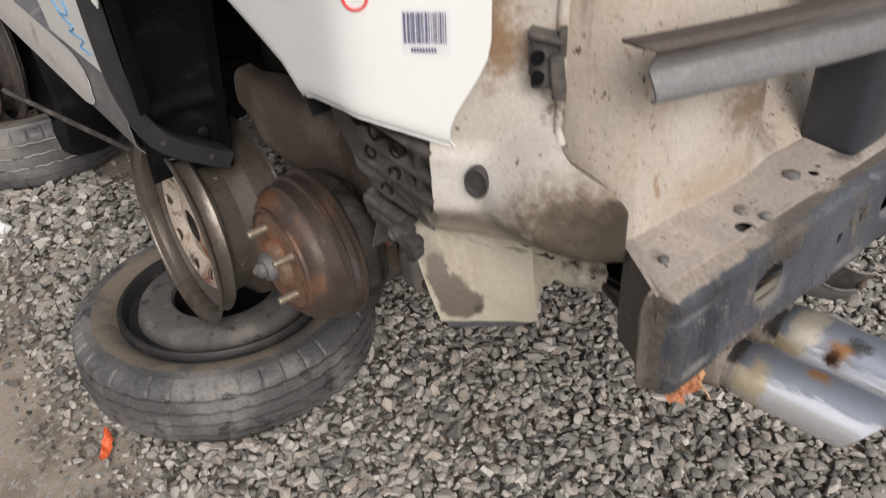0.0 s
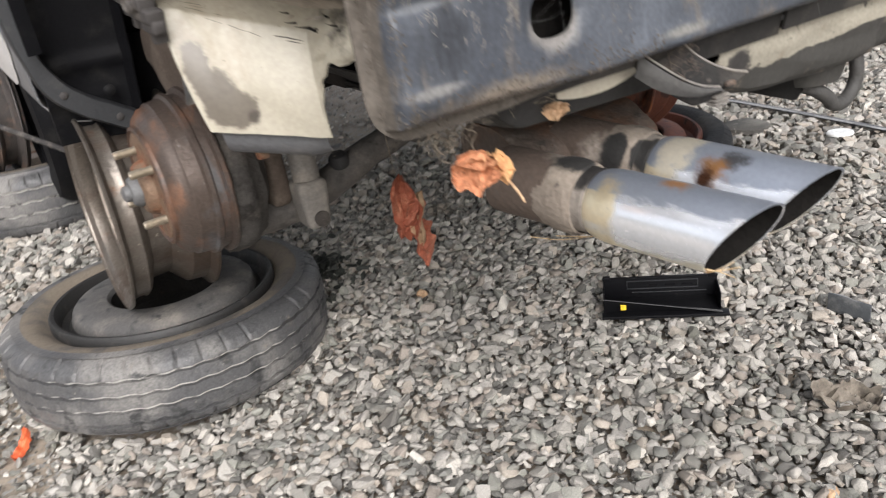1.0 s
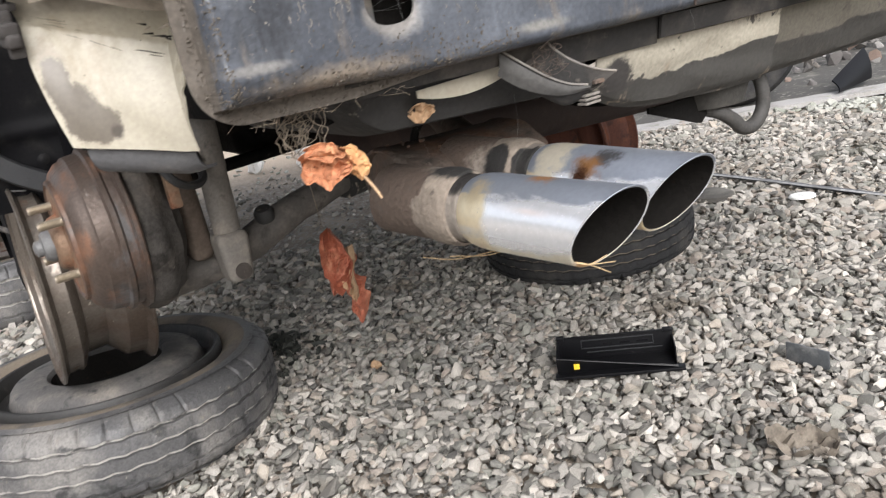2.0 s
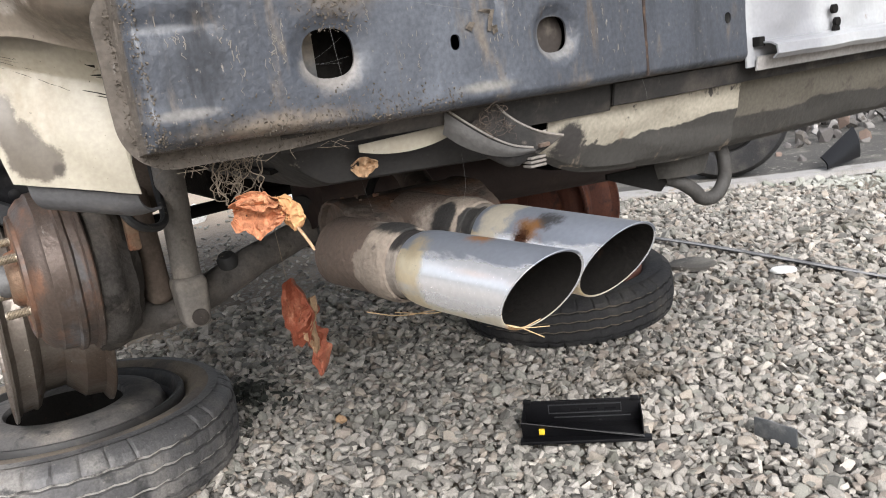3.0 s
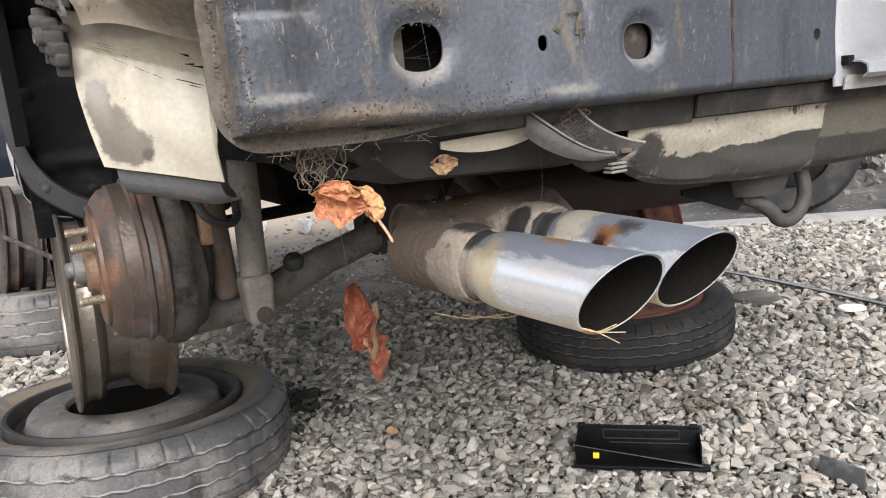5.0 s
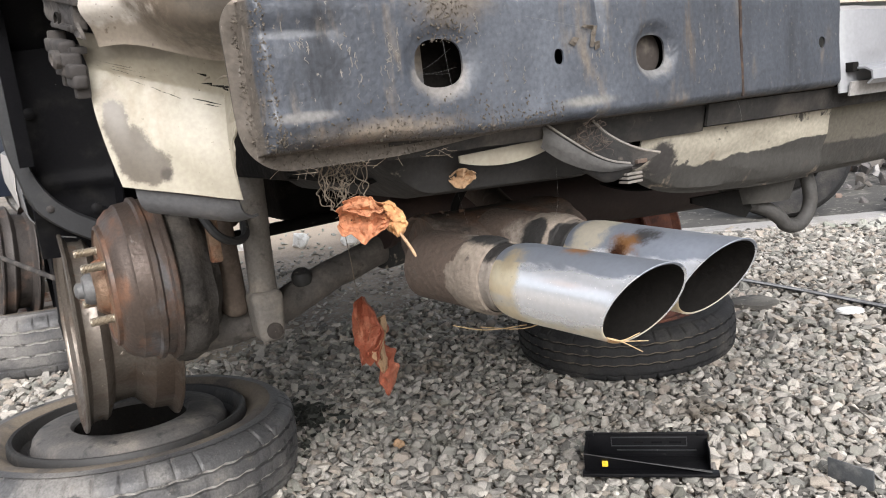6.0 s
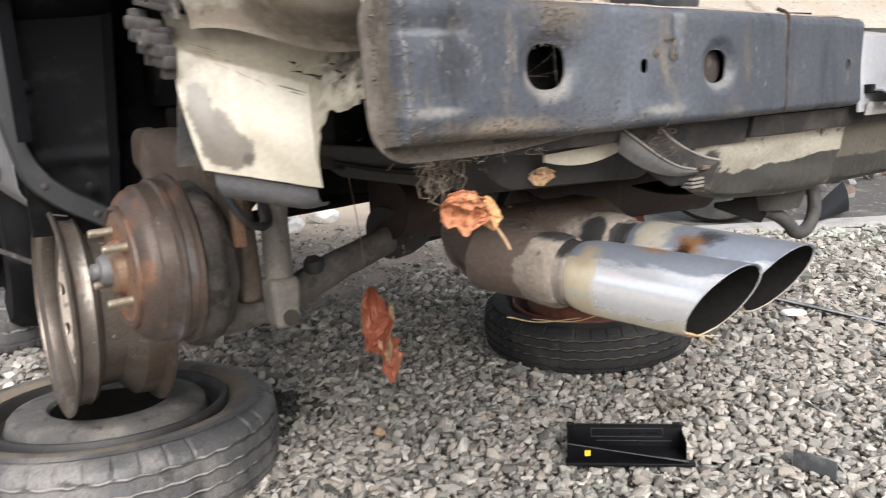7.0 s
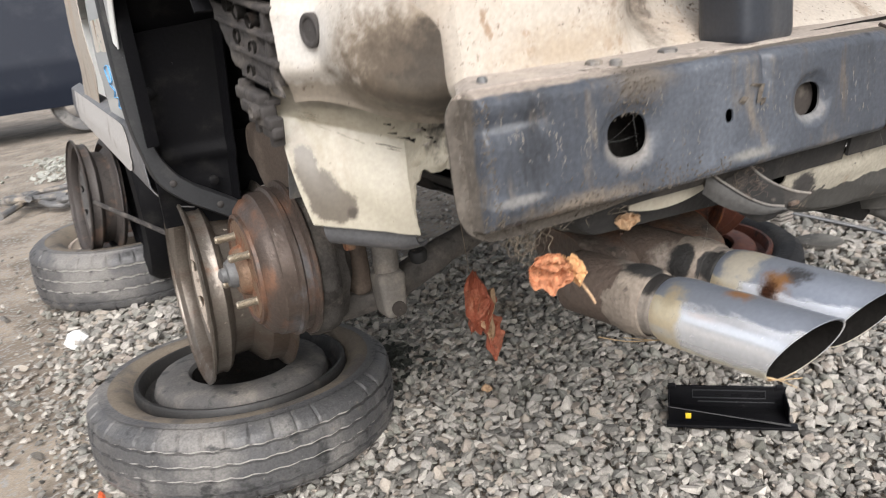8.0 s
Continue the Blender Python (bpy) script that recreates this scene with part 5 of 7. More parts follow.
# two more black sheets added where the arch is only dark
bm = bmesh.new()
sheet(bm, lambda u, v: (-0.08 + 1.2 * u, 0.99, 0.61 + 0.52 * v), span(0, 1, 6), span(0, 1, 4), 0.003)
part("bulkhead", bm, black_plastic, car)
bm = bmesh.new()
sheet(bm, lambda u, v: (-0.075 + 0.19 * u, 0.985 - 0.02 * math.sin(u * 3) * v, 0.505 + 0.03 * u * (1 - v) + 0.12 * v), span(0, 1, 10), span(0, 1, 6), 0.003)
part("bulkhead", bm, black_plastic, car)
# inner wall, dark rail boxes added to fill the shaded underbody, and floor
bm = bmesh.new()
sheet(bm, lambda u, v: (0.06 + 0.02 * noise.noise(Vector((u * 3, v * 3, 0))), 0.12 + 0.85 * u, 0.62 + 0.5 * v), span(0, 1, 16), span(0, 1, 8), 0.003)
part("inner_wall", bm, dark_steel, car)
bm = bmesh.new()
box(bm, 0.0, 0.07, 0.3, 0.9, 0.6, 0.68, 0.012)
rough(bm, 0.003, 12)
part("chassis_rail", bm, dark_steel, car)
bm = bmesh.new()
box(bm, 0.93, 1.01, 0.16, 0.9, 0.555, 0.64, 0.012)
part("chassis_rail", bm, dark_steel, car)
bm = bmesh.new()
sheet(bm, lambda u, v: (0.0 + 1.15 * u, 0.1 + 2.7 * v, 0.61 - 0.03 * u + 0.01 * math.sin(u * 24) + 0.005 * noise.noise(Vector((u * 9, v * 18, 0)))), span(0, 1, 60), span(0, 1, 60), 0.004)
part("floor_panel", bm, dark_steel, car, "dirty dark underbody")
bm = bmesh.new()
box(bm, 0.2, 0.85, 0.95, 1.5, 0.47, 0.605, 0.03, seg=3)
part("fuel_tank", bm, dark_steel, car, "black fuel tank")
bm = bmesh.new()
tube(bm, [(0.22, 0.56, 0.505), (0.6, 0.6, 0.47), (1.05, 0.62, 0.44)], [0.045, 0.05, 0.05], 20)
part("cross_tube", bm, brown_tank, car, "dark brown cross tube")
# grey plate and strut behind the flap
bm = bmesh.new()
sheet(bm, lambda u, v: (-0.15 + 0.1 * u, 0.3 + 0.06 * v, 0.76 - 0.14 * v), span(0, 1, 10), span(0, 1, 10), 0.002)
part("inner_plate", bm, grey_metal, car)
bm = bmesh.new()
P0, P1 = Vector((-0.04, 0.88, 0.612)), Vector((-0.006, 0.6, 0.585))
def arm_fn(u, v):
    a = v * 2 * math.pi
    k = 0.6 + 0.4 * ease(0, 0.3, u)
    c_, s_ = math.cos(a), math.sin(a)
    q = 0.5 * (abs(c_) ** 4 + abs(s_) ** 4) ** -0.25
    return P0.lerp(P1, u) + Vector((0.075 * k * q * c_, 0, 0.115 * k * q * s_)) + Vector((0, 0, -0.02 * math.sin(u * 3.1)))
sheet(bm, arm_fn, span(0, 1, 24), span(0, 1, 24), 0)
bmesh.ops.remove_doubles(bm, verts=bm.verts, dist=0.0004)
bmesh.ops.holes_fill(bm, edges=bm.edges)
rough(bm, 0.003, 30)
part("trailing_arm", bm, arm_brown, car, "brown dusty trailing arm inside the wheel arch")
# closed plain upper shell, far side and roof: unseen, added to shade the underbody
bm = bmesh.new()
def shell_fn(u, v):
    prof = ((-0.22, 1.10), (-0.2, 1.22), (-0.08, 1.5), (0.05, 1.56), (0.48, 1.58), (0.93, 1.56), (1.05, 1.5), (1.17, 1.2), (1.19, 0.9), (1.17, 0.58))
    k = v * (len(prof) - 1)
    i = min(int(k), len(prof) - 2)
    px, pz = (prof[i][j] + (prof[i + 1][j] - prof[i][j]) * (k - i) for j in (0, 1))
    y = 0.1 + 2.3 * u + 0.28 * (1 - u) * max(0, pz - 1.1)
    return (px, y, pz - 0.45 * ease(0.62, 1, u) * max(0, pz - 0.95) / 0.6)
sheet(bm, shell_fn, span(0, 1, 24), span(0, 1, 36), 0.004)
part("body_shell", bm, white_paint, car, "plain white body shell, out of view, added to shade the underbody")
bm = bmesh.new()
sheet(bm, lambda u, v: (-0.16 + 1.28 * u, 2.38 + 0.5 * v - 0.05 * (2 * u - 1) ** 2 * v, 1.02 - 0.1 * v - 0.3 * ease(0.86, 1, v) - 0.04 * (2 * u - 1) ** 4), span(0, 1, 20), span(0, 1, 16), 0.003)
part("bonnet", bm, white_paint, car, "plain white bonnet")
bm = bmesh.new()
sheet(bm, lambda u, v: (-0.14 + 1.3 * u, 0.12 + 0.3 * v, 1.1 + 0.45 * v), span(0, 1, 10), span(0, 1, 8), 0.004)
part("tailgate", bm, cream_paint, car, "cream tailgate opening")
# black sheet added in place of the unlit car interior
bm = bmesh.new()
sheet(bm, lambda u, v: (-0.1, 0.95 + 2.0 * u, 0.6 + 0.56 * v), span(0, 1, 6), span(0, 1, 4), 0.004)
part("inner_trim", bm, black_plastic, car, "black sheet added for the dark inside of the door opening")

# ---- rear hub, drum, shock absorber, axle ----
HY, HZ = 0.588, 0.482
bm = bmesh.new()
lathe(bm, [(0.057, -0.004), (0.111, 0.0), (0.1128, 0.002), (0.1128, 0.007), (0.1051, 0.009), (0.1047, 0.018), (0.1087, 0.021), (0.1087, 0.027), (0.1042, 0.0295), (0.1037, 0.034), (0.1024, 0.047), (0.0987, 0.05), (0.0974, 0.056), (0.0883, 0.065), (0.0801, 0.0685), (0.0792, 0.073), (0.075, 0.0745), (0.0731, 0.0715), (0.057, 0.07), (0.0342, 0.071)], (-0.095, HY, HZ), (-1, 0, 0), 96)
rough(bm, 0.0006, 40)
drum = part("brake_drum", bm, drum_steel, car, "rusty brown brake drum")
bm = bmesh.new()
lathe(bm, [(0.072, -0.001), (0.07, 0.002), (0.05, 0.0015), (0.037, 0.003), (0.034, 0.012), (0.03, 0.016), (0.012, 0.018), (0.0005, 0.018)], (-0.166, HY, HZ), (-1, 0, 0), 48)
rough(bm, 0.001, 90)
part("hub_face", bm, hub_steel, drum, "rust-flaked hub face")
bm = bmesh.new()
lathe(bm, [(0.021, 0.0), (0.021, 0.006), (0.017, 0.012), (0.011, 0.0135), (0.0105, 0.02), (0.006, 0.023), (0.0005, 0.0235)], (-0.182, HY, HZ), (-1, 0, 0), 24)
rough(bm, 0.0008, 120)
part("spindle_cap", bm, grey_metal, drum, "worn metal spindle cap")
for k in range(4):
    a = radians(54 + 90 * k)
    c = Vector((-0.164, HY - 0.004 + 0.05 * math.cos(a), HZ + 0.004 + 0.05 * math.sin(a)))
    bm = bmesh.new()
    prof = [(0.0085, 0.0), (0.0085, 0.003), (0.0058, 0.004)]
    for i in range(16):
        prof += [(0.0058, 0.0055 + i * 0.0016), (0.0051, 0.0063 + i * 0.0016)]
    lathe(bm, prof + [(0.0045, 0.032), (0.0005, 0.0325)], c, (-1, 0, 0), 14)
    part("stud", bm, bolt_steel, drum, "threaded wheel stud")
bm = bmesh.new()
lathe(bm, [(0.0005, -0.066), (0.05, -0.064), (0.07, -0.058), (0.078, -0.05), (0.092, -0.046), (0.098, -0.036), (0.106, -0.03), (0.11, -0.02), (0.109, -0.006), (0.106, 0.0), (0.106, 0.004), (0.0005, 0.005)], (-0.095, HY + 0.004, HZ - 0.01), (-1, 0, 0), 48)
rough(bm, 0.006, 24)
rough(bm, 0.0015, 90)
part("backing_plate", bm, caked_grey, car, "dirt-caked backing plate")
bm = bmesh.new()
box(bm, -0.032, 0.0, HY - 0.05, HY + 0.06, HZ - 0.07, HZ + 0.09, 0.015, seg=3)
rough(bm, 0.004, 18)
part("knuckle", bm, arm_brown, car)
bm = bmesh.new()
tube(bm, smooth_path([(-0.06, 0.5, 0.58), (-0.045, 0.47, 0.54), (-0.02, 0.48, 0.525), (0.0, 0.5, 0.53), (0.01, 0.55, 0.56), (0.02, 0.6, 0.6)], 6), 0.0055, 8)
part("brake_hose", bm, hose_rubber, car, "black rubber brake hose")
bm = bmesh.new()
box(bm, -0.05, -0.035, 0.49, 0.505, 0.5, 0.6, 0.004)
part("hose_clip", bm, hub_steel, car)
bm = bmesh.new()
lathe(bm, [(0.0005, 0), (0.0165, 0.0), (0.0185, 0.004), (0.0188, 0.09), (0.0198, 0.092), (0.0198, 0.2), (0.0005, 0.2)], (0.0195, 0.53, 0.438), (0.07, 0.17, 1), 32)
shock = part("shock_absorber", bm, fork_grey, car, "grey dusty shock absorber")
bm = bmesh.new()
box(bm, -0.003, 0.04, 0.505, 0.552, 0.376, 0.446, 0.012, seg=4)
for v in bm.verts:
    k = ease(0.415, 0.376, v.co.z)
    v.co.x = 0.0185 + (v.co.x - 0.0185) * (1 - 0.22 * k)
    v.co.y = 0.528 + (v.co.y - 0.528) * (1 - 0.1 * k)
part("shock_fork", bm, fork_grey, shock, "forged fork")
bm = bmesh.new()
lathe(bm, [(0.011, 0), (0.011, 0.004), (0.008, 0.006), (0.0005, 0.0065)], (0.02, 0.5055, 0.392), (-0.2, -1, 0), 16)
part("bolt", bm, plug_brown, shock)
bm = bmesh.new()
tube(bm, smooth_path([(-0.06, 0.6, 0.385), (0.04, 0.575, 0.402), (0.14, 0.57, 0.438), (0.24, 0.575, 0.462)], 5), [0.026] * 5 + [0.024] * 5 + [0.022] * 6, 18)
rough(bm, 0.002, 30)
part("axle_beam", bm, axle_grey, car, "grey dusty lower suspension arm")
bm = bmesh.new()
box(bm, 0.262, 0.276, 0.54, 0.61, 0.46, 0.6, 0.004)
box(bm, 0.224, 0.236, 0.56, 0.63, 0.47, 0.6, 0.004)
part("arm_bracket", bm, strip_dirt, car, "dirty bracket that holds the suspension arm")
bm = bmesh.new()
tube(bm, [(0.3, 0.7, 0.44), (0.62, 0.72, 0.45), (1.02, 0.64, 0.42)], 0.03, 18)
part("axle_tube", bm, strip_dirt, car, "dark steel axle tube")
bm = bmesh.new()
lathe(bm, [(0.014, 0), (0.015, 0.012), (0.011, 0.018), (0.0005, 0.019)], (0.087, 0.562, 0.437), (-0.2, -0.3, 1), 16)
part("bump_stop", bm, hose_rubber, car)
bm = bmesh.new()
lathe(bm, [(0.02, -0.03), (0.042, -0.03), (0.045, 0), (0.042, 0.03), (0.02, 0.03)], (0.246, 0.58, 0.472), (0.9, 0.3, 0.1), 24)
part("axle_bush", bm, hose_rubber, car)
bm = bmesh.new()
tube(bm, [(0.06, 0.9, 0.47), (0.6, 1.0, 0.47)], 0.012, 10)
part("brake_cable", bm, dark_steel, car)

# ---- double exhaust ----
exhaust = thing("exhaust", (0.16, 0.1, 0.5), "double exhaust with slash-cut chrome tips, rusty behind", "exhaust pipe")
R = 0.0325


def along(d):
    """Local -y runs out of the mouth along d, z stays up."""
    y_ = -Vector(d).normalized()
    x_ = y_.cross(Vector((0, 0, 1))).normalized()
    return Matrix((x_, y_, x_.cross(y_))).transposed().to_4x4()


def slashed(bm):
    """Cut the mouth on the slant: the top reaches out further than the bottom."""
    for v in bm.verts:
        v.co.y -= (0.267 * v.co.x + 0.576 * v.co.z) * ease(0.075, 0.02, v.co.y)
    return bm


for mouth, out in (((0.1135, -0.0941, 0.5105), (0.17, -0.985, -0.035)), ((0.1924, -0.0915, 0.5129), (0.183, -0.981, -0.063))):
    M = Matrix.Translation(mouth) @ along(out)
    bm = bmesh.new()
    rows = [(0.0268, 0.133), (0.0285, 0.131), (0.0305, 0.126), (0.0318, 0.119), (R, 0.11)] + [(R, 0.11 - 0.011 * i) for i in range(1, 10)] + [(R, 0.003), (R + 0.0003, 0.0006), (R - 0.0004, 0.0), (R - 0.0016, 0.0006)]
    lathe(bm, [(r, -y) for r, y in rows], (0, 0, 0), (0, -1, 0), 72)
    slashed(bm)
    bmesh.ops.transform(bm, matrix=M, verts=bm.verts)
    tip = part("tip", bm, chrome, exhaust, "slash-cut chrome tip, browned by heat, bluish sky reflection painted along its top", smooth=35)
    bm = bmesh.new()
    lathe(bm, [(R - 0.0016, -0.0006), (R - 0.002, -0.02), (R - 0.002, -0.1), (0.024, -0.11), (0.0005, -0.112)], (0, 0, 0), (0, -1, 0), 72)
    slashed(bm)
    bmesh.ops.transform(bm, matrix=M, verts=bm.verts)
    part("tip_lining", bm, inner_soot, tip, "sooty inside")
    bm = bmesh.new()
    lathe(bm, [(0.0275, -0.127), (0.0292, -0.13), (0.0298, -0.133), (0.029, -0.136), (0.0292, -0.141), (0.0298, -0.144)], (0, 0, 0), (0, -1, 0), 56)
    rough(bm, 0.0004, 90)
    bmesh.ops.transform(bm, matrix=M, verts=bm.verts)
    part("neck", bm, neck_grey, exhaust, "scaly grey neck with burnt weld")
    bm = bmesh.new()
    lathe(bm, [(0.0298, -0.142), (0.0318, -0.143), (0.0336, -0.148), (0.0342, -0.156), (0.0338, -0.168), (0.0325, -0.174), (0.0322, -0.19), (0.0318, -0.24)], (0, 0, 0), (0, -1, 0), 56)
    rough(bm, 0.001, 50)
    bmesh.ops.transform(bm, matrix=M, verts=bm.verts)
    part("bell", bm, bell_pale, exhaust, "pale scaly flared pipe with soot patches")
# the silencer: a flat oval barrel lying crosswise behind both pipes
SIL = pose(0.094, 0.186, 0.52, 0, 0, -11.5) @ Matrix.Diagonal((1, 1.95, 0.9, 1))
bm = bmesh.new()
prof = [(0.0005, 0.004), (0.03, 0.004), (0.0375, 0.003), (0.0385, -0.003), (0.041, -0.004), (0.0425, -0.001), (0.0425, 0.006), (0.0405, 0.009), (0.0405, 0.07), (0.041, 0.13), (0.0425, 0.134), (0.0425, 0.142), (0.0005, 0.142)]
lathe(bm, prof, (0, 0, 0), (1, 0, 0), 64)
bmesh.ops.transform(bm, matrix=SIL, verts=bm.verts)
rough(bm, 0.0018, 45)
rough(bm, 0.0008, 140)
silencer = part("silencer", bm, pipe_rust, exhaust, "rust-brown oval silencer")
bm = bmesh.new()
rng = random.Random(77)
for k in range(110):
    t, h = rng.uniform(0, 6.28), rng.uniform(-0.003, 0.05)
    p = SIL @ Vector((h, 0.0412 * math.cos(t), 0.0412 * math.sin(t)))
    sheet(bm, lambda u, v: p + Vector((0.005 * (u - 0.5), -0.002 * u * v, 0.006 * (v - 0.5))) * (0.4 + 0.1 * (k % 6)), (0, 0.5, 1), (0, 0.5, 1), 0.0003)
part("rust_flakes", bm, pipe_rust, silencer, "flaking rust")["kind"] = "stuff"
for path in ([(0.075, 0.118, 0.462), (0.1, 0.1, 0.455), (0.125, 0.07, 0.46)], [(0.1, 0.11, 0.456), (0.13, 0.085, 0.452), (0.15, 0.06, 0.462)]):
    bm = bmesh.new()
    tube(bm, smooth_path(path, 4), 0.0005, 5)
    part("straw", bm, straw_tan, exhaust, "dry straw caught under the pipe")
bm = bmesh.new()
tube(bm, smooth_path([(0.21, 0.19, 0.52), (0.26, 0.3, 0.53), (0.34, 0.5, 0.545), (0.43, 0.9, 0.55), (0.43, 1.6, 0.57)], 6), 0.02, 16)
part("pipe", bm, pipe_rust, exhaust)
bm = bmesh.new()
tube(bm, smooth_path([(0.14, 0.2, 0.53), (0.14, 0.2, 0.56), (0.16, 0.19, 0.59), (0.17, 0.16, 0.62)], 5), 0.0046, 8)
part("hanger_rod", bm, dark_steel, exhaust)
for dx, dz in ((0.028, -0.004), (0.022, -0.011), (0.02, 0.004)):
    bm = bmesh.new()
    p = Vector((0.098, -0.0745, 0.4815))
    tube(bm, smooth_path([p + Vector((-0.008, 0.004, 0.006)), p + Vector((0.004, -0.004, 0.001)), p + Vector((dx, -0.008, dz))], 4), 0.0004, 5)
    part("straw", bm, straw_tan, exhaust, "dry straw caught in the tip")

# ---- tyres and loose rims ----
def make_tyre(name, at, axis, R, width, bead, label, disc_mat, group="tyres on the ground", seg=450, zig=0.0016, dish=0.022, lift=0.68, gum=None):
    """A tyre lying on its side, with the wheel in it; at: the middle on the ground, the width along axis."""
    o = thing(name, at, label, "tyre", group)
    a = Vector(axis).normalized()
    bm = bmesh.new()
    h = width / 2
    side = [(bead, -h * 0.62), (bead + 0.006, -h * 0.7), (bead + 0.02, -h * 0.86), (bead + (R - bead) * 0.35, -h * 0.99), (bead + (R - bead) * 0.55, -h), (bead + (R - bead) * 0.72, -h * 0.985), (R - 0.034, -h * 0.95), (R - 0.024, -h * 0.9), (R - 0.02, -h * 0.88), (R - 0.012, -h * 0.80), (R - 0.006, -h * 0.74)]
    full = list(side)
    mid = []
    for g in (-0.27, -0.09, 0.09, 0.27):
        w = 0.018 * width
        rr = R - 0.05 * abs(g) ** 2.2
        mid += [(rr, g * width - w * 1.3), (rr - 0.007, g * width - w), (rr - 0.007, g * width + w), (rr, g * width + w * 1.3)]
    mirror = [(r, -z) for r, z in reversed(side)]
    prof = full + mid + mirror
    prof += [(bead - 0.004, h * 0.6), (bead - 0.004, -h * 0.6)]
    n0, n1 = len(full), len(full) + len(mid)
    mats = []
    for i in range(len(prof)):
        m_ = 0
        if n0 <= i < n1 and (i - n0) % 4 == 1:
            m_ = 2 if (i - n0) // 4 >= 1 else 0
        if i < 3 or i >= n1 + len(side) - 5:
            m_ = 1
        mats.append(m_)
    def zigzag(i, t):
        if n0 <= i < n1:
            ph = (t * 45 / (2 * math.pi)) % 1.0
            return (-0.0012 * ((t * 54 / (2 * math.pi) + 0.01) % 1.0 < 0.2), zig * (4 * abs(ph - 0.5) - 1))
        if n0 - 4 <= i < n0 or n1 <= i < n1 + 4:
            ph = (t * 45 / (2 * math.pi)) % 1.0
            return (-0.0035 * (ph < 0.09), (0.0025 if i < n0 else -0.0025) * (ph < 0.09))
        return (0, 0)
    c = Vector(at) + a * h
    lathe(bm, prof, c, a, seg, closed=True, wave=zigzag, mats=mats)
    rough(bm, 0.0012, 9)
    part("tyre", bm, [gum or rubber, gum or rubber_dust, rubber_dust if gum else groove_dust], o, "worn dusty rubber")
    bm = bmesh.new()
    f = h * lift
    if lift > 0.9:
        prof = [(bead + 0.01, f - 0.03), (bead + 0.009, f - 0.008), (bead + 0.005, f - 0.003), (bead - 0.001, f - 0.004), (bead - 0.004, f - 0.012), (bead - 0.009, f - 0.03), (bead - 0.02, f - 0.036), (bead - 0.027, f - 0.028), (bead - 0.032, f - 0.012), (bead - 0.038, f - 0.005), (bead - 0.06, f), (0.115, f + 0.003), (0.104, f), (0.1, f - 0.006), (0.1, f - 0.09)]
    else:
        prof = [(bead + 0.004, f - 0.012), (bead + 0.005, f), (bead + 0.001, f + 0.003), (bead - 0.004, f), (bead - 0.008, f - 0.012), (bead - 0.016, f - 0.024), (bead - 0.028, f - 0.024), (bead - 0.034, f - dish - 0.006), (bead - 0.042, f - dish), (bead - 0.07, f - dish + 0.004), (bead * 0.5, f - dish + 0.01), (0.06, f - dish + 0.002), (0.055, f - dish - 0.03)]
    lip = 8 if lift > 0.9 else 6
    lathe(bm, prof[lip - 1:], c, a, 96)
    w = part("wheel_disc", bm, disc_mat, o, "steel wheel inside the tyre")
    # flange and groove share one black, which paints in the gap's shade
    bm = bmesh.new()
    lathe(bm, prof[:lip], c, a, 96)
    part("wheel_flange", bm, flange_black if lift > 0.9 and gum is None else disc_mat, w, "dark flange seated in the bead, its groove blackened for the gap's shade")
    if lift > 0.9:
        # black cup added: it gives the hub hole its shade by colour
        bm = bmesh.new()
        lathe(bm, [(0.0985, f - 0.008), (0.0985, f - 0.06), (0.06, f - 0.07), (0.0005, f - 0.07)], c, a, 48)
        part("hub_hollow", bm, inner_soot, w, "black cup added for the shade in the hub hollow")
    return o


T1 = make_tyre("tyre", (-0.1365, 1.018, 0.004), (0.06, 0.038, 1), 0.301, 0.15, 0.2, "worn ribbed tyre lying flat with a dusty wheel inside", disc_grey, dish=0.004, lift=1.04)
T2 = make_tyre("tyre", (-0.185, 2.335, -0.004), (0.02, -0.02, 1), 0.318, 0.2, 0.19, "worn tyre lying flat under the sill stand", rim_face)
T3 = make_tyre("tyre", (1.0534, 0.965, 0.002), (-0.027, -0.02, 1), 0.271, 0.124, 0.188, "narrow worn tyre with rusty red wheel, lying flat", red_rim, lift=1.0, gum=rubber_black)
for k in range(4):
    a = radians(20 + 90 * k)
    bm = bmesh.new()
    lathe(bm, [(0.02, 0.0), (0.022, 0.012), (0.016, 0.014), (0.0005, 0.004)], (1.053 + 0.1 * math.cos(a), 0.965 + 0.1 * math.sin(a), 0.088), (0, 0, 1), 16)
    part("wheel_nut", bm, red_rim, T3)


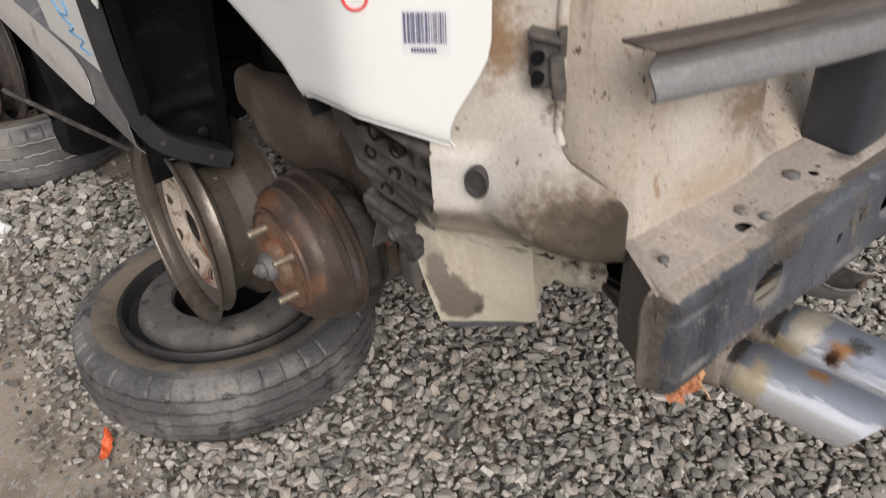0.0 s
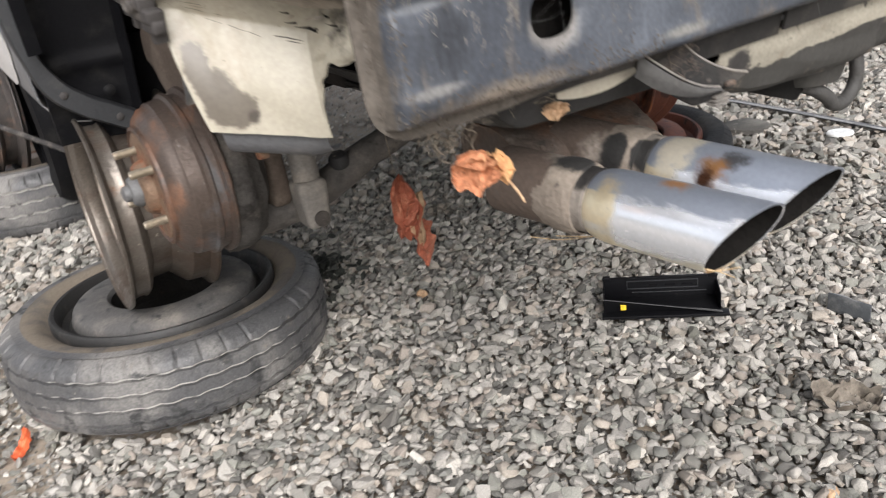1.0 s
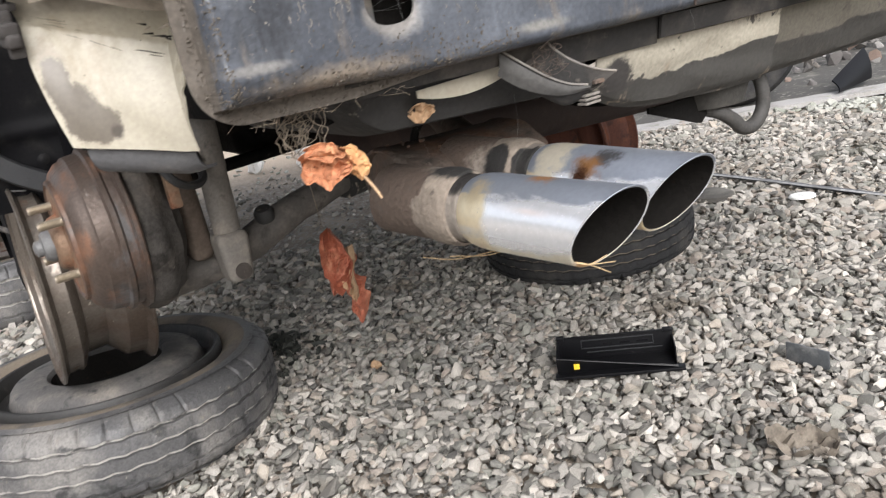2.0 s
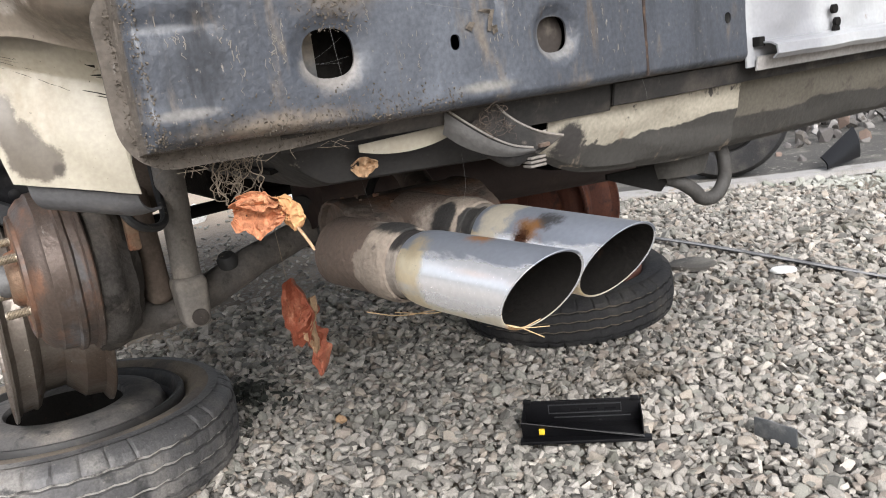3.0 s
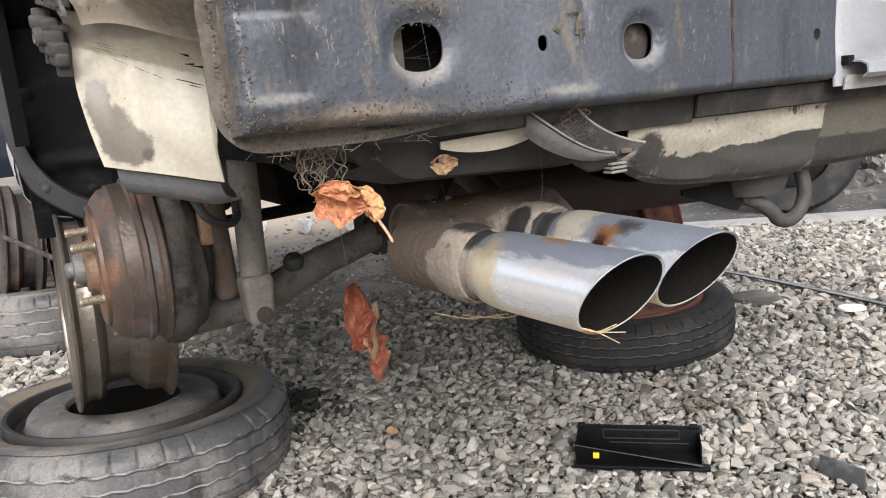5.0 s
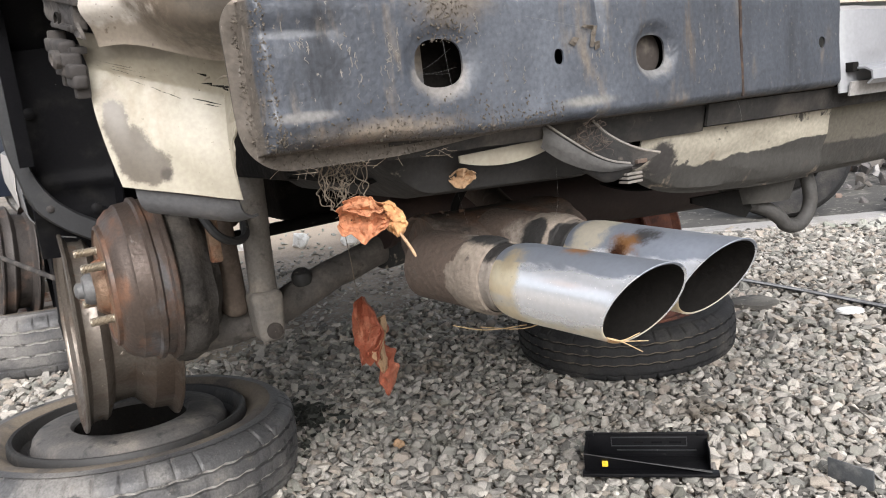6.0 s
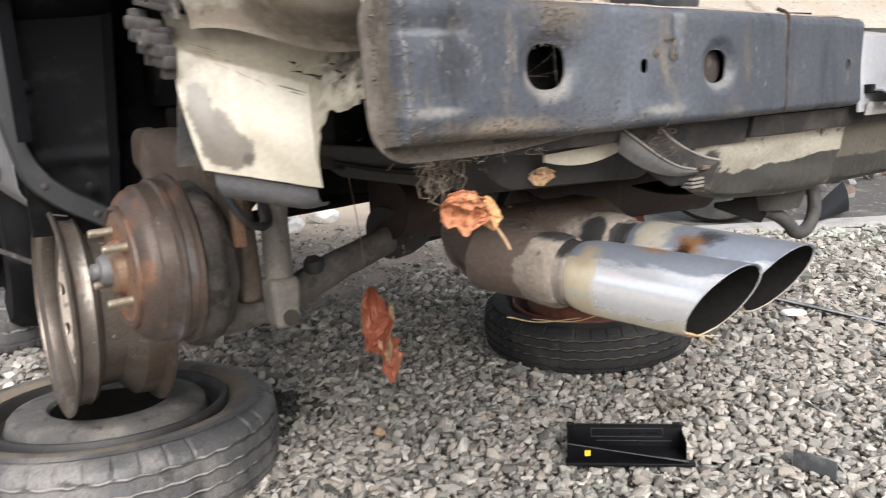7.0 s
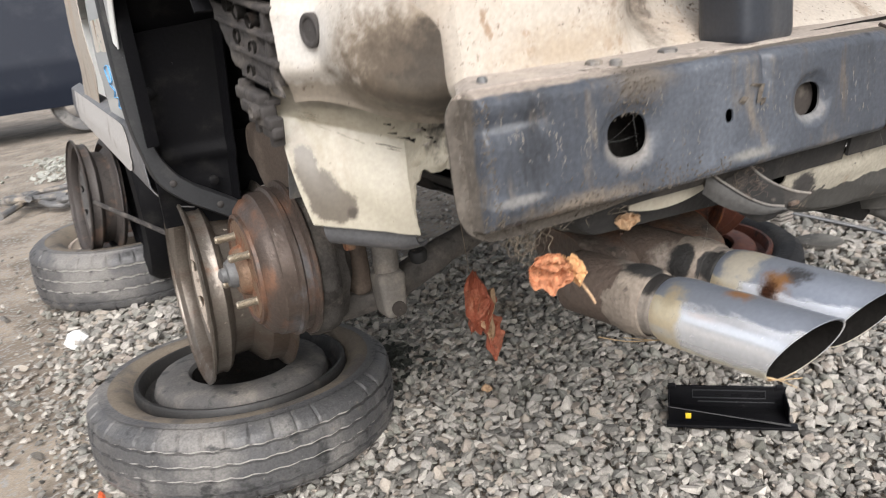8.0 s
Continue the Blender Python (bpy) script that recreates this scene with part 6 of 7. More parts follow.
def make_rim(name, c, axis, R, width, mat, face_mat, label, holes=True):
    """A bare steel wheel standing on its edge; c: its centre, axis: from the face to the back."""
    o = thing(name, (c[0], c[1], c[2] - R), label, "wheel rim", "rims standing as props")
    bm = bmesh.new()
    w = width
    prof = [(R - 0.004, -w / 2), (R, -w / 2 + 0.002), (R - 0.001, -w / 2 + 0.006), (R - 0.009, -w / 2 + 0.009), (R - 0.016, -w / 2 + 0.014), (R - 0.018, -w / 2 + 0.03), (R - 0.015, -w / 2 + 0.036), (R - 0.02, -w / 2 + 0.042), (R - 0.042, -w / 2 + 0.052), (R - 0.045, -w / 2 + 0.085), (R - 0.03, -w / 2 + 0.1), (R - 0.018, -w / 2 + 0.112), (R - 0.016, w / 2 - 0.014), (R - 0.009, w / 2 - 0.009), (R - 0.001, w / 2 - 0.006), (R, w / 2 - 0.002), (R - 0.004, w / 2)]
    inner = [(r - 0.0035, h) for r, h in reversed(prof[1:-1])]
    lathe(bm, prof + inner, c, axis, 96, closed=True)
    rough(bm, 0.0008, 25)
    barrel = part("barrel", bm, mat, o, "steel barrel with bright flange edges")
    bm = bmesh.new()
    d = -w / 2 + 0.05
    lathe(bm, [(R - 0.046, d + 0.01), (R - 0.05, d - 0.004), (R - 0.062, d - 0.016), (R - 0.08, d - 0.02), (R - 0.1, d - 0.012), (0.07, d - 0.004), (0.045, d - 0.01), (0.032, d - 0.014), (0.032, d - 0.01), (0.045, d - 0.006), (0.07, d), (R - 0.1, d - 0.008), (R - 0.08, d - 0.016), (R - 0.062, d - 0.012), (R - 0.05, d + 0.002)], c, axis, 72, closed=True)
    face = part("wheel_face", bm, face_mat, o, "pressed wheel face, rusty")
    if holes:
        a, u, v = frame_of(axis)
        cutters = []
        for k in range(8):
            t = radians(45 * k + 10)
            q = Vector(c) + (u * math.cos(t) + v * math.sin(t)) * (R - 0.085) + a * d
            cc = lathe(bmesh.new(), [(0.0005, -0.04), (0.013, -0.04), (0.013, 0.04), (0.0005, 0.04)], q, a, 16)
            bmesh.ops.remove_doubles(cc, verts=cc.verts, dist=0.0006)
            cutters.append(cc)
        for k in range(4):
            t = radians(90 * k + 30)
            q = Vector(c) + (u * math.cos(t) + v * math.sin(t)) * 0.05 + a * d
            cc = lathe(bmesh.new(), [(0.0005, -0.04), (0.007, -0.04), (0.007, 0.04), (0.0005, 0.04)], q, a, 12)
            bmesh.ops.remove_doubles(cc, verts=cc.verts, dist=0.0006)
            cutters.append(cc)
        cut(face, cutters)
    else:
        bm = bmesh.new()
        lathe(bm, [(0.046, d - 0.004), (0.034, d - 0.012), (0.0005, d - 0.013), (0.0005, d + 0.004), (0.046, d)], c, axis, 32)
        part("hub_cap", bm, face_mat, face)
    return o


make_rim("rim", (-0.127, 0.968, 0.351), (0.997, 0.0, -0.05), 0.181, 0.155, rim_steel, rim_face, "rusty steel rim standing on edge in a tyre")
make_rim("rim", (-0.262, 2.25, 0.33), (0.98, 0.1, -0.12), 0.19, 0.1, rim_dark, disc_grey, "weathered dark steel rim standing on edge")
make_rim("rim", (1.053, 1.012, 0.285), (0.97, 0.2, 0.0), 0.18, 0.14, red_rim, red_rim, "rusty red rim standing on edge", holes=False)
# dark tyre of the front wheel behind the second rim
bm = bmesh.new()
lathe(bm, [(0.17, -0.07), (0.2, -0.08), (0.26, -0.075), (0.28, -0.05), (0.285, 0), (0.28, 0.05), (0.26, 0.075), (0.2, 0.08), (0.17, 0.07)], (-0.1, 2.05, 0.36), (1, 0, 0), 72, closed=True)
fw = thing("tyre", (-0.1, 2.05, 0.075), "black tyre casing under the sill", "tyre")
part("casing", bm, black_plastic, fw)
bm = bmesh.new()
lathe(bm, [(0.0005, 0.0), (0.08, 0.0), (0.15, 0.02), (0.172, 0.05), (0.176, 0.06), (0.168, 0.055)], (-0.1, 2.05, 0.36), (1, 0, 0), 48)
part("wheel_disc", bm, dark_steel, fw)
bm = bmesh.new()
tube(bm, [(-0.285, 1.76, 0.405), (-0.15, 1.33, 0.362), (-0.097, 1.16, 0.342)], 0.006, 8)
rod = tagged(part("metal_rod", bm, dusty_plastic), "thin dark metal rod leaning between two props", "rod")

# ---- litter on the gravel ----
def local(at, rz, rx=0, ry=0):
    return pose(*at, rx, ry, rz)


def plastic_box():
    o = thing("plastic_box", (0.6155, 0.449, 0), "open black plastic glovebox tray with a yellow mark", "plastic box")
    M = local((0.6155, 0.449, 0.013), -43.5, 0, 0)
    W, D, H, w = 0.104, 0.028, 0.044, 0.0022
    for nm, dims in (("back", (-W, W, D - w, D, 0, H)), ("bottom", (-W, W, -D, D, 0, w)), ("end", (-W, -W + w, -D, D, 0, H * 0.9)), ("end", (W - w, W, -D, D, 0, H * 0.8))):
        bm = box(bmesh.new(), *dims, 0.0008, M)
        part("wall" if nm != "bottom" else "base", bm, glossy_black, o)
    # sloping front flap
    bm = bmesh.new()
    sheet(bm, lambda u, v: M @ Vector((-W + 2 * W * u, -D - 0.004 - 0.012 * v, 0.002 + (0.038 - 0.033 * u) * v)), span(0, 1, 10), span(0, 1, 4), 0.002)
    part("front_flap", bm, glossy_black, o)
    bm = bmesh.new()
    tube(bm, [M @ Vector((-W + 2 * W * u, -D - 0.0165, 0.04 - 0.033 * u)) for u in span(0, 1, 10)], 0.0013, 6)
    part("flap_rim", bm, glossy_black, o)
    bm = box(bmesh.new(), -W - 0.004, W + 0.012, -D - 0.022, -D - 0.004, 0.0, 0.006, 0.002, M)
    part("front_lip", bm, glossy_black, o)
    for x0, x1, z0, z1 in ((-0.06, 0.07, 0.037, 0.0385), (-0.06, 0.07, 0.021, 0.0225), (-0.06, -0.0585, 0.021, 0.0385), (0.0685, 0.07, 0.021, 0.0385), (-0.05, 0.085, 0.013, 0.0145)):
        bm = box(bmesh.new(), x0, x1, D - w - 0.003, D - w - 0.0002, z0, z1, 0.0003, M)
        part("moulding", bm, trim_grey, o)
    bm = box(bmesh.new(), -W - 0.001, W + 0.001, D - 0.004, D + 0.0015, H - 0.002, H + 0.0015, 0.001, M)
    part("top_rim", bm, glossy_black, o)
    bm = box(bmesh.new(), -W + 0.03, -W + 0.04, -D - 0.0155, -D - 0.0125, 0.016, 0.026, 0.0004, M)
    part("mark", bm, yellow_mark, o, "small yellow square mark")
    for sx in (-0.93, 0.9):
        bm = box(bmesh.new(), W * sx - 0.007, W * sx + 0.007, D - 0.006, D + 0.002, H - 0.003, H + 0.005, 0.0015, M)
        part("hinge", bm, glossy_black, o)
    for k in range(3):
        bm = box(bmesh.new(), -0.02 + 0.03 * k, -0.004 + 0.032 * k, D - w - 0.001, D - w - 0.0003, 0.026, 0.03, 0, M)
        part("moulding", bm, black_plastic, o)


plastic_box()
grey_plate = thing("grey_plate", (0.826, 0.202, 0), "broken grey plastic corner piece", "plastic piece")
bm = bmesh.new()
M = local((0.814, 0.203, 0.0), -86)
box(bm, -0.037, 0.037, -0.002, 0.002, 0, 0.034, 0.001, M)
part("face", bm, surface("dull_grey", (0.07, 0.075, 0.08), [((0.14, 0.14, 0.14), 30, 0.5, 0.7, ONE, None)], 0.5), grey_plate)
bm = bmesh.new()
sheet(bm, lambda u, v: M @ Vector((-0.036 + 0.072 * u, 0.002 + 0.055 * v * (1 - 0.4 * u), 0.033 - 0.03 * v)), span(0, 1, 6), span(0, 1, 6), 0.002)
part("wing", bm, sheet_grey, grey_plate)


def leaf_sheet(bm, c, along, across, length, width, curl, seed, lobes=4):
    c, a, b = Vector(c), Vector(along).normalized(), Vector(across).normalized()
    n = a.cross(b).normalized()
    def f(u, v):
        w = width * (math.sin(math.pi * min(1, u * 0.93 + 0.05)) ** 0.6) * (1 + 0.1 * math.sin(u * lobes * 6.3 + seed) + 0.45 * noise.noise(Vector((u * 5, seed, v > 0))) * (1 if v > 0 else 0.7))
        z = curl * (v * v) * width + 0.1 * length * math.sin(u * 3 + seed) + 0.34 * width * noise.noise(Vector((u * 5, v * 2.5, seed))) + 0.12 * width * noise.noise(Vector((u * 13, v * 7, seed)))
        return c + a * (u - 0.5) * length + b * v * w / 2 + n * z
    return sheet(bm, f, span(0, 1, 26), span(-1, 1, 16), 0.0004)


hung = thing("orange_leaf", (-0.03, 0.03, 0.59), "curled dry orange leaf caught under the crossmember", "leaf", "dry leaves")
bm = bmesh.new()
leaf_sheet(bm, (-0.04, 0.026, 0.59), (0.8, -0.5, -0.12), (0.12, 0.05, 1), 0.036, 0.03, 0.35, 1.0, 2)
part("blade", bm, leaf_orange, hung)
bm = bmesh.new()
leaf_sheet(bm, (-0.04, 0.023, 0.599), (0.8, -0.5, -0.1), (-0.1, 0.3, 1), 0.028, 0.014, 0.6, 8.0, 2)
part("blade", bm, leaf_orange, hung)
bm = bmesh.new()
leaf_sheet(bm, (-0.042, 0.028, 0.583), (0.8, -0.45, -0.1), (0.1, -0.2, 1), 0.03, 0.016, -0.5, 9.0, 2)
part("blade", bm, leaf_orange, hung)
bm = bmesh.new()
leaf_sheet(bm, (-0.025, 0.016, 0.587), (0.25, -0.2, -1), (0.8, -0.6, 0.1), 0.028, 0.02, -0.6, 2.0, 1)
part("curled_lobe", bm, surface("leaf_pale", (0.58, 0.33, 0.15), [((0.45, 0.18, 0.07), 60, 0.45, 0.7, ONE, None), ((0.12, 0.06, 0.03), 200, 0.66, 0.72, ONE, None)], 0.65, bump=(200, 0.5)), hung)
bm = bmesh.new()
tube(bm, smooth_path([(-0.018, 0.015, 0.576), (-0.014, 0.01, 0.566), (-0.011, 0.008, 0.558)], 4), [0.0012] * 8 + [0.0006], 6)
part("stalk", bm, leaf_tan, hung)
twigs = thing("twig_bundle", (-0.045, 0.045, 0.62), "tangle of dry twigs and roots hanging below the crossmember", "twigs")
rng = random.Random(5)
for k in range(32):
    p = Vector((-0.043 + rng.gauss(0, 0.009), 0.045 + rng.uniform(-0.012, 0.012), 0.634))
    pts = [p]
    for i in range(7):
        p = p + Vector((rng.gauss(-0.0006, 0.004) - 0.12 * (p.x + 0.044 + 0.0012 * i), rng.gauss(0, 0.0025), -rng.uniform(0.001, 0.0085)))
        pts.append(p)
    bm = bmesh.new()
    tube(bm, smooth_path(pts, 3), rng.choice((0.00012, 0.00016, 0.0002, 0.0003, 0.00045)), 5)
    part("twig", bm, twig_bark, twigs)
for k in range(26):
    p = Vector((rng.uniform(-0.1, 0.03), rng.uniform(0.004, 0.03), 0.6335))
    bm = bmesh.new()
    tube(bm, smooth_path([p, p + Vector((rng.uniform(-0.008, 0.008), 0, -rng.uniform(0.001, 0.004))), p + Vector((rng.uniform(-0.014, 0.014), 0, -rng.uniform(0.002, 0.008)))], 3), 0.00014, 4)
    part("twig", bm, twig_bark, twigs)
low = thing("red_leaf", (0.16, 0.5, 0.33), "red-brown dry leaves hanging on a thread", "leaf", "dry leaves")
LX, LY, LZ = 0.174, 0.53, 0.322
bm = bmesh.new()
leaf_sheet(bm, (LX - 0.006, LY + 0.004, LZ + 0.03), (0.06, -0.05, -1), (0.8, -0.55, 0.1), 0.1, 0.042, 0.6, 3.0, 3)
part("blade", bm, leaf_red, low)
bm = bmesh.new()
leaf_sheet(bm, (LX - 0.008, LY, LZ + 0.005), (-0.5, 0.3, -1), (0.8, -0.5, -0.2), 0.07, 0.035, -0.6, 7.0, 2)
part("blade", bm, leaf_red, low)
bm = bmesh.new()
leaf_sheet(bm, (LX + 0.005, LY - 0.004, LZ - 0.035), (0.12, -0.05, -1), (0.7, -0.5, 0.3), 0.075, 0.034, -0.5, 4.5, 2)
part("blade", bm, leaf_red, low)
bm = bmesh.new()
leaf_sheet(bm, (LX + 0.014, LY - 0.004, LZ + 0.005), (0.1, 0.1, -1), (0.3, -0.9, 0.1), 0.085, 0.024, 0.5, 5.5, 2)
part("blade", bm, leaf_tan, low)
bm = bmesh.new()
tube(bm, smooth_path([(LX - 0.03, LY + 0.02, 0.6), (LX - 0.02, LY + 0.01, 0.48), (LX - 0.016, LY + 0.008, LZ + 0.08)], 5), 0.0006, 5)
part("thread", bm, twig_bark, low)
knob = thing("small_leaf", (0.061, 0.055, 0.606), "small tan leaf stuck on the floor pan", "leaf", "dry leaves")
bm = bmesh.new()
leaf_sheet(bm, (0.061, 0.05, 0.607), (0.8, -0.4, 0.05), (0, -0.3, 1), 0.022, 0.016, 0.4, 6.0, 1)
part("blade", bm, leaf_tan, knob)
fallen = thing("orange_leaf", (-0.451, 0.932, 0), "bright orange fallen leaf on the soil", "leaf", "dry leaves")
bm = bmesh.new()
leaf_sheet(bm, (-0.451, 0.932, 0.016), (0.55, 0.9, 0.25), (0.8, -0.5, 0.2), 0.062, 0.02, 0.5, 0.4, 2)
part("blade", bm, surface("leaf_bright", (0.75, 0.14, 0.05), [((0.5, 0.1, 0.05), 60, 0.5, 0.7, ONE, None)], 0.6), fallen)
rag = thing("leaf_litter", (0.584, 0.068, 0), "grey-brown withered leaf on the gravel", "leaf")
bm = bmesh.new()
leaf_sheet(bm, (0.584, 0.068, 0.02), (0.75, -0.65, 0), (0.6, 0.7, 0.1), 0.095, 0.06, 0.25, 2.6, 1)
part("blade", bm, surface("dead_leaf", (0.17, 0.145, 0.115), [((0.09, 0.075, 0.06), 40, 0.45, 0.7, ONE, None)], 0.8), rag)
chip = thing("tan_stone", (0.406, -0.022, 0), "small rusty brown stone chip", "stone")
bm = bmesh.new()
bmesh.ops.create_icosphere(bm, subdivisions=2, radius=0.011)
bmesh.ops.transform(bm, matrix=pose(0.406, -0.022, 0.012, 20, 10, 30) @ Matrix.Diagonal((1.3, 1, 0.7, 1)), verts=bm.verts)
rough(bm, 0.004, 60)
part("stone", bm, leaf_tan, chip, smooth=0)
chip = thing("tan_stone", (0.323, 0.828, 0), "small yellowish brown stone among the gravel", "stone")
bm = bmesh.new()
bmesh.ops.create_icosphere(bm, subdivisions=2, radius=0.012)
bmesh.ops.transform(bm, matrix=pose(0.323, 0.828, 0.016, 10, 30, 70) @ Matrix.Diagonal((1.2, 1, 0.8, 1)), verts=bm.verts)
rough(bm, 0.004, 60)
part("stone", bm, leaf_tan, chip, smooth=0)

mould = thing("leaf_mould", (0.24, 1.1, 0), "clump of black rotted leaves beside the tyre", "leaf litter")
rng = random.Random(31)
bm = bmesh.new()
for k in range(70):
    a, r = rng.uniform(0, 6.28), abs(rng.gauss(0, 0.06))
    leaf_sheet(bm, (0.235 + r * math.cos(a) * 0.8, 1.1 + r * math.sin(a) * 1.5, rng.uniform(0.012, 0.03)), (rng.uniform(-1, 1), rng.uniform(-1, 1), rng.uniform(-0.4, 0.4)), (rng.uniform(-1, 1), rng.uniform(-1, 1), rng.uniform(0.1, 0.8)), rng.uniform(0.015, 0.035), rng.uniform(0.008, 0.018), 0.5, k, 2)
part("leaves", bm, surface("black_leaf", (0.02, 0.022, 0.018), [((0.05, 0.05, 0.04), 60, 0.5, 0.7, ONE, None)], 0.7), mould)

# flat grey strip, flat slab, white lid on the far gravel
bm = bmesh.new()
sheet(bm, lambda u, v: (1.654 + 0.02 * math.sin(u * 5) + 0.022 * v, 1.5 - 1.9 * u, 0.016 + 0.006 * math.sin(v * 3.1) + 0.004 * math.sin(u * 9)), span(0, 1, 50), span(0, 1, 5), 0.003)
trim_strip = tagged(part("rubber_strip", bm, surface("strip", (0.09, 0.09, 0.095), [((0.35, 0.34, 0.33), 20, 0.5, 0.68, (1, 0.1, 1), None)], 0.45)), "long grey trim strip lying on the gravel", "trim strip")
bm = bmesh.new()
sheet(bm, lambda u, v: (1.646 + 0.02 * math.sin(u * 5) + 0.009 * v, 1.5 - 1.9 * u, 0.0215 + 0.003 * math.sin(v * 3.1) + 0.004 * math.sin(u * 9)), span(0, 1, 50), span(0, 1, 3), 0.002)
part("pale_edge", bm, strip_pale, trim_strip, "pale edge of the strip")
slab = thing("flat_slab", (1.517, 0.942, 0), "flat rounded grey slab on the gravel", "slab")
bm = bmesh.new()
lathe(bm, [(0.0005, 0.022), (0.055, 0.022), (0.062, 0.018), (0.062, 0.006), (0.0005, 0.004)], (0, 0, 0), (0, 0, 1), 24)
bmesh.ops.transform(bm, matrix=pose(1.517, 0.942, 0.0, 0, 0, -55) @ Matrix.Diagonal((1.15, 0.8, 1, 1)), verts=bm.verts)
rough(bm, 0.006, 12)
part("slab", bm, tarmac, slab)
lid = thing("white_lid", (1.592, 0.697, 0), "small white plastic lid on the gravel", "lid")
bm = bmesh.new()
lathe(bm, [(0.0005, 0.02), (0.03, 0.021), (0.034, 0.017), (0.034, 0.012)], (1.592, 0.697, 0), (0.05, 0.1, 1), 28)
part("lid", bm, white_litter, lid)

# ---- further off ----
bm = bmesh.new()
sheet(bm, lambda u, v: (1.7 + 5 * u + 3.2 * v + 0.1, 2.13 - 3.7 * u + 2.3 * v + 0.07, 0.008), span(0, 1, 20), span(0, 1, 6), 0.004)
tagged(part("road", bm, tarmac), "dark worn tarmac strewn with rubble behind the gravel", "road", kind="structure")
bm = bmesh.new()
sheet(bm, lambda u, v: (1.7 + 5 * u + 0.1 * v, 2.13 - 3.7 * u + 0.075 * v, 0.018 + 0.004 * noise.noise(Vector((u * 30, v, 0)))), span(0, 1, 60), span(0, 1, 3), 0.02)
tagged(part("kerb", bm, kerb_stone), "low pale concrete edging behind the gravel", "kerb", kind="structure")
panel_far = thing("black_panel", (2.98, 1.32, 0), "bent black plastic panel lying on the ground", "panel")
bm = bmesh.new()
sheet(bm, lambda u, v: (2.84 + 0.3 * u + 0.03 * v, 1.31 + 0.03 * u + 0.05 * v * v, 0.03 + 0.13 * v * (0.35 + 0.65 * u)), span(0, 1, 8), span(0, 1, 6), 0.006)
part("panel", bm, glossy_black, panel_far)
bm = bmesh.new()
lathe(bm, [(0.17, -0.07), (0.2, -0.08), (0.26, -0.075), (0.28, -0.05), (0.285, 0), (0.28, 0.05), (0.26, 0.075), (0.2, 0.08), (0.17, 0.07)], (2.69, 1.71, 0.29), (0.8, 0.6, 0), 60, closed=True)
ft = thing("upright_tyre", (2.69, 1.71, 0), "black tyre standing upright behind the car", "tyre")
part("casing", bm, rubber_black, ft)
bm = bmesh.new()
lathe(bm, [(0.0005, -0.02), (0.1, -0.02), (0.165, -0.03), (0.17, 0.05), (0.0005, 0.05)], (2.69, 1.71, 0.29), (0.8, 0.6, 0), 40)
part("wheel_disc", bm, dark_steel, ft)


def far_car():
    o = thing("parked_car", (-0.9, 8.4, 0), "dark navy parked car across the yard", "car")
    bm = bmesh.new()
    def f(u, v):
        prof = ((0.0, 0.27), (-0.03, 0.45), (-0.02, 0.7), (0.05, 0.86), (0.25, 1.35), (0.8, 1.42), (1.35, 1.35), (1.55, 0.86), (1.62, 0.7), (1.63, 0.45), (1.6, 0.27))
        k = v * (len(prof) - 1)
        i = min(int(k), len(prof) - 2)
        py, pz = (prof[i][j] + (prof[i + 1][j] - prof[i][j]) * (k - i) for j in (0, 1))
        lim = 1 - 0.3 * max(0, pz - 0.86) * (2 * abs(u - 0.5)) ** 3
        return (-2.9 + 3.7 * (0.5 + (u - 0.5) * lim), 7.6 + py, 0.3 + (pz - 0.3) * (1 - 0.45 * ease(0.75, 1, abs(2 * u - 1)) * (pz > 0.8)))
    sheet(bm, f, span(0, 1, 40), span(0, 1, 40), 0.01)
    part("body", bm, navy_paint, o)
    for wx in (-2.2, 0.1):
        bm = bmesh.new()
        lathe(bm, [(0.18, -0.08), (0.28, -0.09), (0.3, -0.06), (0.3, 0.06), (0.28, 0.09), (0.18, 0.08)], (wx, 7.75, 0.3), (0, 1, 0), 40, closed=True)
        part("wheel", bm, rubber, o)


far_car()
rng = random.Random(8)
junk = thing("scrap_part", (-0.45, 4.1, 0), "grey bent metal scrap on the ground", "scrap")
for k in range(4):
    bm = bmesh.new()
    pts = [Vector((-0.75 + 0.5 * rng.random() + 0.1 * i, 3.9 + 0.5 * rng.random(), 0.02 + 0.06 * rng.random())) for i in range(5)]
    tube(bm, smooth_path(pts, 5), 0.018, 8)
    part("bent_tube", bm, grey_metal, junk)
for k, (px, py, s) in enumerate(((1.55, 3.45, 0.07), (1.42, 3.6, 0.05), (1.1, 3.5, 0.05), (1.3, 3.3, 0.04), (0.9, 3.8, 0.06), (-0.42, 1.85, 0.03))):
    bm = bmesh.new()
    bmesh.ops.create_icosphere(bm, subdivisions=2, radius=s)
    bmesh.ops.transform(bm, matrix=pose(px, py, s * 0.4, 30 * k, 20, 50 * k) @ Matrix.Diagonal((1.4, 1, 0.7, 1)), verts=bm.verts)
    rough(bm, s * 0.5, 0.9 / s)
    rub = thing("rubble", (px, py, 0), "pale lump of broken concrete rubble", "rubble", "rubble lumps")
    part("lump", bm, white_litter, rub, smooth=0)

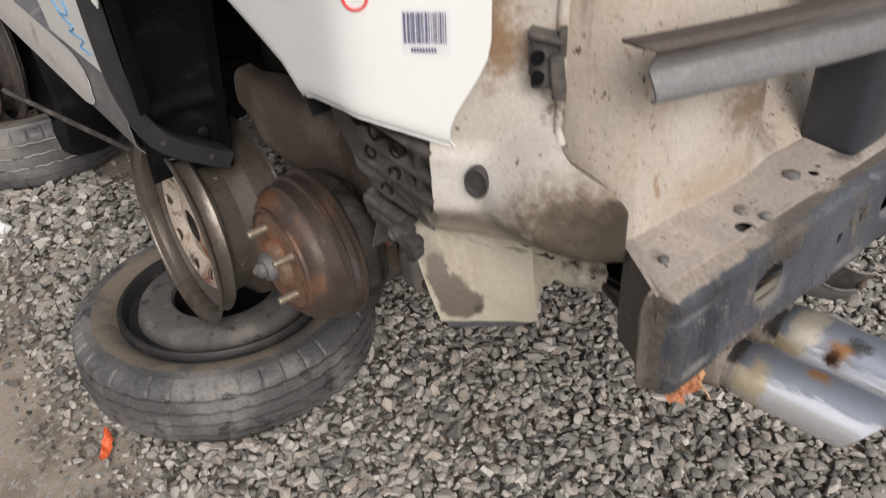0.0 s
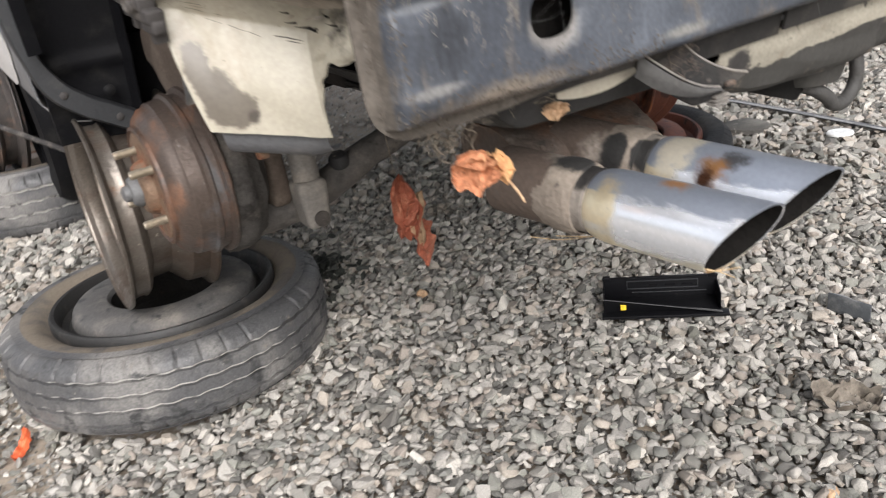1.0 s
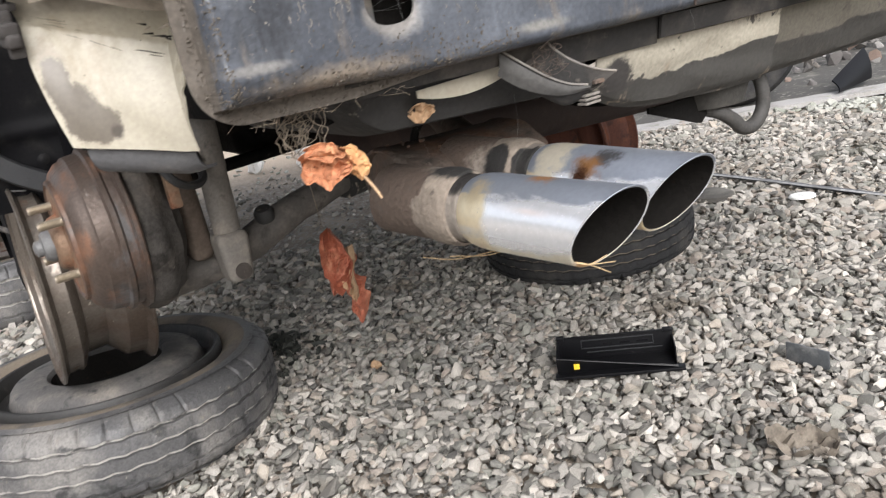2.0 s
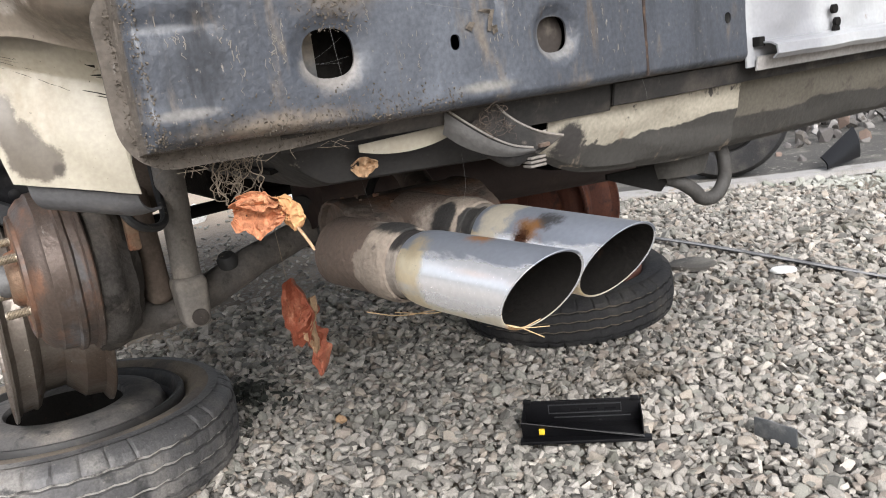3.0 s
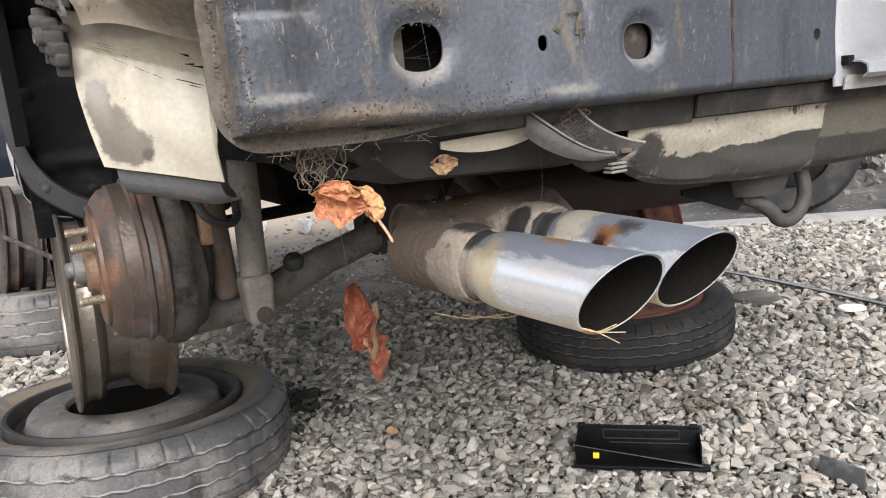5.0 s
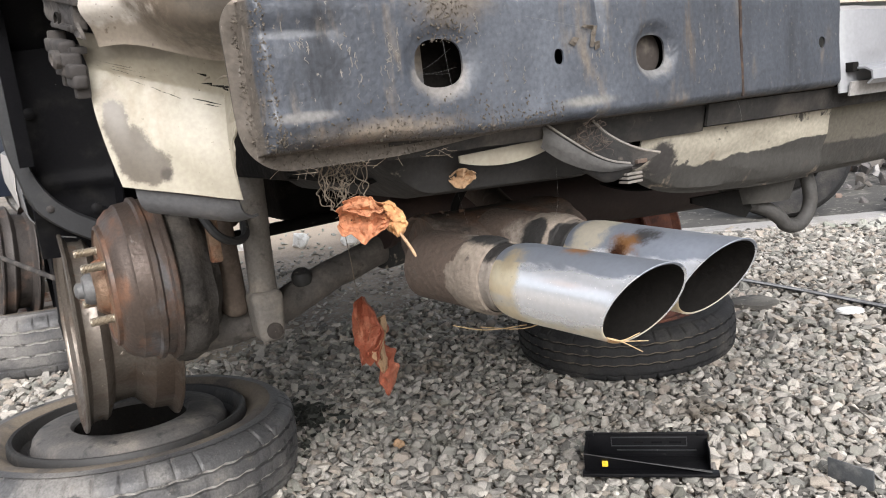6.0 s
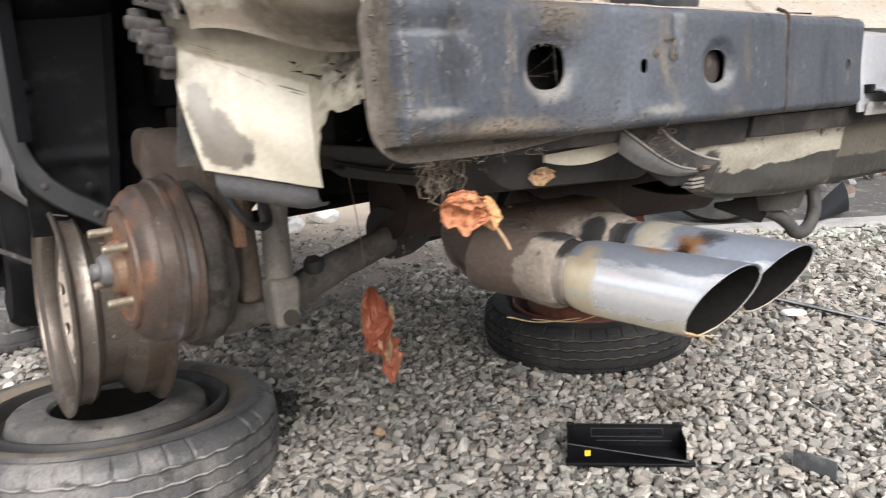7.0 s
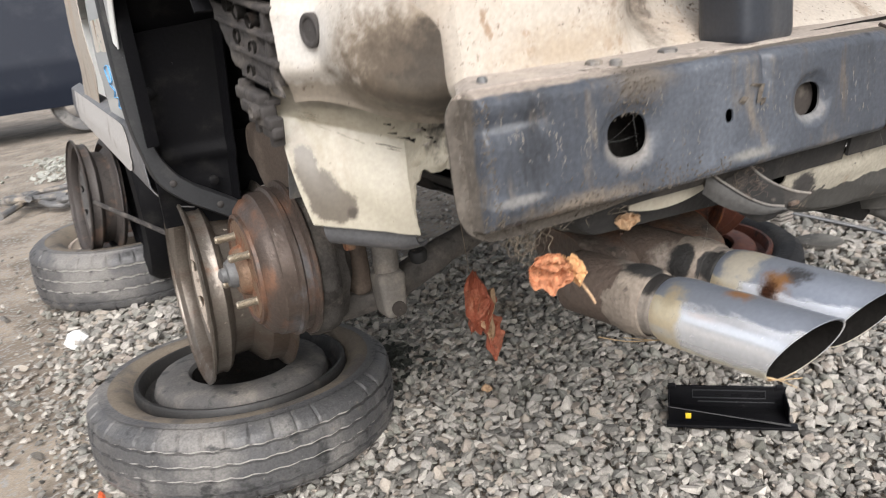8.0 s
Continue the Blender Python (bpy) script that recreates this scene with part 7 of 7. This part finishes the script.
# ---- gravel: single stones ----
def stone_mesh(rng, size, bevel=True):
    bm = bmesh.new()
    sx, sy, sz = 1.08, rng.uniform(0.6, 0.95), rng.uniform(0.4, 0.64)
    for _ in range(rng.randint(11, 16)):
        v = Vector((rng.gauss(0, 1), rng.gauss(0, 1), rng.gauss(0, 1))).normalized()
        v = Vector((max(-0.8, min(0.8, v.x)), max(-0.8, min(0.8, v.y)), max(-0.7, min(0.7, v.z))))
        bm.verts.new((v.x * size * sx, v.y * size * sy, v.z * size * sz))
    r = bmesh.ops.convex_hull(bm, input=bm.verts)
    bmesh.ops.delete(bm, geom=[g for g in r["geom_interior"] if isinstance(g, bmesh.types.BMVert)], context="VERTS")
    bmesh.ops.dissolve_limit(bm, angle_limit=radians(14), verts=bm.verts, edges=bm.edges)
    if bevel:
        bmesh.ops.bevel(bm, geom=bm.edges[:], offset=size * 0.1, segments=1, profile=0.5, affect="EDGES", clamp_overlap=True)
    bmesh.ops.triangulate(bm, faces=bm.faces)
    bm.normal_update()
    return bm


def arrays(bm):
    bm.verts.ensure_lookup_table()
    v = np.array([p.co[:] for p in bm.verts], dtype=np.float32)
    f = np.array([[q.index for q in p.verts] for p in bm.faces], dtype=np.int32)
    return v, f


rng = random.Random(21)
fine_kinds, plain_kinds, piece_meshes = [], [], []
for k in range(36):
    bm = stone_mesh(rng, 0.5)
    fine_kinds.append(arrays(bm))
    if k < 24:
        me = bpy.data.meshes.new("stone")
        bm.to_mesh(me)
        me.polygons.foreach_set("use_smooth", [True] * len(me.polygons))
        me.materials.append(gravel_piece)
        piece_meshes.append(me)
    bm.free()
    bm = stone_mesh(rng, 0.5, False)
    plain_kinds.append(arrays(bm))
    bm.free()


def bare(x, y):
    """How bare the soil is: trodden earth beyond the first tyre's outer side."""
    k = noise.noise(Vector((x * 2.2, y * 2.2, 7))) * 0.35 + noise.noise(Vector((x * 7, y * 7, 9))) * 0.15
    if y > 1.7 and -0.1 < x < 1.6:
        return 0.9 * ease(1.7, 2.0, y + k)
    d = ease(-0.34, -0.56, x + 0.25 * k) * ease(0.55, 0.9, y + k * 0.3)
    return d * (1 - 0.35 * ease(1.2, 1.5, y) * (1 - ease(1.7, 2.0, y)))


def in_tyre(x, y):
    if abs((x - 0.6155) * 0.725 - (y - 0.449) * 0.688) < 0.105 and abs((x - 0.6155) * 0.688 + (y - 0.449) * 0.725) < 0.034:
        return True
    return (x + 0.1365) ** 2 + (y - 1.018) ** 2 < 0.262 ** 2 or (x - 1.053) ** 2 + (y - 0.965) ** 2 < 0.23 ** 2 or (x + 0.185) ** 2 + (y - 2.335) ** 2 < 0.25 ** 2


def beyond(x, y):
    """Past the pale edging."""
    return x > 1.6 and (x - 1.75) * 3.7 + (y - 2.17) * 5 > 0


def scatter(name, kinds, spots, label, material=None, rounded=False):
    vs, fs, n = [], [], 0
    for x, y, z, s, rot, kind in spots:
        v, f = kinds[kind]
        vs.append(v @ rot.T * s + np.array((x, y, z), dtype=np.float32))
        fs.append(f + n)
        n += len(v)
    V, F = np.concatenate(vs), np.concatenate(fs)
    me = bpy.data.meshes.new(name)
    me.vertices.add(len(V))
    me.vertices.foreach_set("co", V.astype(np.float32).ravel())
    me.loops.add(F.size)
    me.loops.foreach_set("vertex_index", F.ravel())
    me.polygons.add(len(F))
    me.polygons.foreach_set("loop_start", np.arange(0, F.size, 3, dtype=np.int32))
    me.polygons.foreach_set("use_smooth", np.full(len(F), rounded))
    me.update(calc_edges=True)
    me.validate()
    me.materials.append(material or gravel_joined)
    ob = new(name, me)
    return tagged(ob, label, "gravel", kind="stuff")


gen = np.random.default_rng(4)
def spots_in(x0, x1, y0, y1, pitch, size, layers=2, hole=None, lift=0.0):
    out = []
    for layer in range(layers):
        y = y0
        while y < y1:
            x = x0
            while x < x1:
                px, py = x + gen.uniform(-0.5, 0.5) * pitch * 1.2, y + gen.uniform(-0.5, 0.5) * pitch * 1.2
                x += pitch
                if in_tyre(px, py) or beyond(px, py) or (hole and hole(px, py)):
                    continue
                rim_ = min(px + 1.5, py + 1.1, 6.8 - px) + 0.5 * noise.noise(Vector((px * 1.7, py * 1.7, 5)))
                if rim_ < 0.6 and gen.random() > rim_ / 0.6:
                    continue
                b = bare(px, py)
                if b > 0 and gen.random() < b * 1.02 - 0.04:
                    continue
                s = size * float(np.clip(gen.lognormal(0, 0.3), 0.45, 1.9)) * (1 if b < 0.3 else 0.75)
                e = Euler((gen.normal(0, 0.4), gen.normal(0, 0.4), gen.uniform(0, 6.3)))
                rot = np.array(e.to_matrix(), dtype=np.float32)
                out.append((px, py, lie(px, py) + s * 0.12 + lift + layer * 0.006 + gen.uniform(-0.003, 0.005) - 0.008 * (b > 0.3), s, rot, int(gen.integers(0, 36))))
            y += pitch
    return out


MAIN = lambda x, y: -0.7 < x < 1.3 and -0.35 < y < 1.45
grit = spots_in(-0.7, 1.3, -0.35, 1.45, 0.015, 0.0125, 1)
under = spots_in(-0.7, 1.3, -0.35, 1.45, 0.0168, 0.0225, 1)
nearby = spots_in(-0.7, 1.3, -0.35, 1.45, 0.0168, 0.0225, 1, lift=0.006)
middle = spots_in(-1.5, 2.6, -1.0, 3.2, 0.022, 0.027, 2, MAIN)
MID = lambda x, y: -1.5 < x < 2.6 and -1.0 < y < 3.2
outer = spots_in(2.6, 6.5, -1.0, 3.6, 0.034, 0.036, 1, MID) + spots_in(-1.6, 2.6, 3.2, 6.2, 0.04, 0.034, 1, lambda x, y: MID(x, y) or noise.noise(Vector((x, y, 2))) > 0.1)
worn, sharp, singles = [], [], []
for k, sp in enumerate(nearby):
    if len(singles) < 300 and 0.28 < sp[0] < 0.62 and -0.02 < sp[1] < 0.36 and sp[2] > lie(sp[0], sp[1]) + 0.0045:
        singles.append(sp)
    else:
        (sharp if k % 5 < 3 else worn).append(sp)
scatter("gravel", fine_kinds, worn, "loose grey crushed stones with worn edges covering the yard", rounded=True)
scatter("gravel", plain_kinds, under + sharp, "loose grey crushed stones covering the yard")
scatter("grit", plain_kinds, grit, "fine grit between the stones, coloured dark for the shade in the gaps", grit_dark)
scatter("gravel", plain_kinds, middle, "loose grey crushed stones covering the yard")
scatter("gravel", plain_kinds, outer, "coarse pale gravel further off", far_stone)
for x, y, z, s, rot, kind in singles:
    ob = new("stone", piece_meshes[kind % 24])
    ob.parent = ground
    ob.matrix_local = Matrix.LocRotScale((x, y, z), Matrix(rot.tolist()).to_quaternion(), (s, s, s))
pile = []
for _ in range(260):
    q, r = gen.uniform(0, 6.3), abs(gen.normal(0, 0.5))
    pile.append((4.3 + r * math.cos(q) * 1.3, 2.15 + r * math.sin(q) * 0.6, 0.01 + 0.14 * math.exp(-2 * r * r) * gen.random(), gen.uniform(0.04, 0.12), np.array(Euler((gen.uniform(0, 6), gen.uniform(0, 6), gen.uniform(0, 6))).to_matrix(), dtype=np.float32), int(gen.integers(0, 36))))
scatter("rubble_heap", plain_kinds, pile, "low heap of broken rubble on the tarmac", rubble_mix)
